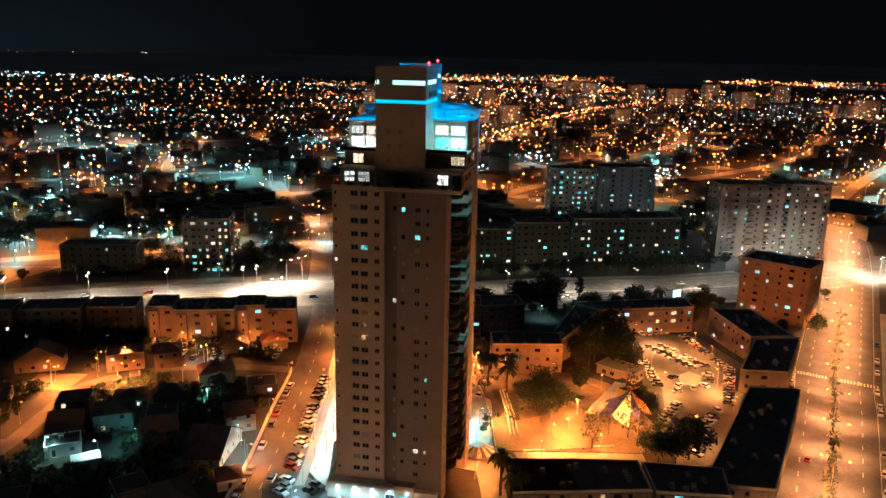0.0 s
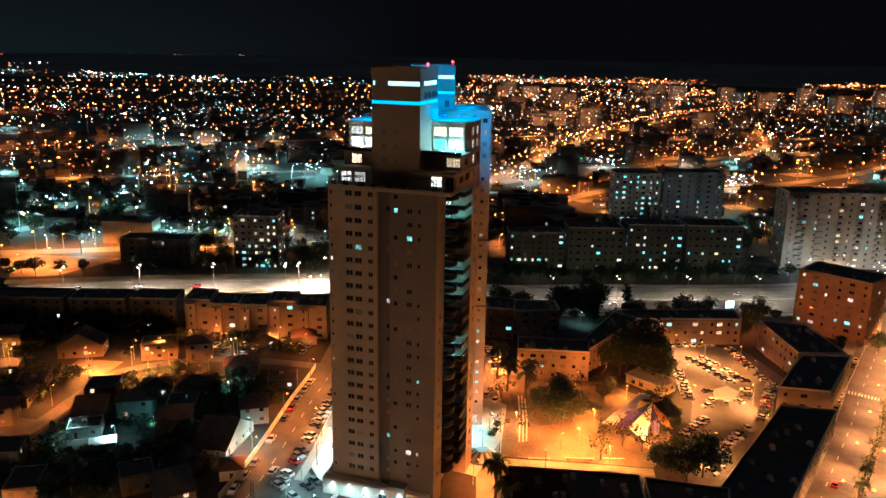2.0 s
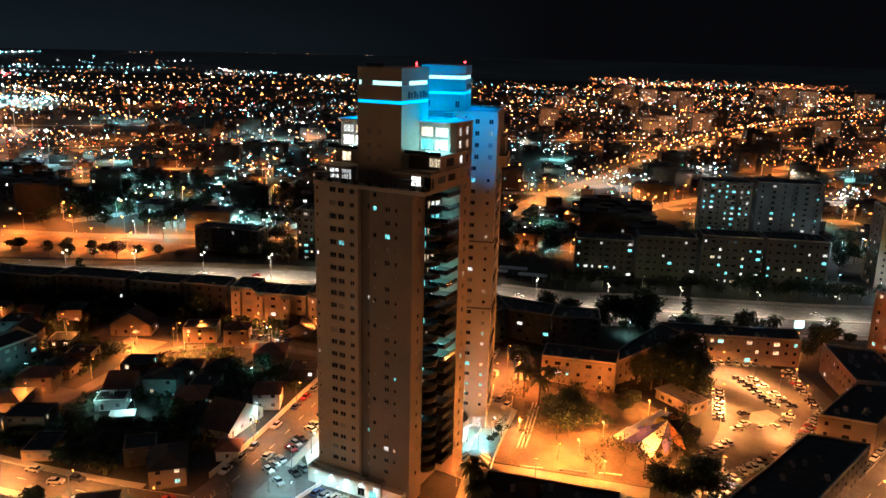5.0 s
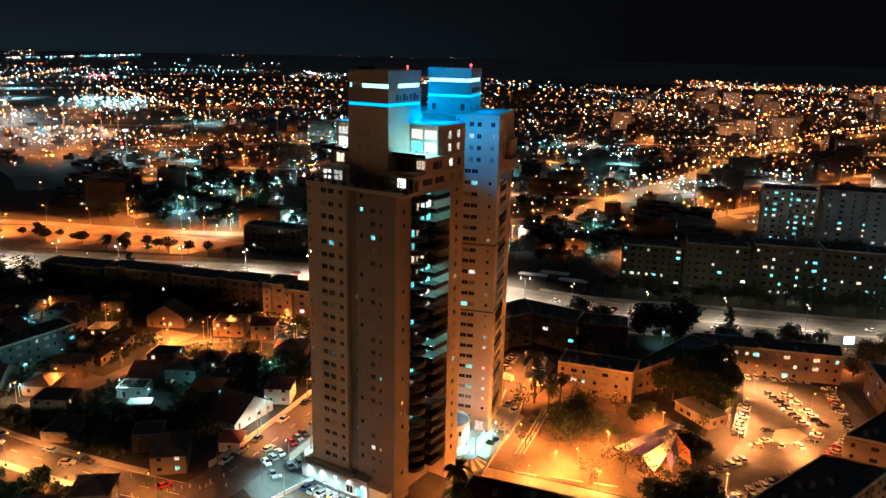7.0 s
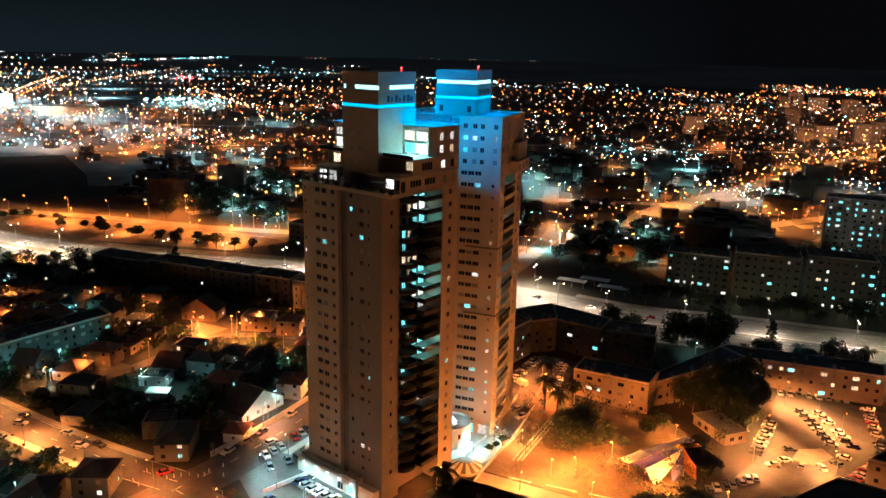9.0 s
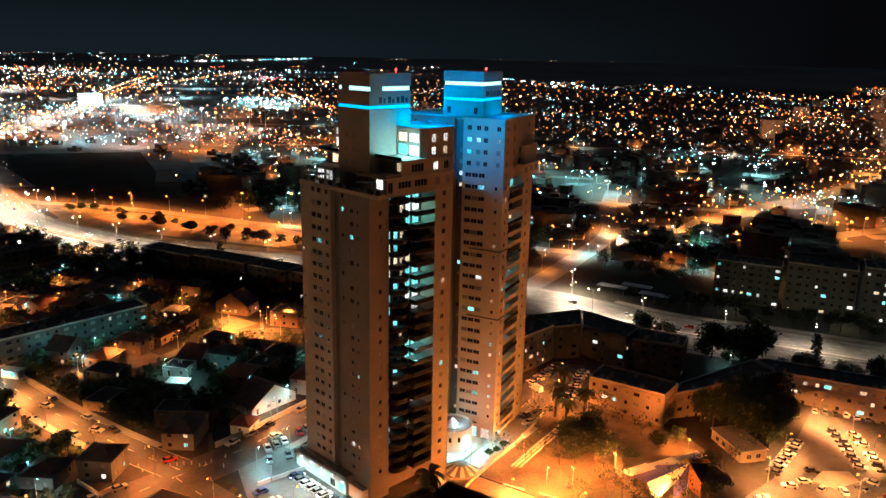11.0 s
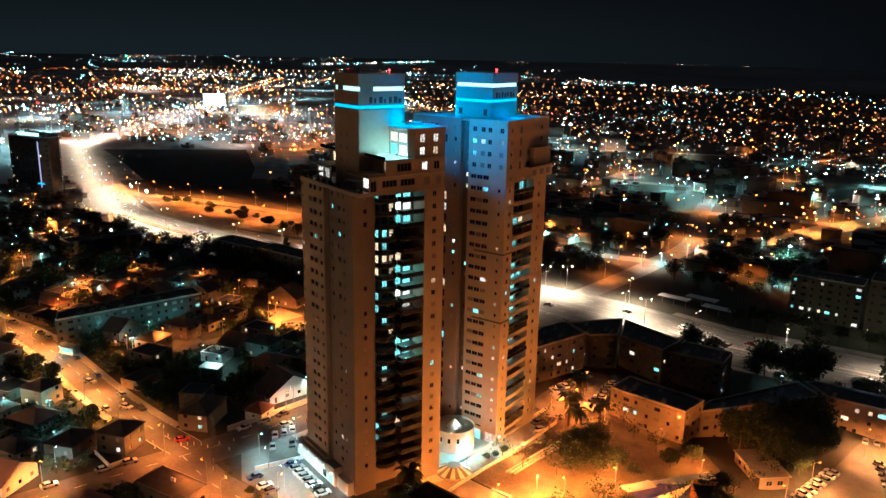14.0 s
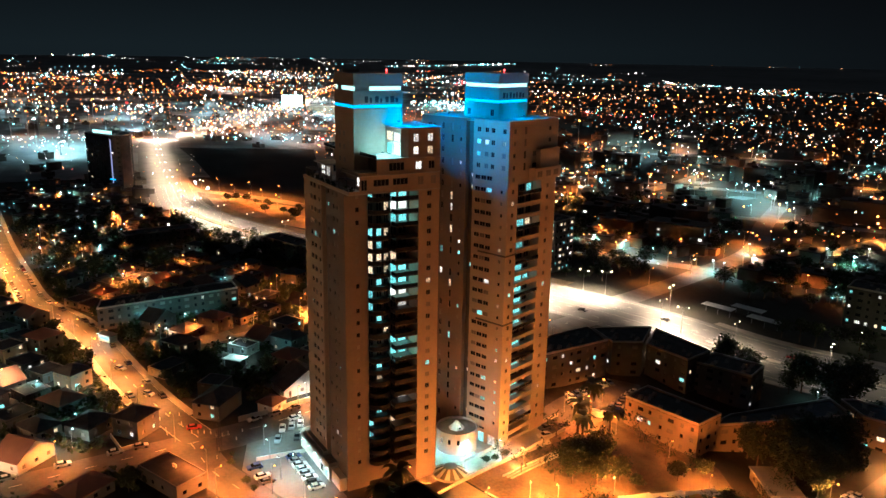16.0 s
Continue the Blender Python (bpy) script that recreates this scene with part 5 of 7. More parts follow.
            ob.matrix_basis = Matrix.Translation((p[0] + math.cos(a) * s - math.sin(a) * 0.15, p[1] + math.sin(a) * s + math.cos(a) * 0.15, 1.08)) @ Matrix.Rotation(a, 4, "Z")
        else:
            m = any_pane(r, lit, 0.4, (W_WARM, W_WHITE, W_WARM, W_TEAL))
            if x < -150 and m not in LIT:
                sunk_pane(unlit, p, q, k)
            else:
                window(e, p, q, k, m, False)
    if unlit.f:
        tagged(part("dark_panes", unlit, GLASS, e, "dark unlit window panes"), kind="stuff")
    return e


taken = [(-32, 198, 11), (-27, 181, 6), (-38, 170, 10), (-66, 199, 9), (-64, 240, 2), (-134, 188, 8), (-129, 203, 8), (-124, 217, 8), (-120, 229, 8), (-240, 265, 22)]
house(-32.6, 198.2, 17, 10, 76, 2.9, "gable", WHITEWALL, 0.05, "white gabled house floodlit in its yard", 3, ROOFTAR)
house(-26.6, 181.5, 6, 6.5, 12, 3.0, "hip", WHITEWALL, 0.1, "low white outbuilding with a dark hip roof", 4)
house(-38, 169.5, 13, 9, -66, 5.2, "hip", PLASTER_GREY, 0.25, "two-storey house with a dark hip roof beside the street", 5, ROOFTAR)
house(-49, 176, 8, 8, 25, 5.2, "flat", PLASTER_GREY, 0.1, "plaster house with a flat roof", 6)
house(-27, 213.5, 8, 9, 12, 5.2, "hip", WHITEWALL, 0.1, "white house with a red tiled hip roof", 7)
house(-44, 146, 9, 9, -70, 5.9, "hip", PLASTER_GREY, 0.12, "brown plaster house with a dark hip roof at the corner", 8, ROOFTAR)
house(-50, 117, 12, 9, -70, 3.6, "gable", WHITEWALL, 0.2, "low white house with a red tiled roof", 9)
house(-54, 137, 10, 9, -70, 3.6, "hip", PLASTER_GREY, 0.2, "low dark-roofed house among trees", 10, ROOFTAR)
house(-73, 204, 9, 7, 15, 3.4, "flat", WHITEWALL, 0.1, "white house with floodlit terrace and flat roof", 16)
cp = base("carport", pose(-64.5, 194.5, 0, 0, 0, 20), "floodlit white carport roof on thin posts", "carport")
part("roof", MB().prism([(-3.6, -2.4), (3.6, -2.4), (3.6, 2.4), (-3.6, 2.4)], 2.6, 2.85), WHITEWALL, cp)
for px in (-3.2, 3.2):
    for py in (-2, 2):
        part("post", MB().tube((px, py, 0), (px, py, 2.6), 0.07, 0.07), STEEL, cp)
house(-11, 138, 17, 9, 3, 4.2, "flat", PLASTER_GREY, 0.1, "low dark workshop with a flat roof at the junction", 11)
house(-70, 262, 12, 9, 12, 6, "flat", PLASTER, 0.25, "yellow-lit plaster house with a flat roof", 12)
house(-56, 262, 9, 8, 12, 5.8, "hip", PLASTER, 0.15, "cream house with a tiled roof", 13)
house(-38, 247, 11, 9, 12, 4.2, "hip", PLASTER, 0.1, "cream house with a dark hip roof", 14)
house(-98, 264, 15, 9, 8, 4.6, "gable", PLASTER, 0.15, "long gabled hall lit orange", 15, ROOFTAR)
taken += [(-27, 213, 8), (-49, 176, 8), (-43, 146, 9), (-50, 117, 9), (-53, 138, 8), (-70, 262, 10), (-56, 262, 8), (-38, 247, 10), (-98, 264, 16), (-68, 198, 5)]
hr = random.Random(11)
k = 0
for i in range(-2, 20):
    for j in range(-7, 15):
        a = math.radians(10)
        u, v = -22 - 13.4 * i + hr.uniform(-1.2, 1.2), 172 + 12.9 * j + hr.uniform(-1.2, 1.2)
        x, y = u, v + 0.16 * (u + 22)
        if not (-235 < x < -18 and 92 < y < 290):
            continue
        if far_from([STREET_A, STREET_B, STREET_C], x, y) < 12.2 or far_from([ALLEY], x, y) < 8.6 or far_from([HIGHWAY], x, y) < 40:
            continue
        if any(math.hypot(x - p, y - q) < s + 5.0 for p, q, s in taken) or (y > 276 and x > -190) or (x > -17 and y > 150):
            continue
        if hr.random() < 0.04:
            continue
        k += 1
        fl = hr.random()
        house(x, y, hr.uniform(8.5, 11.5), hr.uniform(7.6, 9.6), 10 + hr.choice((0, 90, 180, 270)) + hr.uniform(-4, 4), hr.choice((3.1, 3.3, 3.3, 5.6)),
              "flat" if fl < 0.5 else "hip" if fl < 0.85 else "gable", hr.choice((PLASTER, PLASTER_GREY, PLASTER_GREY, PLASTER_GREY)), 0.16,
              "plastered house with a flat roof in a garden" if fl < 0.5 else "plastered house with a tiled roof in a garden", 200 + k, hr.choice((TILE, ROOFTAR, ROOFTAR)))
        taken.append((x, y, 6))
houses_at = list(taken)

ks = base("street_kiosk", pose(-119.5, 175.5, 0, 0, 0, 12), "small pale kiosk lit blue-white beside the street", "kiosk")
part("wall", MB().box(-3.2, -1.6, 0, 3.2, 1.6, 2.7), WHITEWALL, ks)
part("roof", MB().box(-3.6, -2.0, 2.7, 3.6, 1.9, 2.9), STEEL, ks)
part("counter_window", MB().box(-2.2, -1.66, 1.0, 2.2, -1.58, 2.2), W_TEAL, ks, "lit serving window")
flat("pavement_hall_yard", [(-99, 247), (-84, 243), (-81, 256), (-97, 258)], 0.018, SAND, "sandy yard before the hall", 0, "pavement")
flat("pavement_house_yard", [(-104, 196), (-93, 194), (-90, 212), (-102, 214)], 0.012, ASPHALT, "asphalt yard between houses", 0, "pavement")
# garden walls along the street
wall = MB()
line = offset([p for p in STREET_B if 168 < p[1] < 252], -6.2)
for (x0, y0), (x1, y1) in zip(line, line[1:]):
    a = math.atan2(y1 - y0, x1 - x0)
    nx, ny = -math.sin(a) * 0.22, math.cos(a) * 0.22
    wall.prism([(x0, y0), (x1, y1), (x1 + nx, y1 + ny), (x0 + nx, y0 + ny)][::1], 0, 1.7)
tagged(part("garden_wall", wall, WHITEWALL), "long white garden wall along the street", "wall", kind="structure")
wall = MB()
for line in (offset([p for p in LANE if 172 < p[1] < 236], 3.4), offset([p for p in LANE if 186 < p[1] < 240], -3.6)):
    for (x0, y0), (x1, y1) in zip(line, line[1:]):
        a = math.atan2(y1 - y0, x1 - x0)
        nx, ny = -math.sin(a) * 0.25, math.cos(a) * 0.25
        wall.prism([(x0, y0), (x1, y1), (x1 + nx, y1 + ny), (x0 + nx, y0 + ny)], 0, 1.1)
tagged(part("lane_wall", wall, PALEPAVE), "low stone wall along the lane", "wall", kind="structure")
wall = MB()
for x0, y0, x1, y1 in ((-4, 159, 2, 171), (-46, 139, -36, 137), (-36, 137, -35, 142)):
    a = math.atan2(y1 - y0, x1 - x0)
    nx, ny = -math.sin(a) * 0.25, math.cos(a) * 0.25
    wall.prism([(x0, y0), (x1, y1), (x1 + nx, y1 + ny), (x0 + nx, y0 + ny)], 0, 1.2)
tagged(part("yard_wall", wall, WHITEWALL), "low white yard wall", "wall", kind="structure")
# long steps of the park
for i in range(3):
    st = MB()
    x, y = 50.5 + 1.1 * i, 198 + 0.3 * i
    st.prism([(x, y), (x + 0.45, y), (x + 4.95, y + 30), (x + 4.5, y + 30)], 0.1, 0.5)
    tagged(part("park_bench_wall", st, PALEPAVE), "long low stone seating step in the park", "bench", "seating steps")
for x0, x1 in ((52, 58), (62, 70), (73, 79)):
    e = base("bench", pose((x0 + x1) / 2, 188.2, 0.14, 0, 0, -3), "long stone bench beside the park path", "bench", "park benches")
    L = (x1 - x0) / 2
    part("seat", MB().box(-L, -0.3, 0.38, L, 0.3, 0.48), PALEPAVE, e)
    for s in (-0.8, 0.8):
        part("leg", MB().box(s * L - 0.2, -0.25, 0, s * L + 0.2, 0.25, 0.38), CONCRETE, e)

# ---- shade sail in the park ----
tent = base("shade_sail", pose(90.6, 208.4, 0.1), "striped stretched fabric canopy of white, yellow, purple and orange", "canopy")
FAB = {n: mat("fabric_" + n, c, 0.8, var=0.12, bump=0.05) for n, c in (("white", (0.75, 0.72, 0.68)), ("yellow", (0.75, 0.50, 0.06)), ("purple", (0.12, 0.10, 0.42)), ("orange", (0.70, 0.25, 0.04)), ("black", (0.03, 0.03, 0.035)))}


def sail(a, b, c, d, material, sag):
    """A sheet hung between four corners, sagging in its middle."""
    n, mb = 7, MB()
    a, b, c, d = Vector(a), Vector(b), Vector(c), Vector(d)

    def at(i, j):
        s, t = i / n, j / n
        p = a * (1 - s) * (1 - t) + b * s * (1 - t) + c * s * t + d * (1 - s) * t
        w = 16 * s * (1 - s) * t * (1 - t)
        e = 4 * (s * (1 - s) + t * (1 - t)) * 0.35
        return (p.x, p.y, p.z - sag * (0.5 * w + e))
    for i in range(n):
        for j in range(n):
            mb.face(at(i, j), at(i + 1, j), at(i + 1, j + 1), at(i, j + 1))
    return mb


peak1, peak2 = (4.0, 2.0, 6.6), (9.0, 7.0, 5.4)
for name, a, b, c, d in (("white", peak1, (-5.0, -6.0, 2.6), (-2.0, -12.0, 1.6), (1.4, -5.0, 3.4)), ("purple", peak1, (1.4, -5.0, 3.4), (2.2, -9.5, 1.8), (4.6, -4.0, 3.2)),
                         ("orange", peak1, (4.6, -4.0, 3.2), (8.0, -6.0, 2.0), (7.6, -1.5, 3.6)), ("purple", peak1, (-4.0, 1.5, 4.0), (-9.0, -5.0, 2.6), (-5.0, -6.0, 2.6)),
                         ("yellow", peak1, (2.5, 9.0, 4.0), (-1.5, 5.5, 3.2), (-4.0, 1.5, 4.0)), ("orange", peak1, peak2, (7.5, 13.0, 3.0), (2.5, 9.0, 4.0)), ("black", peak1, (7.6, -1.5, 3.6), (14.5, 6.0, 2.6), peak2)):
    part("panel", sail(a, b, c, d, FAB[name], 0.8), FAB[name], tent, name + " fabric panel")
for i in range(3):
    x, y = -12.5 + 5.6 * i, -4.0 + 6.6 * i
    part("panel", sail((x, y, 3.0), (x + 3.2, y - 2.6, 3.5), (x + 8.6, y + 3.8, 3.9), (x + 5.4, y + 6.4, 3.4), FAB["white"], 0.45), FAB["white"], tent, "white fabric panel")
    part("post", MB().tube((x, y, 0), (x, y, 3.0), 0.08, 0.07), STEEL, tent)
    part("post", MB().tube((x + 3.2, y - 2.6, 0), (x + 3.2, y - 2.6, 3.5), 0.08, 0.07), STEEL, tent)
for p in (peak1, peak2, (2.5, 9.0, 4.0), (14.5, 6.0, 2.6), (-5.0, -6.0, 2.6), (4.6, -4.0, 3.2), (7.6, -1.5, 3.6)):
    part("post", MB().tube((p[0], p[1], 0), p, 0.12, 0.08), STEEL, tent)
kiosk = base("kiosk", pose(104, 236, 0.05, 0, 0, -50), "low pale community building with flat roof beside the park", "kiosk")
kb = MB()
for p, q in (((-7, -4), (7, -4)), ((7, -4), (7, 4)), ((7, 4), (-7, 4)), ((-7, 4), (-7, -4))):
    wall_panel(kb, p, q, 0, 3.6, [(2, 3.6, 1, 2.4), (5, 6.6, 1, 2.4)])
    for h in ((2, 3.6, 1, 2.4), (5, 6.6, 1, 2.4)):
        window(kiosk, p, q, h, GLASS)
part("wall", kb, PLASTER, kiosk)
part("roof", MB().box(-7.4, -4.4, 3.6, 7.4, 4.4, 3.85), CONCRETE, kiosk)


# ---- trees ----
def tree_kind(seed, h, r, clumps, leaves=22, name="tree", leafm=LEAF, label="dark leafy tree", squash=0.75, leaf=0.55):
    g = random.Random(seed)
    e = base(name, Matrix(), label, "tree")
    tr = MB().tube((0, 0, -0.1), (0.1, 0.05, h * 0.45), 0.045 * h * 0.55, 0.03 * h * 0.5, 7)
    cr, tips = MB(), []
    for i in range(6):
        a, z = g.uniform(0, 6.28), h * g.uniform(0.3, 0.45)
        t = (r * 0.6 * math.cos(a), r * 0.6 * math.sin(a), h * g.uniform(0.6, 0.8))
        tr.tube((0.08, 0.04, z), t, 0.02 * h * 0.5, 0.02, 5)
        tips.append(t)
    for i in range(clumps):
        while True:
            x, y, z = (g.uniform(-1, 1) for _ in range(3))
            if 0.15 < x * x + y * y + z * z < 1:
                break
        k = 1 + 0.28 * math.sin(3 * math.atan2(y, x) + seed) + g.uniform(-0.15, 0.15)
        c = Vector((x * r * k, y * r * k, h * 0.68 + z * r * squash))
        s = r * g.uniform(0.14, 0.24)
        for _ in range(leaves):
            p = c + Vector((g.gauss(0, s), g.gauss(0, s), g.gauss(0, s * 0.7)))
            d1 = Vector((g.gauss(0, 1), g.gauss(0, 1), g.gauss(0, 0.6))).normalized()
            d2 = d1.cross(Vector((g.gauss(0, 1), g.gauss(0, 1), g.gauss(0, 1)))).normalized()
            q = leaf * g.uniform(0.6, 1.3)
            cr.face(p - d1 * q, p + d2 * q * 0.5, p + d1 * q, p - d2 * q * 0.5)
    part("trunk", tr, BARK, e)
    part("crown", cr, leafm, e)
    return e


TREES = [tree_kind(i, h, r, c, label=lb) for i, (h, r, c, lb) in enumerate(((9, 3.6, 60, "dark leafy street tree"), (12, 5.0, 85, "large dark spreading tree"), (7, 2.8, 45, "small dark garden tree"), (10, 3.0, 60, "dark upright garden tree")))]
SPARSE = tree_kind(9, 6, 2.6, 22, 7, label="thin young tree with sparse leaves", leaf=0.3)
CYPRESS = tree_kind(12, 12, 1.6, 60, 12, name="cypress", label="tall dark narrow cypress tree", squash=3.2)


def palm_kind():
    g = random.Random(3)
    e = base("palm_tree", Matrix(), "tall palm with a shaggy crown of fronds", "palm")
    part("trunk", MB().tube((0, 0, -0.1), (0.2, 0.1, 8), 0.32, 0.22, 8), BARK, e)
    cr = MB()
    for i in range(26):
        a, up = 2 * math.pi * i / 26 + g.uniform(-0.1, 0.1), g.uniform(-0.5, 1.0)
        last, w = Vector((0.2, 0.1, 8)), 0.25
        d = Vector((math.cos(a), math.sin(a), up))
        for s in range(5):
            nxt = last + d.normalized() * 0.75
            n = Vector((-math.sin(a), math.cos(a), 0))
            w2 = (0.5, 0.55, 0.45, 0.3, 0.05)[s]
            cr.face(last - n * w, last + n * w, nxt + n * w2, nxt - n * w2)
            last, w = nxt, w2
            d.z -= 0.42
    part("fronds", cr, PALMLEAF, e)
    return e


PALM = palm_kind()
tg = random.Random(21)


def plant(kind, x, y, s=1.0):
    s *= tg.uniform(0.8, 1.2)
    put(kind, pose(x, y, land(x, y), 0, 0, tg.uniform(0, 360)) @ Matrix.Diagonal((s, s, s * tg.uniform(0.9, 1.15), 1)))


for x, y, s in ((62.6, 212.1, 0.95), (67.0, 216.2, 1.05), (70.0, 211.2, 0.8), (60.7, 218.1, 0.8), (65.6, 207.1, 0.85), (73.4, 216.3, 0.8), (100, 250, 1.1), (104, 246, 1.1), (96, 246, 1.1), (107, 256, 1), (98, 258, 1.3), (103, 262, 1.2), (108, 248, 1.3), (112, 252, 1.2), (111, 262, 1.2), (106, 242, 1.1), (115, 258, 1.1), (92, 250, 1), (112, 242, 0.9),
                (88.9, 179.2, 0.9), (93.1, 177.2, 1.0), (98.5, 179.3, 1), (86.9, 183.2, 0.7), (88, 305, 1.3), (95, 308, 1.4), (103, 306, 1.4), (100, 301, 1.2), (70, 305, 1.0), (64, 300, 0.9), (62, 310, 0.9),
                (166, 292, 0.9), (160, 284, 0.8), (205, 268, 0.8), (146, 288, 0.9), (120, 300, 0.9), (135, 304, 0.8), (112, 297, 0.8)):
    plant(TREES[1], x, y, s)
for x, y in ((57, 226), (60, 235), (52, 232), (50, 242), (130, 296), (152, 300), (168, 304), (176, 308), (41, 168), (43, 160), (118, 296)):
    plant(PALM, x, y)
for x, y, s in ((95, 215, 0.8), (98, 222, 0.9), (100, 206, 0.8), (103, 213, 0.8), (97, 195, 0.8), (78, 216, 0.7), (84, 226, 0.9), (88, 232, 0.9)):
    plant(TREES[0], x, y, s)
for i in range(17):
    plant(TREES[(0, 3, 2)[i % 3]], -186 + 6.6 * i, 284 + 2.2 * math.sin(2.3 * i), 0.9)
for x, y in ((44.2, 203), (43.2, 200.5), (45.0, 206.5)):
    plant(TREES[2], x, y, 0.4)
for x, y in ((76, 199), (81, 196), (86, 193), (93, 205), (98, 214), (101, 223), (56, 210), (53, 203), (62, 205), (49, 226), (78, 232), (85, 233), (70, 236), (64, 241), (96, 200), (101, 208), (90, 190), (72, 188), (104, 228), (106, 234), (46, 204)):
    plant(SPARSE, x, y)
for x, y in ((-152, 316), (-168, 306), (122, 318)):
    plant(CYPRESS, x, y)
for x, y, a in along(offset([p for p in HIGHWAY if 30 < p[0] < 240], -26), 8):
    if tg.random() < 0.75:
        plant(tg.choice((TREES[0], TREES[0], TREES[1], TREES[3], SPARSE)), x, y - tg.uniform(0, 6), 0.95)
woods = []
for x, y, a in along(offset(HIGHWAY, 27), 6):
    if 60 < x < 235 and tg.random() < 0.9:
        woods.append((x + tg.uniform(-2, 2), y + tg.uniform(-2, 4)))
for x, y, a in along(offset(HIGHWAY, -27), 8):
    if -330 < x < -180 and tg.random() < 0.8:
        woods.append((x, y + tg.uniform(-3, 1)))
for x, y in ((-318, 372), (-310, 376), (-322, 368), (-245, 366), (-238, 362), (-222, 366), (-214, 362), (-190, 364), (-178, 368), (-168, 364), (-258, 368), (-270, 362)):
    plant(TREES[2], x, y, 1.0)
for x, y in ((-300, 376), (-292, 380), (-284, 376), (-262, 384), (-255, 380), (-236, 372), (-318, 382), (-205, 372), (-196, 376), (-330, 372)):
    plant(TREES[0], x, y, 0.8)
for x, y, a in along(offset(HIGHWAY, 29), 11):
    if -200 < x < -20:
        woods.append((x, y + tg.uniform(0, 5)))
for _ in range(900):
    x, y = tg.uniform(-215, -14), tg.uniform(95, 290)
    if far_from(LINES[:7], x, y) > 8.5 and not any(math.hypot(x - p, y - q) < s + 2.6 for p, q, s in houses_at) and not (x > -22 and y > 148) and not (278 < y and x > -190):
        plant(tg.choice((TREES[0], TREES[2], TREES[2], TREES[3])), x, y, 0.75)
        houses_at.append((x, y, 1.2))
for _ in range(60):
    x, y = tg.uniform(-125, -10), tg.uniform(370, 416)
    if far_from(LINES, x, y) > 9 and not (-75 < x < -40 and y < 396) and not (x < -88 and y < 400):
        woods.append((x, y))
for _ in range(320):
    x, y = tg.uniform(-250, 60), tg.uniform(398, 560)
    if far_from(LINES, x, y) > 11:
        woods.append((x, y))
for _ in range(200):
    x, y = tg.uniform(60, 300), tg.uniform(400, 475)
    if far_from(LINES, x, y) > 20 and not (205 < x < 282 and y < 406):
        woods.append((x, y))
for _ in range(110):
    x, y = tg.uniform(-340, -190), tg.uniform(190, 300)
    if far_from(LINES, x, y) > 9:
        woods.append((x, y))
leafy, stems = MB(), MB()
shapes = [(t.children[0].data, t.children[1].data) for t in TREES]
shapes = [(a, b) if a.name.startswith("trunk") else (b, a) for a, b in shapes]
for x, y in woods:
    st, cr = tg.choice(shapes)
    m = pose(x, y, land(x, y), 0, 0, tg.uniform(0, 360)) @ Matrix.Scale(tg.uniform(0.7, 1.1), 4)
    for mbx, me, every in ((stems, st, 1), (leafy, cr, 3)):
        for k, p in enumerate(me.polygons):
            if k % every == 0:
                mbx.face(*[m @ me.vertices[i].co for i in p.vertices])
tagged(part("far_wood_crowns", leafy, LEAF), "dark tree crowns beyond the highway", "trees", kind="stuff")
tagged(part("far_wood_trunks", stems, BARK), "trunks of far trees", "trees", kind="stuff")
shrubs = MB()
for _ in range(8200):
    x, y = tg.uniform(-235, -14), tg.uniform(92, 292)
    if far_from(LINES[:7], x, y) < 8.6 or any(math.hypot(x - p, y - q) < s + 0.8 for p, q, s in taken) or (x > -20 and y > 148):
        continue
    r, h = tg.uniform(0.6, 1.9), tg.uniform(0.8, 4.2)
    for _ in range(11):
        c = Vector((x + tg.gauss(0, r * 0.5), y + tg.gauss(0, r * 0.5), max(0.25, tg.uniform(0.2, h))))
        d1 = Vector((tg.gauss(0, 1), tg.gauss(0, 1), tg.gauss(0, 0.6))).normalized() * tg.uniform(0.45, 0.95)
        d2 = d1.orthogonal() * 0.55
        shrubs.face(c - d1, c + d2, c + d1, c - d2)
tagged(part("garden_shrubs", shrubs, LEAF), "dense dark shrubs in the gardens between houses", "shrubs", kind="stuff")
hedge = MB()
for x, y, a in along([p for p in BOULEVARD if 84 < p[0] < 190], 0.6):
    for _ in range(5):
        c = Vector((x + tg.gauss(0, 0.5), y + tg.gauss(0, 0.5), 0.2 + tg.uniform(0.1, 0.9)))
        d1 = Vector((tg.gauss(0, 1), tg.gauss(0, 1), tg.gauss(0, 1))).normalized() * 0.3
        d2 = d1.orthogonal() * 0.6
        hedge.face(c - d1, c + d2, c + d1, c - d2)
tagged(part("median_hedge", hedge, LEAF), "low dark hedge on the boulevard median", "hedge", kind="stuff")
for x, y, a in along(offset([p for p in BOULEVARD if 84 < p[0] < 235], -21), 12):
    plant(TREES[0], x, y, 0.8)
for x, y, a in along([p for p in BOULEVARD if 88 < p[0] < 230], 11):
    plant(SPARSE if tg.random() < 0.6 else PALM, x, y, 0.7)
for x, y, a in along(offset([p for p in BOULEVARD if 150 < p[0] < 240], 20.5), 9):
    if tg.random() < 0.7:
        plant(TREES[2], x, y, 0.7)
for x, y in ((-11, 156), (-7, 153), (4, 150), (8, 149.5)):
    plant(TREES[2], x, y, 0.35)


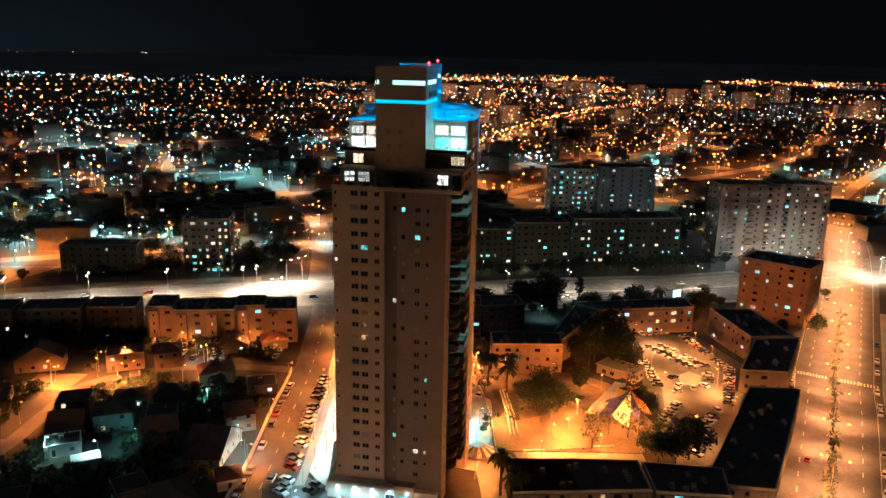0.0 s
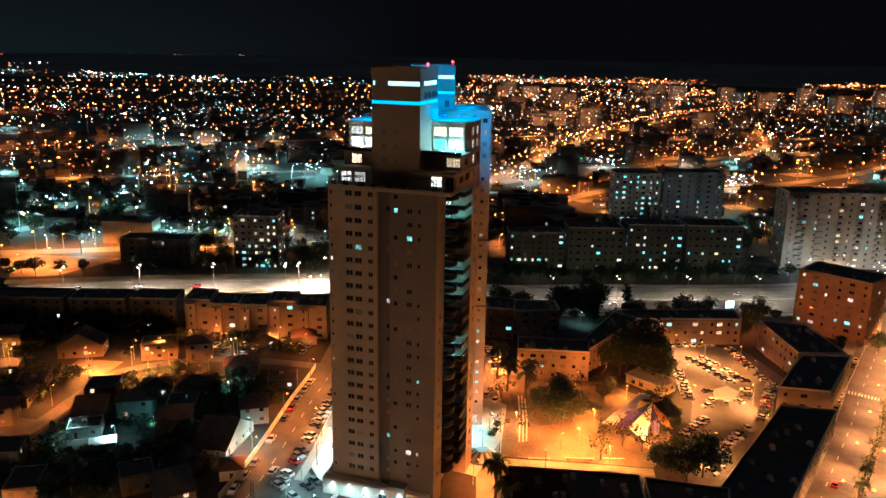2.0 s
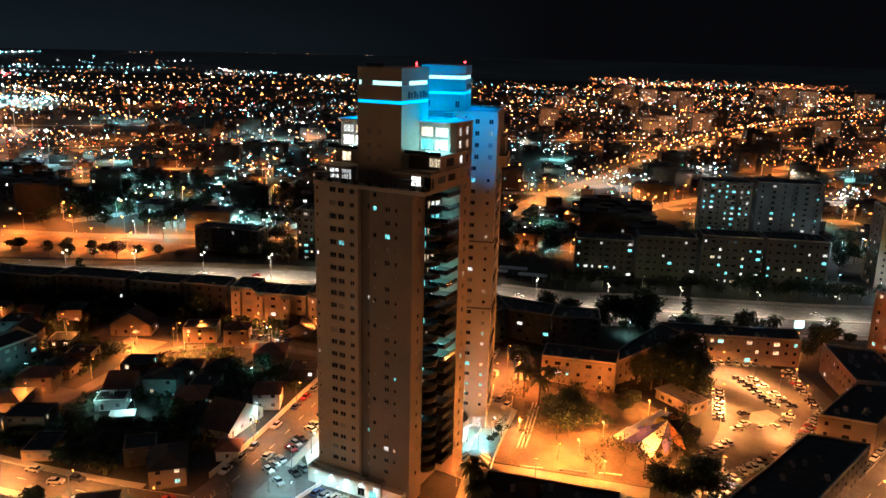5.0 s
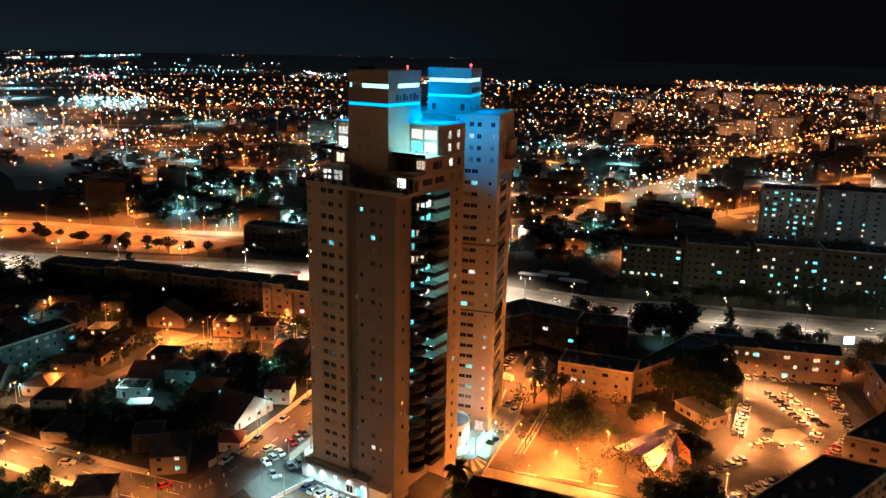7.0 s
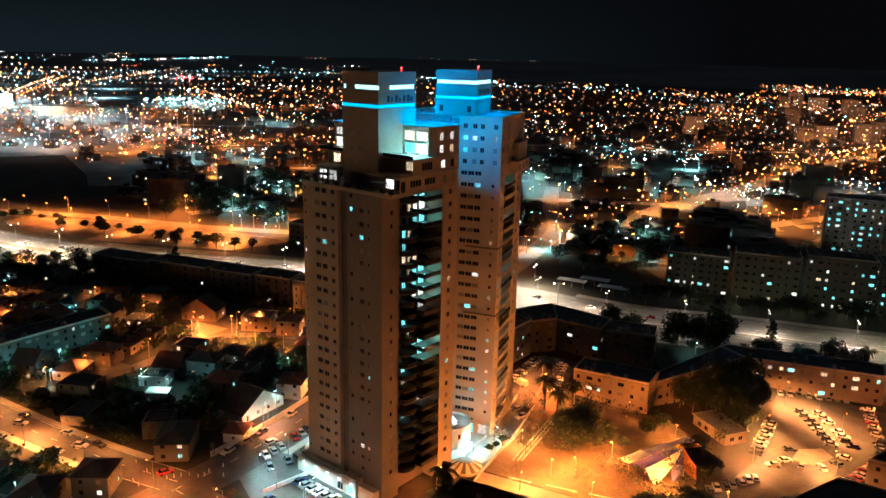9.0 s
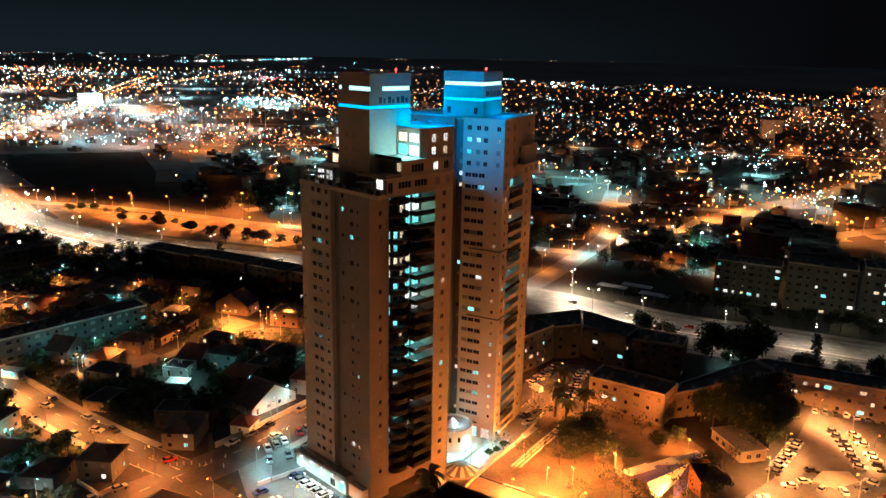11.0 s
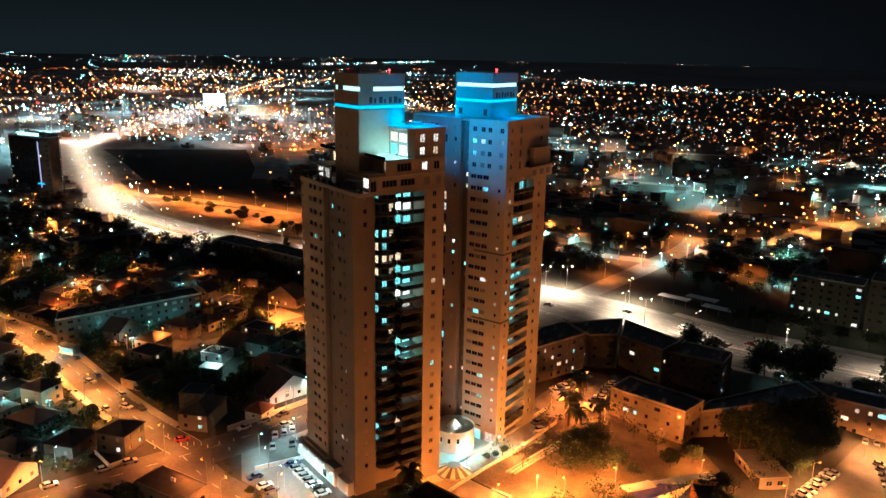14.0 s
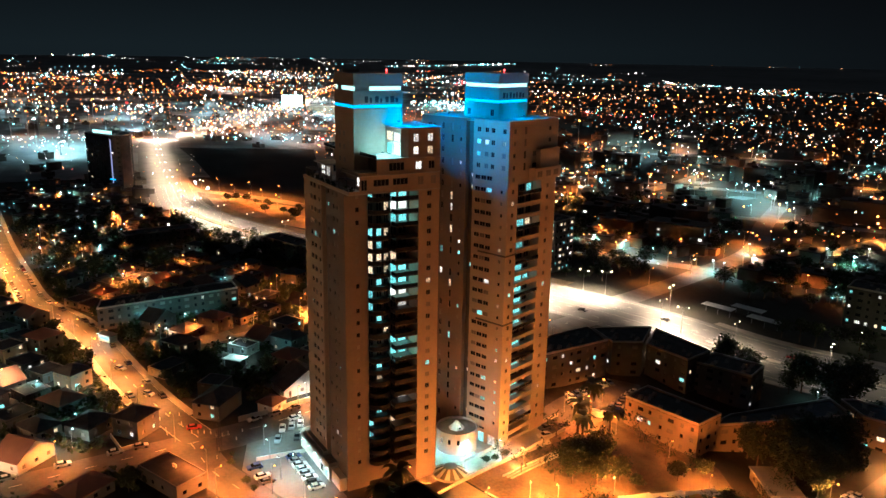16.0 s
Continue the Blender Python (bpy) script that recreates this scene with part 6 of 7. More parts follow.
# ---- cars ----
def car_kind(colour, name, seed):
    paint = mat("car_paint_" + name, colour, 0.3, 0.2, var=0.08, bump=0)
    e = base("car", Matrix(), name + " saloon car parked beside the road", "car", "parked cars")
    prof = [(-2.1, 0.3), (2.1, 0.3), (2.15, 0.62), (1.95, 0.8), (0.95, 0.93), (-1.85, 0.97), (-2.12, 0.85)]
    mb = MB()
    n = len(prof)
    for w, k in ((-0.86, 0), (0.86, 0)):
        mb.v += [(x, w, z) for x, z in prof]
    mb.f += [(i, (i + 1) % n, n + (i + 1) % n, n + i) for i in range(n)] + [tuple(range(n - 1, -1, -1)), tuple(range(n, 2 * n))]
    mb.prism([(-1.25, -0.62), (0.2, -0.62), (0.2, 0.62), (-1.25, 0.62)], 1.40, 1.47)
    part("body", mb, paint, e)
    part("cabin_glass", MB().prism([(-1.8, -0.78), (0.95, -0.78), (0.95, 0.78), (-1.8, 0.78)], 0.94, 1.40, taper=[(-1.25, -0.62), (0.2, -0.62), (0.2, 0.62), (-1.25, 0.62)]), GLASS, e, "dark car windows")
    for x in (-1.3, 1.35):
        for y in (-0.78, 0.78):
            part("wheel", MB().tube((x, y - 0.1, 0.32), (x, y + 0.1, 0.32), 0.32, 0.32, 10), RUBBER, e)
    return e


CARS = [car_kind(c, n, i) for i, (c, n) in enumerate((((0.72, 0.72, 0.72), "white"), ((0.35, 0.36, 0.38), "silver"), ((0.03, 0.03, 0.035), "black"), ((0.09, 0.1, 0.12), "dark grey"), ((0.3, 0.02, 0.02), "red"), ((0.03, 0.06, 0.2), "blue")))]
cg = random.Random(8)


def car(x, y, a, z=0.05):
    put(cg.choice((CARS[0], CARS[0], CARS[0], CARS[0], CARS[1], CARS[1], CARS[1], CARS[2], CARS[2], CARS[3], CARS[3], CARS[4], CARS[5])), pose(x, y, z, 0, 0, a + cg.choice((0, 180)) + cg.uniform(-3, 3)))


def row(x0, y0, x1, y1, step, turn, full=0.9, z=0.06):
    d = math.hypot(x1 - x0, y1 - y0)
    a = math.degrees(math.atan2(y1 - y0, x1 - x0))
    for i in range(int(d / step) + 1):
        if cg.random() < full:
            car(x0 + (x1 - x0) * i * step / d + cg.uniform(-0.2, 0.2), y0 + (y1 - y0) * i * step / d, a + turn, z)


for x, y, a in along(offset([p for p in STREET_B if 172 < p[1] < 250], 6.1), 3.0):
    if cg.random() < 0.88:
        car(x, y, math.degrees(a) + 62, 0.04)
for x, y, a in along(offset([p for p in STREET_B if 100 < p[1] < 248], -4.2), 6.6):
    if cg.random() < 0.7 and abs(y - 156) > 9:
        car(x, y, math.degrees(a), 0.04)
for d in (4.0, -4.0):
    for x, y, a in along(offset([p for p in STREET_A if -260 < p[0] < -46], d), 6.8):
        if cg.random() < 0.5:
            car(x, y, math.degrees(a), 0.04)
for d, f in ((13.4, 0.7), (-13.4, 0.55)):
    for x, y, a in along(offset([p for p in BOULEVARD if 90 < p[0] < 215], d), 6.2):
        if cg.random() < f:
            car(x, y, math.degrees(a), 0.05)
for x, y, a in along(offset([p for p in BOULEVARD if 90 < p[0] < 330], 6), 24):
    if cg.random() < 0.4:
        car(x, y, math.degrees(a), 0.05)
for x, y, a in along(offset(HIGHWAY, 7), 26) + along(offset(HIGHWAY, -8), 31):
    if -400 < x < 300 and cg.random() < 0.4:
        car(x, y, math.degrees(a), 0.06)
row(123.0, 273.0, 145.0, 275.2, 2.9, 90, 0.85)
row(148.5, 269.7, 148.4, 240.4, 2.6, 75, 0.95)
row(148.8, 237.4, 131.1, 209.9, 2.6, 80, 0.95)
row(128.4, 260.3, 135.0, 240.3, 3.0, 70, 0.9)
row(133.7, 260.9, 140.9, 240.3, 3.0, 70, 0.85)
row(102.0, 201.5, 114.8, 213.3, 2.6, 60, 0.95)
row(113.0, 196.1, 126.8, 207.9, 2.6, 60, 0.95)
row(100.6, 179.3, 111.9, 194.6, 2.6, 70, 0.9)
row(114.2, 226.9, 118.9, 249.1, 2.7, 85, 0.85)
flat("pavement_car_park_island", [(123.3, 227.0), (128.6, 225.5), (134.7, 232.7), (132.2, 237.2), (125.7, 234.1)], 0.22, PAVING, "planted kerbed island in the car park", 0.17, "island")
for i, (x, y, t) in enumerate(((121.6, 225.5, 30), (125.8, 223.6, 70), (130.8, 224.9, 110), (135.0, 228.5, 140), (137.3, 233.2, 160), (123.2, 232.6, 20))):
    put(CARS[(0, 1, 0, 3, 0, 2)[i]], pose(x, y, 0.06, 0, 0, t))
for x, y in ((97.9, 192.0), (118.2, 221.4)):
    car(x, y, 15)
row(37.6, 252, 41, 273, 2.6, 70, 0.95)
row(51.4, 248, 50.2, 270, 2.6, 105, 0.95)
for i in range(8):
    put(CARS[(5, 1, 0, 0, 1, 0, 2, 0)[i]], pose(2.0 + 2.35 * i, 166.9 - 0.82 * i, 0.075, 0, 0, 68 + cg.uniform(-2, 2)))
row(-4, 157, 8, 154, 2.8, 85, 0.8, 0.075)
row(-9, 170, -4, 178, 2.8, 80, 0.9, 0.075)
row(-56, 271.5, -16, 269, 3.4, 80, 0.7, 0.03)
row(-52, 266, -18, 264, 3.6, 80, 0.5, 0.03)
row(46, 176.5, 62, 174.8, 3.0, 70, 0.8, 0.14)
for x, y, a in ((30, 214, 40), (44, 228, 70), (46.5, 224, 60), (-16, 182, 75), (-33, 158, 60), (-64, 161, 10), (-90, 165, 12)):
    car(x, y, a, 0.1 if x > 0 else 0.04)

def motorcycle_kind():
    e = base("motorcycle", Matrix(), "dark motorcycle parked beside the lane", "motorcycle", "parked motorcycles")
    for x in (-0.7, 0.7):
        part("wheel", MB().tube((x, -0.07, 0.32), (x, 0.07, 0.32), 0.32, 0.32, 12), RUBBER, e)
    part("body", MB().box(-0.45, -0.15, 0.4, 0.4, 0.15, 0.75).box(-0.85, -0.13, 0.72, -0.1, 0.13, 0.85), DARKMETAL, e)
    part("handlebar", MB().tube((0.5, -0.36, 1.05), (0.5, 0.36, 1.05), 0.03, 0.03, 5).tube((0.7, 0, 0.35), (0.5, 0, 1.05), 0.05, 0.04, 5), STEEL, e)
    return e


def van_kind():
    e = base("van", Matrix(), "white delivery van parked beside the tower", "van", "parked cars")
    part("body", MB().prism([(-2.6, -0.95), (1.7, -0.95), (1.7, 0.95), (-2.6, 0.95)], 0.4, 2.2, taper=[(-2.5, -0.85), (1.3, -0.85), (1.3, 0.85), (-2.5, 0.85)]).prism([(1.7, -0.92), (2.6, -0.9), (2.6, 0.9), (1.7, 0.92)], 0.4, 1.15), WHITEWALL, e)
    part("windscreen", MB().prism([(1.66, -0.85), (2.25, -0.85), (2.25, 0.85), (1.66, 0.85)], 1.16, 2.0, taper=[(1.3, -0.78), (1.45, -0.78), (1.45, 0.78), (1.3, 0.78)]), GLASS, e, "dark sloping windscreen")
    for x in (-1.7, 1.75):
        for y in (-0.88, 0.88):
            part("wheel", MB().tube((x, y - 0.11, 0.36), (x, y + 0.11, 0.36), 0.36, 0.36, 10), RUBBER, e)
    return e


MOTO, VAN = motorcycle_kind(), van_kind()
for x, y, a in ((45.2, 231.0, 30), (46.4, 231.8, 40), (46.2, 233.4, 25)):
    put(MOTO, pose(x, y, 0.07, 0, 0, a))
put(VAN, pose(40.6, 247.6, 0.07, 0, 0, 150))
put(VAN, pose(51.0, 245.5, 0.07, 0, 0, 10))


def bollard_kind():
    e = base("bollard", Matrix(), "short pale concrete bollard at the kerb", "bollard", "kerb bollards")
    part("post", MB().tube((0, 0, 0), (0, 0, 0.9), 0.16, 0.12, 8), PALEPAVE, e)
    part("cap", MB().gem((0, 0, 0.95), 0.14), PALEPAVE, e)
    return e


BOLLARD = bollard_kind()
for x, y in ((-31.0, 156.0), (-29.7, 157.2), (-28.4, 158.4), (-26.7, 159.5), (-24.0, 159.6), (-23.0, 160.9), (-23.0, 162.9), (-38.1, 157.0), (-43.8, 159.7), (-38.2, 151.9), (-35.5, 150.7), (-13.2, 152.6), (-16.7, 155.7), (-18.2, 162.4), (-21.1, 166.5)):
    put(BOLLARD, pose(x, y, 0.02))

# lattice mast beside the junction
mast = base("lattice_mast", pose(-15.5, 155, 0, 0, 0, 12), "thin rusty lattice mast beside the car park", "mast")
for x, y in ((-0.5, -0.5), (0.5, -0.5), (0.5, 0.5), (-0.5, 0.5)):
    part("leg", MB().tube((x, y, 0), (x * 0.6, y * 0.6, 14), 0.06, 0.05, 4), DARKMETAL, mast)
for k in range(9):
    s, z = 0.5 - 0.02 * k, 1.5 * k
    t = 0.5 - 0.02 * (k + 1)
    part("brace", MB().tube((-s, -s, z), (t, -t, z + 1.5), 0.03, 0.03, 4).tube((s, s, z), (-t, t, z + 1.5), 0.03, 0.03, 4).tube((s, -s, z), (t, t, z + 1.5), 0.03, 0.03, 4).tube((-s, s, z), (-t, -t, z + 1.5), 0.03, 0.03, 4), DARKMETAL, mast)
for x, y in ((56, 362), (36, 366), (46, 372)):
    e = base("bus_shelter", pose(x, y, 0.05, 0, 0, -6), "white-roofed station canopy beside the highway", "canopy", "station canopies")
    part("roof", MB().prism([(-7, -2.5), (7, -2.5), (7, 2.5), (-7, 2.5)], 3.6, 3.9, taper=[(-6.5, -2), (6.5, -2), (6.5, 2), (-6.5, 2)]), WHITEWALL, e)
    for px in (-5.5, 0, 5.5):
        part("post", MB().tube((px, 0, 0), (px, 0, 3.6), 0.12, 0.1), STEEL, e)
bb = base("billboard", pose(164, 309, 0, 0, 0, 12), "small bright blue-white advertising board on a post", "billboard")
part("post", MB().tube((0, 0, 0), (0, 0, 4.2), 0.15, 0.15), STEEL, bb)
part("screen", MB().box(-2.2, -0.15, 4.2, 2.2, 0.15, 7.6), glow("screen_glow", (0.6, 1, 0.95), 3.5), bb, "glowing screen")


# ---- the far city ----
F_OR = glow("far_sodium", (1, 0.21, 0.03), 4.0, 3.0)
F_AM = glow("far_amber", (1, 0.42, 0.16), 3.8, 3.0)
F_WH = glow("far_white", (1, 0.88, 0.76), 3.6, 3.0)
F_TE = glow("far_teal", (0.32, 0.95, 1.0), 3.4, 3.0)
F_RD = glow("far_red", (1, 0.05, 0.04), 8.0, 3.0)
F_GR = glow("far_green", (0.1, 1, 0.4), 6.0, 3.0)
fg = random.Random(77)
heads = {m.name: (m, MB()) for m in (F_OR, F_AM, F_WH, F_TE, F_RD, F_GR)}


FIELD = ((-618, 508), (-508, 606), (-400, 520), (-330, 448), (-378, 398), (-520, 466))


LOTS = []
DARKS = (((-1347, 1518), (-1184, 1709), (-930, 1257), (-700, 977), (-491, 869), (-707, 907), (-830, 1010)), ((-1481, 1095), (-1354, 1234), (-1170, 1080), (-1288, 963)),
         ((-1494, 745), (-1430, 910), (-1049, 683), (-986, 567)))


def in_poly(poly, x, y):
    inside = False
    for (x0, y0), (x1, y1) in zip(poly, poly[1:] + poly[:1]):
        if (y0 > y) != (y1 > y) and x < x0 + (y - y0) * (x1 - x0) / (y1 - y0):
            inside = not inside
    return inside


def in_field(x, y):
    """The dark open field beside the highway, and the unlit land further out."""
    return in_poly(FIELD, x, y) or any(in_poly(d, x, y) for d in DARKS)


# lenses grow with distance, to keep their size in the camera's view
def head(x, y, m, size, z=8.0):
    r = math.hypot(x - 60, y)
    s = size * (0.15 + 0.00092 * r) * fg.choices((0.55, 0.9, 1.5), (6, 4, 1))[0]
    heads[m.name][1].gem((x, y, land(x, y) + z), s * fg.choice((0.9, 1.1, 1.6)), s * 0.8)


KINDS = (F_OR, F_AM, F_WH, F_TE, F_RD, F_GR)


def scatter(n, a0, a1, r0, r1, mix, size=1.0, height=7.0):
    """Lamps in short street rows and courts over a sector round the camera, spread to fill its view evenly. mix:
    weights of orange, amber, white, teal, red, green.
    """
    k = 0
    while k < n:
        a, r = math.radians(fg.uniform(a0, a1)), 1 / fg.uniform(1 / r1, 1 / r0)
        x, y = 60 + r * math.sin(a), r * math.cos(a)
        dense, hue = noise.noise(Vector((x / 190, y / 190, 3.0))), noise.noise(Vector((x / 260, y / 260, 9.0)))
        if fg.random() > 0.38 + 1.7 * dense:
            continue
        tint = (math.exp(2.4 * hue), math.exp(2.0 * hue), math.exp(-1.6 * hue), math.exp(-2.4 * hue), 1, 1)
        mixed = [p * q for p, q in zip(mix, tint)]
        m = fg.choices(KINDS, mixed)[0]
        t, step = fg.uniform(-0.5, 0.5) - a + fg.choice((0, 0, math.pi / 2)), fg.uniform(18, 42)
        for i in range(fg.choice((1, 1, 2, 3, 5, 7, 9))):
            px, py = x + i * step * math.cos(t) + fg.uniform(-4, 4), y + i * step * math.sin(t) + fg.uniform(-4, 4)
            if not in_field(px, py):
                head(px, py, m if fg.random() < 0.8 else fg.choices(KINDS, mixed)[0], size, height * fg.uniform(0.6, 1.4))
            k += 1


def court(x, y, rx, ry, n, mix, size=1.0):
    """A bright lot: lamps in a rough grid."""
    for _ in range(n):
        head(x + fg.uniform(-rx, rx), y + fg.uniform(-ry, ry), fg.choices(KINDS, mix)[0], size, fg.uniform(5, 12))


def lights_on(pts, step, m, size=1.0, d=0.0, jitter=3.0):
    for x, y, a in along(offset(pts, d), step):
        r = math.hypot(x - 60, y)
        s = size * (0.28 + 0.00095 * r) * fg.uniform(0.7, 1.3)
        heads[m.name][1].gem((x + fg.uniform(-jitter, jitter), y + fg.uniform(-jitter, jitter), land(x, y) + 9), s, s)


def street_rows(n, a0, a1, r0, r1, mix, size, length):
    """Straight lit streets lying across the view, each with lamps of one colour."""
    for _ in range(n):
        a, r = math.radians(fg.uniform(a0, a1)), 1 / fg.uniform(1 / r1, 1 / r0)
        x, y, t, half = 60 + r * math.sin(a), r * math.cos(a), -a + fg.uniform(-0.45, 0.45), fg.uniform(*length) / 2
        p, q = (x - half * math.cos(t), y - half * math.sin(t)), (x + half * math.cos(t), y + half * math.sin(t))
        if not (in_field(x, y) or in_field(*p) or in_field(*q)):
            lights_on([p, q], fg.uniform(15, 30), fg.choices(KINDS, mix)[0], size * fg.uniform(0.7, 1.15), 0, 3)


ORANGE, MIXED, COLD, BRIGHT = (10, 4, 2, 0.6, 0.12, 0.05), (4, 2, 3, 3.5, 0.15, 0.15), (1.4, 1, 3, 6, 0.1, 0.25), (5, 6, 5, 5, 0.3, 0.1)
# east: sodium suburbs and the hill towns
scatter(620, 2.8, 18, 2350, 2950, ORANGE, 0.75)
scatter(560, 25.5, 42, 2600, 3200, ORANGE, 0.75)
scatter(1500, -2, 42, 1350, 2250, ORANGE, 0.75)
street_rows(46, -2, 42, 900, 2250, (10, 5, 1, 0.2, 0, 0), 0.62, (140, 420))
scatter(760, 4, 42, 720, 1450, ORANGE, 0.75)
scatter(170, 4, 42, 520, 800, (5, 3, 3, 2, 0.1, 0.1), 0.75)
scatter(130, -46, -25, 2700, 4300, BRIGHT, 0.6)
scatter(16, -23, -12, 4400, 4500, BRIGHT, 0.35)
# north: darker mixed town
scatter(120, -24, -18, 2500, 2900, BRIGHT, 0.8)
scatter(150, -18, -8, 2200, 2500, BRIGHT, 0.8)
scatter(520, -26, 2, 980, 1950, (6, 4, 2.4, 2, 0.2, 0.1), 0.75)
street_rows(26, -26, 2, 1000, 1900, (8, 4, 2, 1, 0, 0), 0.6, (120, 360))
scatter(250, -30, 4, 620, 1000, (2, 1.4, 3, 5, 0.1, 0.25), 0.8)
scatter(110, -32, 4, 410, 640, COLD, 0.8, 5)
# north-west: trading estates and interchanges
scatter(260, -76, -40, 3900, 4450, (1, 2, 4, 4, 0.1, 0.1), 0.7)
scatter(520, -78, -48, 2100, 3600, (6, 5, 4, 3, 0.3, 0.1), 0.85)
street_rows(44, -78, -30, 1150, 3300, (8, 7, 3, 2, 0.1, 0), 0.7, (250, 900))
scatter(260, -78, -40, 1300, 2200, (7, 5, 4, 3, 0.3, 0.1), 0.85)
scatter(460, -76, -26, 2350, 3700, BRIGHT, 0.75)
scatter(330, -76, -26, 1620, 2050, (9, 4, 1.5, 0.5, 0.1, 0), 1.0)
scatter(150, -54, -26, 1280, 1600, BRIGHT, 1.0)
scatter(240, -76, -34, 1000, 1270, BRIGHT, 0.85)
scatter(130, -72, -40, 640, 1010, BRIGHT, 0.85)
scatter(130, -76, -40, 1000, 1500, BRIGHT, 0.9)
scatter(160, -52, -30, 640, 980, MIXED, 0.8)
scatter(380, -50, -24, 760, 1350, BRIGHT, 1.0)
scatter(260, -50, -24, 1350, 2200, BRIGHT, 0.9)
scatter(120, -64, -28, 300, 620, MIXED, 0.6, 5)
WARMS, COLDS = (3, 5, 7, 3, 0.4, 0), (0, 0.5, 3, 6, 0, 0.1)
for x, y, rx, ry, n, mix, size in ((-570, 630, 75, 30, 34, (3, 4, 5, 7, 0.3, 0), 0.9), (-660, 600, 60, 40, 30, (3, 4, 5, 7, 0.3, 0), 0.9), (-740, 640, 40, 50, 26, WARMS, 0.9), (-800, 1190, 75, 60, 120, COLDS, 1.4), (-690, 410, 75, 50, 90, COLDS, 0.9),
                                   (-495, 665, 14, 18, 22, COLDS, 0.8), (-940, 920, 60, 60, 60, COLDS, 1.2), (-470, 760, 60, 40, 60, WARMS, 1.0), (-1500, 1150, 120, 60, 90, WARMS, 1.1), (-1380, 1930, 60, 60, 50, (0, 0, 1, 5, 3, 0), 1.2),
                                   (-2350, 1950, 300, 120, 150, WARMS, 0.9), (-1050, 700, 80, 60, 80, WARMS, 1.1), (-160, 600, 30, 30, 25, COLDS, 0.9), (30, 860, 60, 30, 40, COLDS, 1.0), (-60, 480, 25, 20, 16, COLDS, 0.8)):
    court(x, y, rx, ry, n, mix, size)
for k in range(9):
    p, q = (-2560 + 33 * k, 2810 + 75 * k), (-2560 + 33 * k + 22, 2810 + 75 * k + fg.uniform(35, 66))
    lights_on([p, q], 9, F_WH if k % 3 == 1 else F_TE, 0.8, 0, 5)
    court(p[0], p[1] + 25, 25, 30, 9, (0, 2, 4, 4, 0, 0), 0.7)
lights_on([(-1260, 1290), (-1755, 2264)], 24, F_AM, 1.1, 0, 8)
lights_on([(-993, 1482), (-583, 1076), (-460, 948)], 18, F_AM, 1.0, 0, 5)
lights_on([(-640, 522), (-505, 632)], 13, F_TE, 1.0, 0, 4)
lights_on([(-640, 560), (-520, 670)], 18, F_WH, 1.0, 0, 8)
lights_on([(-690, 655), (-620, 745), (-535, 812)], 10, F_AM, 1.2, 0, 5)
lights_on([(-1574, 1150), (-1360, 1190)], 12, F_OR, 0.9, 0, 4)
lights_on([(-1534, 770), (-1372, 990)], 20, F_AM, 1.3, 0, 8)
lights_on([(-600, 710), (-552, 830)], 9, F_OR, 1.0, 0, 5)
lights_on(AVENUE, 14, F_AM, 0.8, 10)
lights_on(AVENUE, 17, F_OR, 0.8, -10)
lights_on(HW_WEST, 16, F_AM, 0.8, 14)
lights_on(HW_WEST, 18, F_OR, 0.8, -14)


def plain_lamp(name, colour, lens, power, height=11.0, arm=1.8, size=0.9, cone=166):
    """A far lamp's light, lens, height, arm and lens size."""
    li = bpy.data.lights.new(name, "SPOT")
    li.color, li.energy, li.shadow_soft_size, li.spot_size, li.spot_blend = colour, power, 0.6, radians(cone), 0.8
    return (li, lens, height, arm, size)


lamp_far = plain_lamp("street_lamp", SODIUM, L_SODIUM, P_STREET * 3.2)
lamp_lot = plain_lamp("street_lamp", (1, 0.34, 0.07), L_SODIUM, P_STREET * 1.2)
lamp_bright = plain_lamp("street_lamp", (0.85, 1, 0.92), L_TEAL, P_STREET * 1.0)
lamp_yard = plain_lamp("street_lamp", (0.38, 1, 0.95), L_TEAL, 20000, 6.0, 0.8, 0.45)
lamp_lane = plain_lamp("street_lamp", SODIUM, L_SODIUM, P_STREET * 0.9, 7.5, 1.2, 0.45)
lamp_cold = plain_lamp("street_lamp", (0.42, 1, 0.95), L_TEAL, P_STREET * 1.5)
for pts, m in ((((-1600, 900), (-1100, 1250), (-500, 1500)), F_OR), (((-1250, 620), (-900, 800), (-420, 960)), F_AM), (((-700, 1900), (200, 2050), (900, 1900)), F_OR),
               (((520, 1500), (640, 1800), (760, 1950), (700, 2300)), F_AM), (((300, 430), (520, 660), (800, 900)), F_OR), (((150, 560), (500, 760), (900, 1300)), F_OR),
               (((-480, 700), (-150, 900), (200, 1000)), F_AM), (((-1900, 1500), (-1300, 1900), (-500, 2200)), F_AM), (((-330, 600), (-250, 640), (-60, 690)), F_OR),
               (((120, 540), (200, 620), (330, 640), (480, 610)), F_OR), (((-230, 430), (-170, 520), (-130, 640), (-140, 820)), F_OR), (((200, 700), (420, 880), (520, 1150)), F_AM), (((-90, 560), (60, 600), (130, 560)), F_OR)):
    line = smooth_line(list(pts))
    ribbon("road_far", line, -6, 6, 0.03, ASPHALT_HW, "far street lit by sodium lamps")
    LINES.append(line)
    lamps(lamp_far, line, 80, 7, -90, lambda x, y: math.hypot(x - 60, y) < 1150)
    lights_on(smooth_line(list(pts)), 28, m, 0.9, 0, 6)


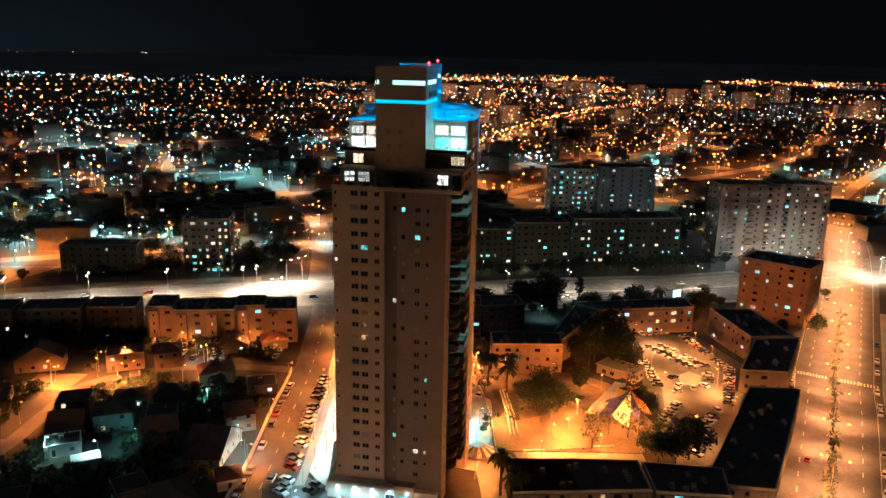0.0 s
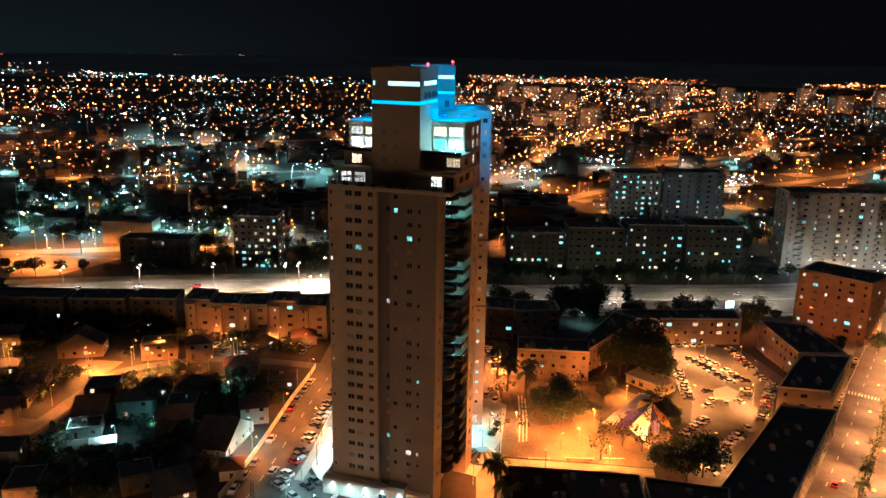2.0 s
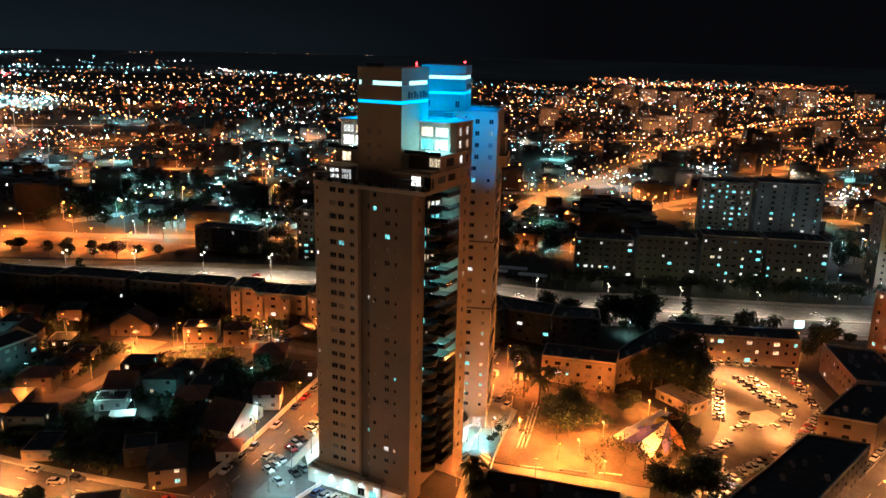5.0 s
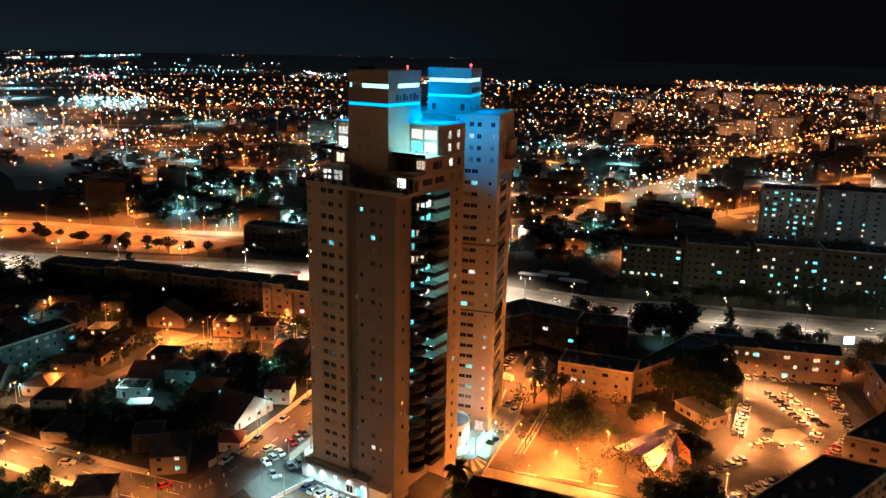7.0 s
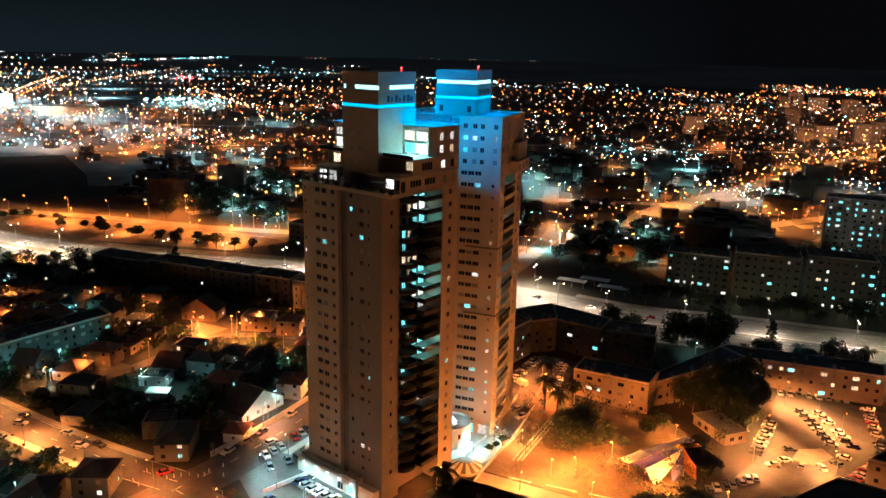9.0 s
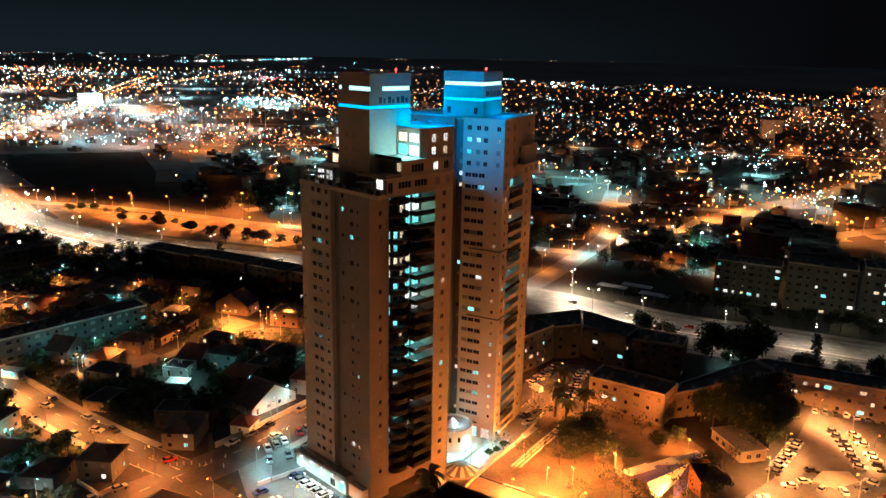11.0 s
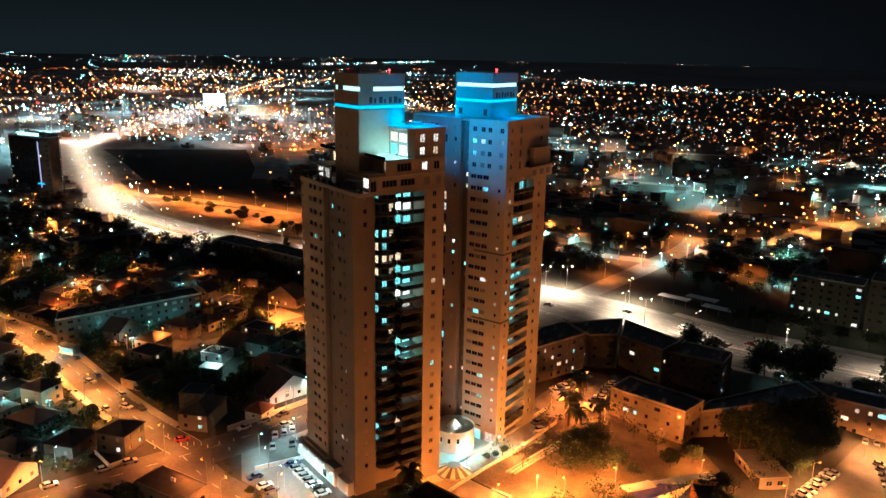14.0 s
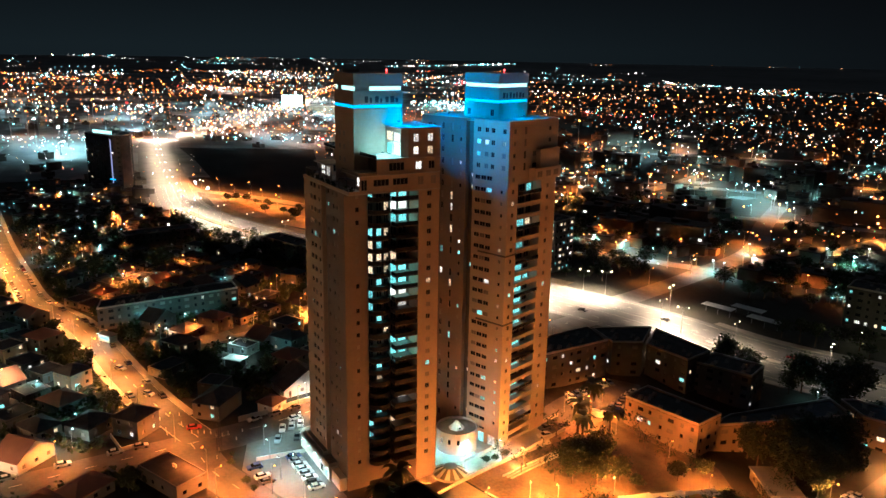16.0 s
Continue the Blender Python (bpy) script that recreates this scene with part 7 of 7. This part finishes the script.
# high masts over the bright estates, also added to lift their ground like haze
mast_or = plain_lamp("flood_mast", SODIUM, L_SODIUM, 240000, 26.0, 0, 2.0, 168)
mast_te = plain_lamp("flood_mast", (0.5, 0.95, 1), L_TEAL, 420000, 28.0, 0, 2.0, 168)
mast_wm = plain_lamp("flood_mast", (1, 0.66, 0.46), L_WARM, 300000, 28.0, 0, 2.0, 168)
for x, y, m in ((-560, 640, mast_wm), (-690, 640, mast_or), (-800, 1190, mast_te), (-850, 1230, mast_te), (-760, 1160, mast_te), (-835, 905, mast_te), (-993, 786, mast_te), (-640, 390, mast_te), (-700, 425, mast_te), (-745, 410, mast_te), (-790, 690, mast_or), (-900, 800, mast_te), (-470, 650, mast_or),
                (-820, 560, mast_te), (-1000, 640, mast_te), (-420, 820, mast_or), (-560, 780, mast_or), (-350, 900, mast_or), (-250, 860, mast_te), (-500, 1000, mast_te), (-700, 980, mast_or), (-860, 1010, mast_te),
                (-1150, 900, mast_te), (-1050, 1250, mast_te), (-1400, 800, mast_wm), (-1250, 1500, mast_te), (-620, 1250, mast_or), (-380, 640, mast_te), (-1500, 1150, mast_or)):
    put(m, pose(x, y, 0))
for x, y in ((-60, 470), (-120, 430), (60, 470), (120, 450), (-30, 620), (-200, 700), (20, 760), (150, 730), (240, 520), (300, 540), (420, 520), (-90, 760), (-260, 560), (330, 720), (-150, 470), (-180, 540), (-100, 640), (-60, 540), (-210, 450), (-20, 700), (-140, 780), (80, 680)):
    put(lamp_cold, pose(x, y, 0, 0, 0, 17 * x))
wg = random.Random(5)
for _ in range(84):
    x, y = wg.uniform(-430, -235), wg.uniform(165, 312)
    if far_from(LINES, x, y) > 12:
        put(lamp_yard if wg.random() < 0.55 else lamp_lane, pose(x, y, 0, 0, 0, 9 * x))
mg = random.Random(41)
lamp_mid = plain_lamp("street_lamp", SODIUM, L_SODIUM, P_STREET * 1.0, 8.0, 1.4, 0.5)
lamp_pale = plain_lamp("street_lamp", (1, 0.82, 0.6), L_WARM, P_STREET * 0.6, 8.0, 1.2, 0.5)
for _ in range(400):
    a, r = math.radians(mg.uniform(-34, 40)), 1 / mg.uniform(1 / 1150, 1 / 420)
    x, y = 60 + r * math.sin(a), r * math.cos(a)
    if y < 400 or noise.noise(Vector((x / 120, y / 120, 5.0))) < 0.02 or in_field(x, y):
        continue
    hue = noise.noise(Vector((x / 260, y / 260, 9.0))) + (0.2 if a > 0.03 else -0.3)
    put(lamp_mid if hue + mg.uniform(-0.3, 0.3) > 0 else mg.choice((lamp_yard, lamp_yard, lamp_pale)), pose(x, y, 0, 0, 0, 23 * x))
# extra masts, made up to spread a haze-like glow over the estate ground
haze_te = plain_lamp("flood_mast", (0.5, 0.95, 1), L_TEAL, 60000, 30.0, 0, 1.1, 170)
haze_wm = plain_lamp("flood_mast", (1, 0.66, 0.46), L_WARM, 70000, 30.0, 0, 1.1, 170)
haze_or = plain_lamp("flood_mast", SODIUM, L_SODIUM, 100000, 30.0, 0, 1.1, 170)
for _ in range(110):
    a, r = math.radians(mg.uniform(-76, -34)), 1 / mg.uniform(1 / 2300, 1 / 950)
    x, y = 60 + r * math.sin(a), r * math.cos(a)
    if not in_field(x, y):
        put(mg.choice((haze_te, haze_te, haze_wm, haze_or, haze_or)), pose(x, y, 0))
# lit lots and courts between the far houses
for i, (x, y, w, kind) in enumerate(((129, 542, 16, lamp_lot), (164, 524, 12, lamp_lot), (203, 725, 26, lamp_bright), (287, 613, 22, lamp_bright), (262, 545, 20, lamp_lot), (104, 650, 30, lamp_bright), (130, 640, 26, lamp_bright), (119, 590, 16, lamp_lot), (68, 791, 24, lamp_cold), (-3, 778, 20, lamp_lot),
                                   (-63, 655, 16, lamp_cold), (31, 668, 16, lamp_lot), (330, 560, 22, lamp_lot), (380, 700, 26, lamp_lot), (300, 800, 30, lamp_lot), (450, 850, 30, lamp_lot), (230, 640, 18, lamp_lot), (420, 600, 24, lamp_lot), (160, 860, 26, lamp_lot), (520, 1000, 34, lamp_lot), (350, 980, 30, lamp_lot),
                                   (-140, 520, 14, lamp_lot), (-215, 500, 16, lamp_cold), (-180, 610, 18, lamp_lot), (-120, 700, 20, lamp_cold), (-300, 560, 18, lamp_lot), (-330, 660, 20, lamp_cold), (-395, 720, 24, lamp_lot), (-260, 760, 22, lamp_lot), (600, 820, 30, lamp_lot), (470, 480, 22, lamp_lot), (620, 640, 26, lamp_lot))):
    a = 0.7 * i
    flat("road_lot", [(x + 0.7 * w * k * math.cos(a + t), y + 0.7 * w * k * math.sin(a + t)) for t, k in ((0, 1.1), (1.3, 0.8), (2.9, 1.2), (4.4, 0.85))], 0.05, SAND if kind is lamp_lot else ASPHALT_HW, "floodlit lot between far houses")
    put(kind, pose(x, y, 0, 0, 0, 40 * i))
    put(kind, pose(x + w * 0.5, y + w * 0.3, 0, 0, 0, 70 * i))
    court(x, y, w * 0.8, w * 0.7, 30 if kind is lamp_bright else 9, (4, 3, 2, 1, 0, 0) if kind is lamp_lot else (0, 1, 5, 4, 0, 0.2), 0.9)
    LOTS.append((x, y, w + 7))
lamp_west = plain_lamp("street_lamp", (1, 0.70, 0.48), L_WARM, P_HIGHWAY * 4.5)
for d in (-9, 9):
    lamps(lamp_west, HW_WEST, 70, d, 90, lambda x, y: math.hypot(x, y) < 1700)
for q in (((-1000, 850), (-880, 960), (-950, 1060), (-1090, 960)), ((-900, 640), (-800, 730), (-860, 800), (-990, 720)), ((-560, 745), (-470, 830), (-540, 900), (-640, 810)), ((-780, 800), (-690, 880), (-740, 930), (-830, 850)), ((-1500, 1080), (-1380, 1160), (-1460, 1260), (-1600, 1180))):
    flat("road_estate", list(q), 0.055, ASPHALT_HW, "floodlit yard of the trading estate")
for x, y, m in ((-950, 940, mast_te), (-1000, 980, mast_wm), (-870, 700, mast_te), (-900, 740, mast_wm), (-540, 820, mast_wm), (-600, 800, mast_te), (-760, 860, mast_wm), (-740, 890, mast_te), (-1450, 1150, mast_wm), (-1500, 1190, mast_te), (-640, 650, mast_te), (-1200, 1050, mast_wm), (-1100, 1100, mast_te)):
    put(m, pose(x, y, 0))
gem_big = MB().gem((-325.6, 354.3, 11), 1.3).gem((-370.3, 371.8, 8), 0.8).gem((-363, 368, 8), 0.7).gem((-880, 640, 18), 2.4).gem((-600, 980, 16), 2.4)
tagged(part("flood_mast_heads", gem_big, glow("far_flood", (0.75, 1, 0.97), 16.0)), "dazzling white flood lamps on far masts", "lamps", kind="stuff")
lf = base("lit_facade", pose(-980, 955, 0, 0, 0, 42), "dazzling white lit front of a far hall", "hall")
part("wall", MB().box(-20, 0.2, 0, 20, 30, 25), PLASTER, lf)
part("light_wall", MB().box(-18, -0.3, 5, 18, 0.19, 24), glow("facade_glow", (0.75, 1, 0.98), 5.0), lf, "glowing white light wall")
lh = base("white_hall", pose(-835, 930, 0, 0, 0, 41), "long white floodlit hall in the trading estate", "hall")
part("wall", MB().box(-48, 0, 0, 48, 40, 13), PLASTER, lh)
part("roof", MB().box(-48.5, -0.5, 13, 48.5, 40.5, 13.6), CONCRETE, lh)
# pale ground sheet whose colour stands in for haze over the estates
est = MB()
for r0, r1 in ((640, 800), (800, 1100), (1100, 1500), (1500, 2100), (2100, 3200)):
    for i in range(12):
        t0, t1 = radians(-80 + 3.6 * i), radians(-80 + 3.6 * (i + 1))
        est.face(*[(60 + r * math.sin(t), r * math.cos(t), 0.012) for r, t in ((r0, t0), (r0, t1), (r1, t1), (r1, t0))])
tagged(part("ground_estates", est, mat("dusty_concrete_yards", (0.20, 0.20, 0.20), 0.95, var=0.8, scale=0.012, fine=0.05, bump=0)), "ground of the trading estates toned pale for haze", "ground", kind="structure")
flat("ground_field", FIELD, 0.02, mat("ploughed_field", (0.022, 0.020, 0.016), 0.95, var=0.6, scale=0.02, fine=0.3), "dark ploughed field beside the highway")
flat("road_far_lot", [(-645, 522), (-500, 636), (-585, 722), (-760, 600)], 0.05, ASPHALT_HW, "far floodlit car park")
flat("road_far_court", [(-860, 1120), (-690, 1130), (-800, 1320), (-910, 1240)], 0.04, PAVING, "far floodlit court")
flat("road_far_teal", [(-700, 355), (-600, 350), (-590, 392), (-767, 474), (-770, 395)], 0.045, ASPHALT_HW, "far car park in teal light")
for key, (m, mbx) in heads.items():
    tagged(part("far_lamps", mbx, m), "countless " + key.split("_")[1] + " lamps of the far city", "lamps", kind="stuff")

# far houses and blocks with lit windows
FAR_WALL = mat("far_walls", (0.19, 0.165, 0.14), 0.9, var=0.4, island=0.6)
FAR_ROOF = mat("far_roofs", (0.10, 0.08, 0.07), 0.95, var=0.4, island=0.6)
FW = {m.name: (m, MB()) for m in (glow("far_room_warm", (1, 0.7, 0.38), 1.6, 1.6, lights=False), glow("far_room_teal", (0.4, 0.95, 0.95), 1.5, 1.6, lights=False), glow("far_room_white", (1, 0.95, 0.85), 1.7, 1.6, lights=False))}
walls, roofs = MB(), MB()


def far_block(x, y, w, d, h, turn, lit):
    a = math.radians(turn)
    c, s, z = math.cos(a), math.sin(a), land(x, y)
    q = [(x + c * i - s * j, y + s * i + c * j) for i, j in ((-w / 2, -d / 2), (w / 2, -d / 2), (w / 2, d / 2), (-w / 2, d / 2))]
    walls.prism(q, z - 1, z + h, top=False, bottom=False)
    roofs.prism([(x + (px - x) * 1.03, y + (py - y) * 1.03) for px, py in q], z + h, z + h + 0.5)
    if w > 9:
        roofs.prism([(x + (px - x) * 0.3, y + (py - y) * 0.3) for px, py in q], z + h + 0.5, z + h + 2.4)
    for i in range(4):
        p, r = q[i], q[(i + 1) % 4]
        L = math.hypot(r[0] - p[0], r[1] - p[1])
        ex, ey = (r[0] - p[0]) / L, (r[1] - p[1]) / L
        nx, ny = ey * 0.06, -ex * 0.06
        if ny > 0.05:
            continue
        for f in range(max(1, int(h / 3.1))):
            for k in range(max(1, int(L / 3.6))):
                if fg.random() < lit:
                    t = (k + 0.5) * L / max(1, int(L / 3.6))
                    m = fg.choice(list(FW))
                    zz, hw = z + 1.1 + 3.1 * f, fg.uniform(0.5, 1.0)
                    FW[m][1].face(*[(p[0] + ex * (t + u) + nx, p[1] + ey * (t + u) + ny, zz + v) for u, v in ((-hw, 0), (hw, 0), (hw, 1.3), (-hw, 1.3))])


def near_road(x, y, d=16):
    return far_from(LINES, x, y) < d


for _ in range(150):
    x, y = fg.uniform(-420, -238), fg.uniform(150, 312)
    if far_from(LINES, x, y) > 24 and not (-262 < x < -220 and 238 < y < 292):
        far_block(x, y, fg.uniform(8, 13), fg.uniform(8, 11), fg.choice((3.2, 3.5, 5.8, 6.2)), 12 + fg.uniform(-5, 5), 0.2)
for _ in range(2600):
    a, r = math.radians(fg.uniform(-72, 42)), 1 / fg.uniform(1 / 2300, 1 / 430)
    x, y = 60 + r * math.sin(a), r * math.cos(a)
    if y < 402 and x > -340 or (y < 445 and -340 < x < -150) or near_road(x, y) or (-620 < x < -330 and 372 < y < 570 and (x + 620) * 0.25 + 372 < y):
        continue
    if 140 < x < 290 and y < 515:
        continue
    if in_field(x, y) or in_field(x - 40, y + 10) or (x < -330 and 372 < y < 470) or (x < -440 and r < 900 and fg.random() < 0.8) or any(math.hypot(x - p, y - q) < d for p, q, d in LOTS):
        continue
    if fg.random() < 0.12 and x > -330:
        far_block(x, y, fg.uniform(16, 30), fg.uniform(11, 15), fg.choice((9, 12, 12, 15, 18)), fg.uniform(-25, 25), 0.07)
    else:
        far_block(x, y, fg.uniform(7, 13), fg.uniform(7, 11), fg.choice((3.2, 3.5, 5.8, 6.2)), fg.uniform(-25, 25), 0.10 if r < 650 else 0.045)
foot = bpy.data.lights.new("street_lamp", "POINT")
foot.color, foot.energy, foot.shadow_soft_size = (1, 0.36, 0.12), 34000, 0.6
lamp_foot = (foot, L_SODIUM, 12.0, 1.0, 1.2)
for az in (4.5, 6, 8, 13.5, 15, 16.3, 19.5, 22, 24.5, 26.5, 29, 34):
    a, r = math.radians(az + 1), fg.uniform(1500, 2000)
    far_block(60 + r * math.sin(a), r * math.cos(a), 34, 22, fg.uniform(26, 38), fg.uniform(-15, 15), 0.2)
    put(lamp_foot, pose(60 + (r - 42) * math.sin(a), (r - 42) * math.cos(a), 0))
for _ in range(26):
    a, r = math.radians(fg.uniform(-2, 34)), fg.uniform(1150, 1900)
    far_block(60 + r * math.sin(a), r * math.cos(a), 26, 18, fg.uniform(16, 28), fg.uniform(-15, 15), 0.2)
    if fg.random() < 0.6:
        put(lamp_foot, pose(60 + (r - 42) * math.sin(a), (r - 42) * math.cos(a), 0))
tagged(part("far_houses", walls, FAR_WALL), "crowded dim buildings of the far city", "buildings", kind="stuff")
tagged(part("far_house_roofs", roofs, FAR_ROOF), "dark flat roofs of the far city", "roofs", kind="stuff")
for key, (m, mbx) in FW.items():
    tagged(part("far_house_windows", mbx, m), "small lit windows of the far city", "windows", kind="stuff")
tagged(part("far_lamp_poles", far_poles, STEEL), "thin steel posts of countless far street lamps", "lamp posts", kind="stuff")
for key, (m, mbx) in far_lenses.items():
    tagged(part("far_lamp_lenses", mbx, m), "glowing lenses of far street lamps", "lamps", kind="stuff")


# ---- plan and ground fitted to the camera's view ----
# The plan above is drawn for level ground. East and north of the towers it is lowered, and eased back far off:
# places and blocks are scaled about one camera position to fit the camera's view.
EYE_XY, EYE_Z, FALL, MAX_SCALE = (94.8, 8.5), 109.9, (0.095, 0.06), 1.15


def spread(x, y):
    """Scale of the plan about the camera's place: 1 by the towers, at most 1.15."""
    top = EYE_Z + FALL[0] * (EYE_XY[0] - 45) + FALL[1] * (EYE_XY[1] - 225)
    under = EYE_Z - FALL[0] * (x - EYE_XY[0]) - FALL[1] * (y - EYE_XY[1])
    k = np.where(under > top / MAX_SCALE, top / np.maximum(under, 1.0), MAX_SCALE)
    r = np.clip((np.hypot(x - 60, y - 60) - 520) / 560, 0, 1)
    return 1 + (np.clip(k, 1, MAX_SCALE) - 1) * (1 - r * r * (3 - 2 * r))


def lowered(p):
    """Places (an array of x, y, z) scaled about the camera's place, which lowers them."""
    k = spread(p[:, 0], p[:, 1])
    return np.stack((EYE_XY[0] + k * (p[:, 0] - EYE_XY[0]), EYE_XY[1] + k * (p[:, 1] - EYE_XY[1]), k * p[:, 2] - (k - 1) * EYE_Z), axis=1)


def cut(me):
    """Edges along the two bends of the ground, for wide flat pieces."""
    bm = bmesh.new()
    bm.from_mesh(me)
    top = EYE_Z + FALL[0] * (EYE_XY[0] - 45) + FALL[1] * (EYE_XY[1] - 225)
    for k in (1.0, MAX_SCALE):
        d = EYE_Z - top / k
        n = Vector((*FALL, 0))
        at = Vector((*EYE_XY, 0)) + n * (d / n.length_squared)
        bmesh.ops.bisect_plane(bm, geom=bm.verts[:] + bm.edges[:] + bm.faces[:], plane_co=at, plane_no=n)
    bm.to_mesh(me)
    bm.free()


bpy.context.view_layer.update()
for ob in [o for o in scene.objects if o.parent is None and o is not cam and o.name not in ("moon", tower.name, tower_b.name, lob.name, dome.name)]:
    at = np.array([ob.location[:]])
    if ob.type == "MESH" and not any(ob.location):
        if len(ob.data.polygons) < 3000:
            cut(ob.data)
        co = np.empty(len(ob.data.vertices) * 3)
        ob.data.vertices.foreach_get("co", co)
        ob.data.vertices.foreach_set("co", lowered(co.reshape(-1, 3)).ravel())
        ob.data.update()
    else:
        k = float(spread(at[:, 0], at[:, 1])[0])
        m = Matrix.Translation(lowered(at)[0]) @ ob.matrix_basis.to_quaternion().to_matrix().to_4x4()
        # blocks are enlarged with the plan, to keep their size in the camera's view
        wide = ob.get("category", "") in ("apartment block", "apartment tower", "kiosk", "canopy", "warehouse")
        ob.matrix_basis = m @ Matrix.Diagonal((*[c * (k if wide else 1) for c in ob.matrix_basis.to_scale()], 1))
